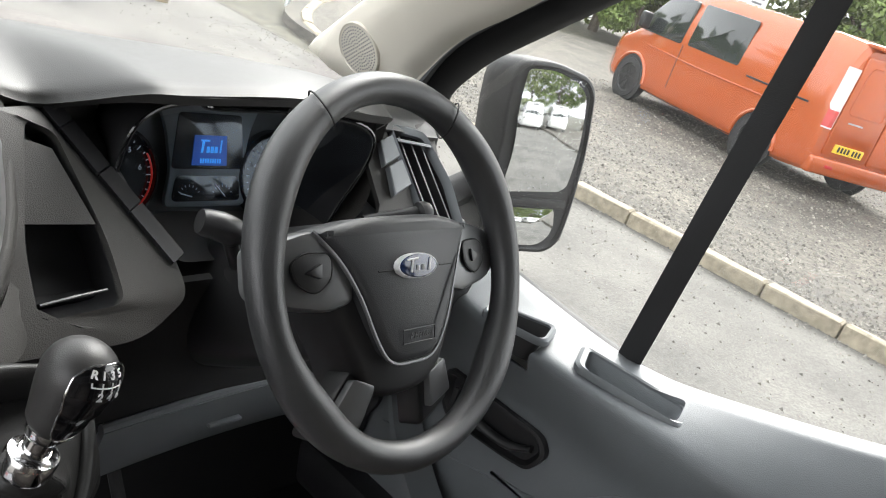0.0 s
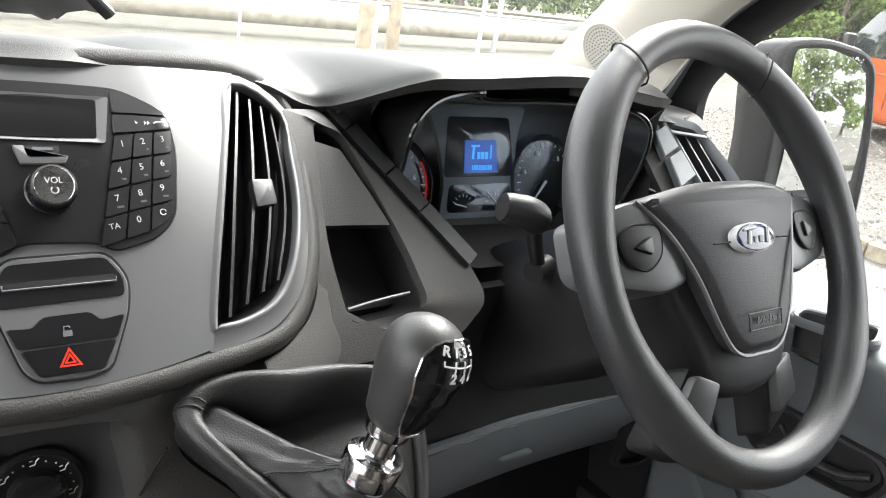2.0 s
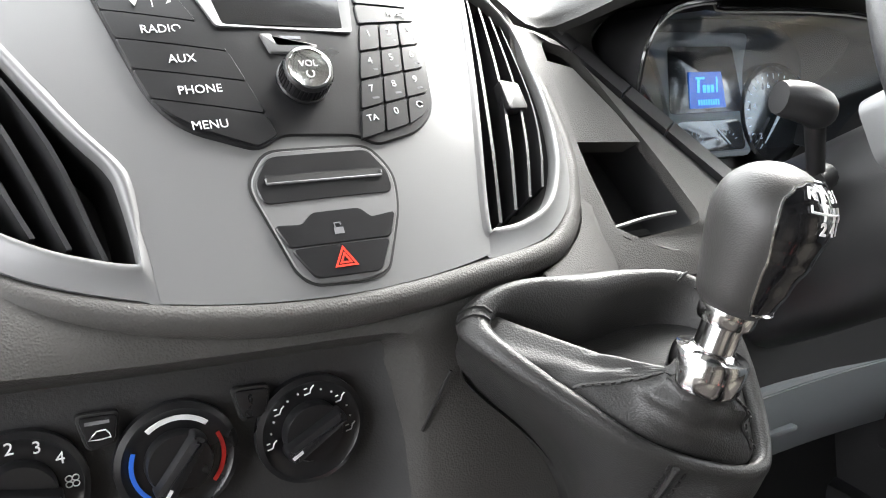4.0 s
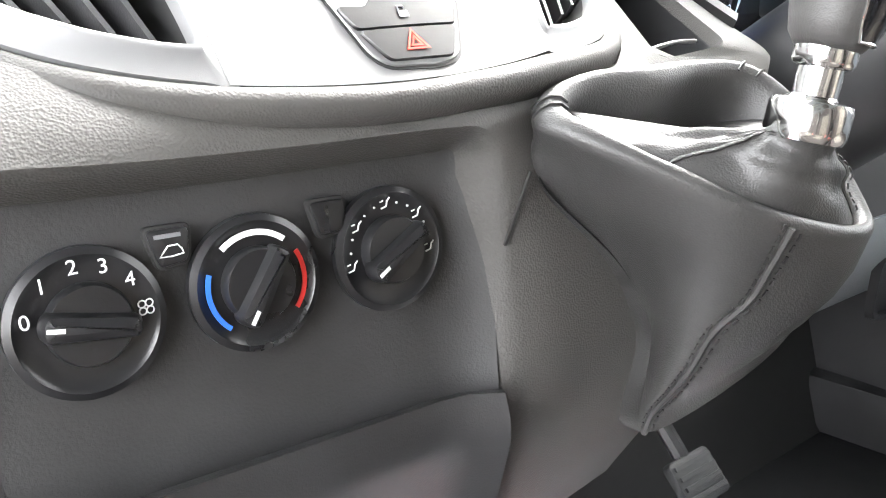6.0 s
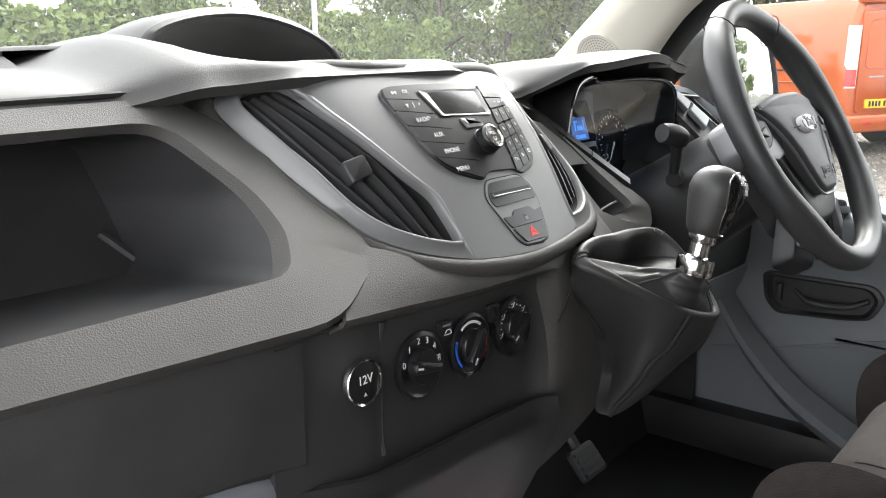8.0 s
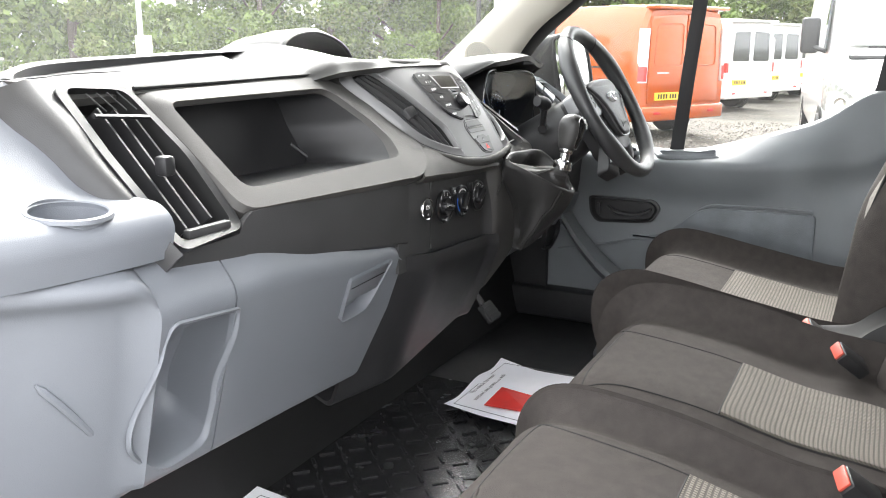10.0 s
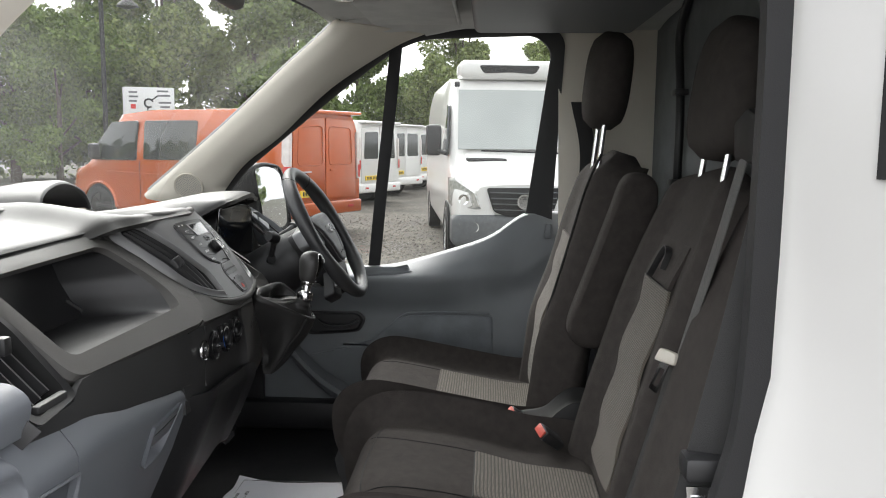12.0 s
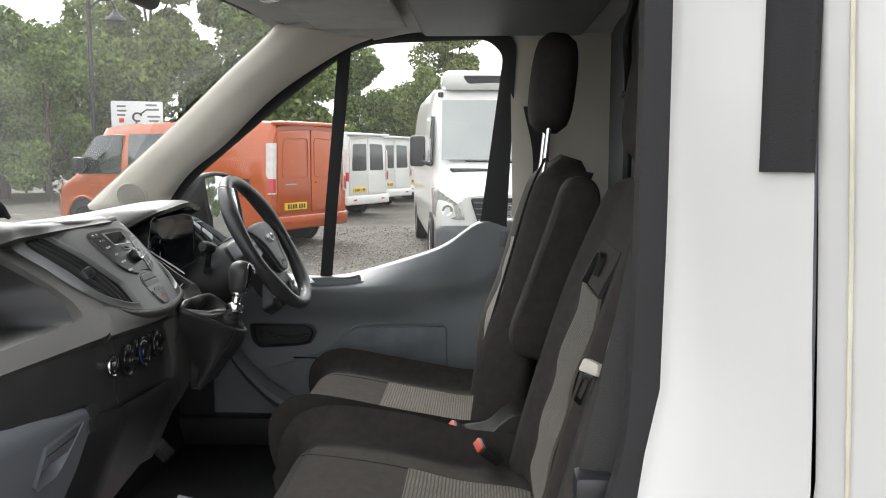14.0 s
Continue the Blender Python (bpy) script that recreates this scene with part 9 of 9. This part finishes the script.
# high-roof van facing the yard
hv = thing("panel_van", "white high-roof van with a roof cooling unit, facing the yard", "van", "parked vans")
van_body(hv, [(-3.4, 0.96, 0.90, 0.45, 1.2, 2.50), (-3.2, 0.99, 0.93, 0.40, 1.2, 2.60), (0.60, 0.99, 0.92, 0.36, 1.2, 2.60), (1.10, 0.985, 0.90, 0.36, 1.2, 2.54), (1.40, 0.98, 0.86, 0.36, 1.2, 2.30), (1.95, 0.97, 0.80, 0.36, 1.15, 1.50), (2.20, 0.95, 0.80, 0.34, 1.05, 1.36), (2.62, 0.92, 0.74, 0.32, 0.95, 1.16), (2.76, 0.84, 0.66, 0.34, 0.80, 1.05)], M_WHITEPAINT)
part("bumper", box(-0.96, 0.96, 2.38, 2.84, 0.24, 0.66, 0.09, 4), M_BUMPER, hv, "dark grey plastic bumper")
part("windscreen", thick(sheet(12, 8, lambda s, t: V(lerp(-0.82, 0.82, s) * lerp(1.0, 0.93, t), lerp(2.02, 1.42, t) - 0.03 * (2 * s - 1) ** 2, lerp(1.475, 2.33, t) + 0.045)), 0.008), M_VANGLASS, hv, "windscreen with its pale reflection put into a grey colour")
part("wiper", tube([(-0.6, 2.10, 1.47), (0.5, 2.08, 1.50)], 0.012, 6), M_CAVITY, hv)
grille = part("grille", prism(lambda u, w_, h: V(u, 2.80 - 0.10 * abs(u) + h, w_), rounded([(-0.50, 1.02), (0.50, 1.02), (0.40, 0.70), (0.22, 0.64), (-0.22, 0.64), (-0.40, 0.70)], 0.05), -0.02, 0.05, 0.01), M_CAVITY, hv, "black front grille")
for k in range(4):
    part("grille_bar", tube([(-0.46 + 0.02 * k, 2.815, 0.96 - 0.075 * k), (0, 2.86, 0.95 - 0.075 * k), (0.46 - 0.02 * k, 2.815, 0.96 - 0.075 * k)], 0.009, 6), M_BUMPER, grille)
part("emblem", lathe(plane_frame((0, 2.865, 0.84), (0, 1, 0)), [(0.10, 0.0), (0.10, 0.012), (0.085, 0.012), (0.085, 0.0)], 28), M_CHROME, hv, "round chrome emblem")
for sd in (-1, 1):
    wheel_at(hv, sd * 0.99, 2.05, sd, 0.36, M_GALV)
    wheel_at(hv, sd * 0.99, -2.2, sd, 0.36, M_GALV)
    part("arch_shadow", lathe(plane_frame((sd * 0.985, 2.05, 0.37), (sd, 0, 0), (0, 1, 0)), [(0.43, -0.03), (0.43, 0.0), (0.0, 0.0)], 28), M_CAVITY, hv)
    part("headlamp", loft([[V(sd * x * 1.03, y + 0.03, z) for x, y, z in ((0.55, 2.76, 0.74), (0.62, 2.74, 0.98), (0.88, 2.58, 1.16), (0.96, 2.40, 1.14), (0.95, 2.42, 0.80), (0.86, 2.62, 0.70))], [V(sd * x * 1.03, y + 0.075, z) for x, y, z in ((0.58, 2.76, 0.77), (0.65, 2.74, 0.95), (0.87, 2.59, 1.11), (0.95, 2.42, 1.10), (0.94, 2.44, 0.82), (0.85, 2.63, 0.74))]], True, True, True), M_LAMPGLASS, hv, "clear headlamp")
    part("lamp_bowl", lathe(plane_frame((sd * 0.80, 2.76, 0.86), (sd * 0.3, 1, 0)), [(0.075, -0.02), (0.07, 0.005), (0.04, -0.01), (0, -0.01)], 20), M_CHROME, hv)
    part("fog_lamp", lathe(plane_frame((sd * 0.66, 2.82, 0.50), (sd * 0.2, 1, 0)), [(0.07, -0.02), (0.065, 0.02), (0.05, 0.01), (0, 0.012)], 20), M_LAMPGLASS, hv)
    part("side_mirror", box(sd * 1.14 - 0.11, sd * 1.14 + 0.11, 1.62, 1.74, 1.42, 1.86, 0.05, 3), M_BLACK, hv, "black side mirror")
    part("mirror_arm", tube([(sd * 0.95, 1.8, 1.45), (sd * 1.10, 1.70, 1.50)], 0.035, 8), M_BLACK, hv)
    part("side_window", prism(lambda u, v_, h: V(sd * (0.975 - 0.10 * (v_ - 1.45) + h), u, v_), rounded([(1.85, 1.46), (1.35, 2.16), (0.75, 2.16), (0.75, 1.44)], 0.06), -0.02, 0.006), M_TINT, hv)
    part("marker", box(sd * 0.78 - 0.04, sd * 0.78 + 0.04, 1.26, 1.32, 2.42, 2.50, 0.015), M_BLACK, hv)
part("bonnet_vent", prism(lambda u, w_, h: V(u, w_, 1.395 - 0.42 * (w_ - 2.10) + h), rounded([(0.15, 2.14), (0.72, 2.12), (0.70, 2.20), (0.15, 2.22)], 0.02), 0.0, 0.02, 0.006), M_CAVITY, hv, "dark slatted bonnet vent")
cool = part("cooling_unit", box(-0.74, 0.74, 0.62, 1.28, 2.54, 2.82, 0.10, 4), M_WHITEPAINT, hv, "white roof cooling unit")
part("cooler_mouth", prism(lambda u, w_, h: V(u, 1.27 + h, w_), rounded([(-0.46, 2.74), (0.46, 2.74), (0.38, 2.62), (0.0, 2.64), (-0.38, 2.62)], 0.05), -0.03, 0.02, 0.005), M_CAVITY, cool)
hv.matrix_basis = pose(11.62, -0.32, LOT, 0, 0, 97.0) @ Matrix.Scale(0.96, 4)

# ---- road sign and street lamp ----
rsign = thing("road_sign", "white direction sign with a roundabout symbol", "road sign")
sx = plane_frame((25.0, 10.7, 2.90), (-0.93, -0.36, 0), (0.36, -0.93, 0))
sp3 = lambda u, v, h: sx @ V(u, v, h)
part("board", prism(sp3, rounded([(-0.78, -0.62), (0.78, -0.62), (0.78, 0.38), (-0.78, 0.38)], 0.05), -0.02, 0.0, 0.004), material("sign_white", (0.78, 0.78, 0.78), 0.5, spots=0.04), rsign)
part("ring", tube([sp3(0.0 + 0.13 * math.cos(a), -0.12 + 0.13 * math.sin(a), 0.004) for a in (0.3 + k * 0.36 for k in range(15))], 0.028, 6), M_CAVITY, rsign)
part("spokes", tube([sp3(0.10, -0.02, 0.004), sp3(0.26, 0.10, 0.004)], 0.022, 6), M_CAVITY, rsign)
part("stem", tube([sp3(-0.02, -0.25, 0.004), sp3(-0.10, -0.50, 0.004)], 0.022, 6), M_CAVITY, rsign)
bm = bmesh.new()
for u, v, w in ((-0.60, 0.22, 0.26), (-0.60, 0.08, 0.28), (-0.60, -0.06, 0.24), (0.26, 0.26, 0.34), (0.26, 0.12, 0.40), (0.30, -0.10, 0.38), (0.34, -0.24, 0.30)):
    prism(sp3, [(u, v - 0.03), (u + w, v - 0.03), (u + w, v + 0.03), (u, v + 0.03)], 0.0, 0.004, 0, bm)
tagged(part("print_bars", bm, M_GREYPRINT, rsign), kind="stuff")
part("red_mark", prism(sp3, [(-0.55, -0.30), (-0.40, -0.30), (-0.40, -0.16), (-0.55, -0.16)], 0.0, 0.004), M_RED, rsign)
for u in (-0.5, 0.5):
    part("leg", tube([sp3(u, -2.95, -0.06), sp3(u, 0.2, -0.06)], 0.05, 8), M_GALV, rsign)
lampp = thing("street_lamp", "dark ornamental street lamp on a tall post", "street lamp")
part("post", tube([(26.0, 12.6, 0), (26.0, 12.6, 6.6)], 0.075, 10), M_BLACK, lampp)
part("arm", tube(smooth_line([(26.0, 12.6, 6.3), (26.1, 12.3, 6.6), (26.1, 11.9, 6.6), (26.1, 11.75, 6.35)], 4), 0.04, 8), M_BLACK, lampp)
part("lantern", lathe(plane_frame((26.1, 11.75, 6.0), (0, 0, 1)), [(0.10, -0.12), (0.36, -0.05), (0.30, 0.05), (0.14, 0.16), (0.06, 0.32), (0, 0.34)], 20), M_BLACK, lampp)

# ---- trees and hedge ----
def leaf_material(name, c0, c1):
    m = material(name, c0, 0.6, spots=0.4, scale=3, second=c1, spec=0.3)
    nt = m.node_tree
    b = nt.nodes["Principled BSDF"]
    g_ = nt.nodes.new("ShaderNodeNewGeometry")
    hs = nt.nodes.new("ShaderNodeHueSaturation")
    mr = nt.nodes.new("ShaderNodeMapRange")
    mr.inputs["To Min"].default_value, mr.inputs["To Max"].default_value = 0.55, 1.5
    nt.links.new(g_.outputs["Random Per Island"], mr.inputs["Value"])
    nt.links.new(mr.outputs[0], hs.inputs["Value"])
    old = b.inputs["Base Color"].links[0].from_socket
    nt.links.new(old, hs.inputs["Color"])
    nt.links.new(hs.outputs[0], b.inputs["Base Color"])
    b.inputs["Subsurface Weight"].default_value = 0.0
    b.inputs["Transmission Weight"].default_value = 0.0
    return m


M_LEAF = leaf_material("leaves", (0.19, 0.25, 0.075), (0.11, 0.16, 0.045))
M_LEAF2 = leaf_material("leaves_pale", (0.25, 0.29, 0.105), (0.15, 0.20, 0.065))
M_BARK = material("bark", (0.11, 0.09, 0.07), 0.9, bump=0.8, bump_scale=20, spots=0.3)


def leaf_cloud(n, size, place, name, mat, owner):
    """Many small leaf sprays, each two crossed blades, at places given by a function of a random source."""
    rng = np.random.default_rng(len(name) + n)
    vs, fs = [], []
    for k in range(n):
        c, out = place(rng)
        s = size * rng.uniform(0.6, 1.5)
        a = Vector(rng.normal(size=3)).normalized()
        b = (a.cross(Vector(rng.normal(size=3)))).normalized()
        a = (a + out * 0.4).normalized()
        i = len(vs)
        vs += [c - a * s, c - b * s * 0.55, c + a * s, c + b * s * 0.55]
        fs.append((i, i + 1, i + 2, i + 3))
    me = bpy.data.meshes.new(name)
    me.from_pydata([tuple(v) for v in vs], [], fs)
    me.materials.append(mat)
    ob = new(name, me)
    ob.parent = owner
    return ob


def tree(label, h, spread, seed, mat, n=24000, leaf=0.12):
    t = thing("tree", label, "tree", "roadside trees")
    rnd = random.Random(seed)
    trunk = smooth_line([(0, 0, -0.2), (0.1, 0.05, h * 0.25), (-0.05, 0.1, h * 0.5), (0.1, 0, h * 0.8)], 4)
    part("trunk", tube(trunk, [lerp(0.26, 0.05, k / (len(trunk) - 1)) for k in range(len(trunk))], 8), M_BARK, t)
    blobs = []
    for k in range(22):
        z = h * rnd.uniform(0.16, 0.97)
        rr = spread * math.sin(math.pi * min(1, max(0.08, (z / h - 0.02)) ** 0.8)) ** 0.6 * rnd.uniform(0.3, 0.95)
        a = rnd.uniform(0, 2 * math.pi)
        c = V(rr * math.cos(a), rr * math.sin(a), z)
        blobs.append((c, rnd.uniform(0.55, 1.25) * spread * 0.36))
        if k < 9:
            part("limb", tube([V(0, 0, z * 0.6), c * 0.6 + V(0, 0, z * 0.3), c], [0.08, 0.05, 0.02], 6), M_BARK, t)

    def place(rng):
        c, r = blobs[int(rng.integers(len(blobs)))]
        d = Vector(rng.normal(size=3)).normalized()
        rad = r * (rng.uniform(0.25, 1.0) ** 0.5) * (1 + 0.25 * noise.noise(d * 2 + c))
        return c + Vector((d.x * rad, d.y * rad, d.z * rad * 0.8)), d
    leaf_cloud(n, leaf, place, "crown", mat, t)
    return t


t1 = tree("leafy green roadside tree with gaps in its crown", 9.0, 3.4, 1, M_LEAF)
t2 = tree("pale green roadside tree with an uneven crown", 10.5, 3.0, 2, M_LEAF2)
t3 = tree("dense dark green roadside tree", 8.0, 3.8, 3, M_LEAF)
spots_ = [(29.5, 7.0, 1.0), (31.0, 12.5, 1.05), (29.0, 17.5, 0.98), (25.0, 21.5, 0.9), (33.5, 1.0, 0.82), (36.0, -3.0, 0.74), (40.0, -8.5, 0.85), (21.0, 27.0, 0.9), (16.0, 29.0, 0.85), (10.5, 29.5, 0.8), (4.0, 29.0, 0.85), (-3.0, 28.0, 0.85), (34, 16, 1.15), (36.0, 8.5, 1.1), (28.0, 24.5, 1.0), (-10, 28, 0.9), (44, -3, 0.9), (38, 3.5, 0.8), (26.5, 14.5, 0.75), (33, 9.5, 1.1), (30, 15, 1.05), (35, 5.5, 0.95), (27, 19.5, 0.95), (-4, -31, 1.0), (1.5, -32, 1.1), (6, -31, 1.0), (10.5, -32, 1.1), (15, -30, 1.0)]
for k, (x, y, s) in enumerate(spots_):
    src = (t1, t2, t3)[k % 3]
    if k < 3:
        src.matrix_basis = pose(x, y, 0) @ Matrix.Scale(s * 0.84, 4)
        continue
    cp = copy_thing(src, Matrix.Identity(4))
    cp.matrix_basis = pose(x, y, 0, 0, 0, 70 * k) @ Matrix.Scale(s * (1.0 if y < -9 else 0.74 if k > 11 else 0.84), 4)
hedge = thing("hedge", "long ragged green hedge beyond the road", "hedge", kind="stuff")
path_h = smooth_line([(-30, 25.0, 0), (0, 25.2, 0), (12, 26.6, 0), (24, 29.8, 0), (34, 33, 0)], 10)


def hedge_place(rng):
    k = rng.uniform(0, len(path_h) - 1.001)
    i = int(k)
    p = path_h[i].lerp(path_h[i + 1], k - i)
    d = Vector(rng.normal(size=3)).normalized()
    z = rng.uniform(0, 1) ** 0.8
    top = 3.2 + 0.9 * noise.noise(p * 0.35)
    return V(p.x + d.x * 0.6, p.y + d.y * 0.7 * (1.2 - z) - 0.5 * (1 - z), 0.2 + z * top + d.z * 0.2), V(0, -1, 0.4)


leaf_cloud(26000, 0.16, hedge_place, "hedge_leaves", M_LEAF, hedge)
shrubs = thing("shrub_belt", "low green shrubs under the roadside trees", "shrubs", kind="stuff")
path_s = smooth_line([(29, 26, 0), (32.5, 18, 0), (34, 9, 0), (36, 0, 0), (42, -10, 0)], 8)


def shrub_place(rng):
    k = rng.uniform(0, len(path_s) - 1.001)
    p = path_s[int(k)].lerp(path_s[int(k) + 1], k - int(k))
    d = Vector(rng.normal(size=3)).normalized()
    z = rng.uniform(0, 1) ** 0.8
    top = 3.0 + 1.4 * noise.noise(p * 0.4)
    return V(p.x + d.x * 0.9, p.y + d.y * 0.8, 0.2 + z * top + d.z * 0.25), V(-0.8, 0, 0.4)


leaf_cloud(22000, 0.15, shrub_place, "shrub_leaves", M_LEAF2, shrubs)
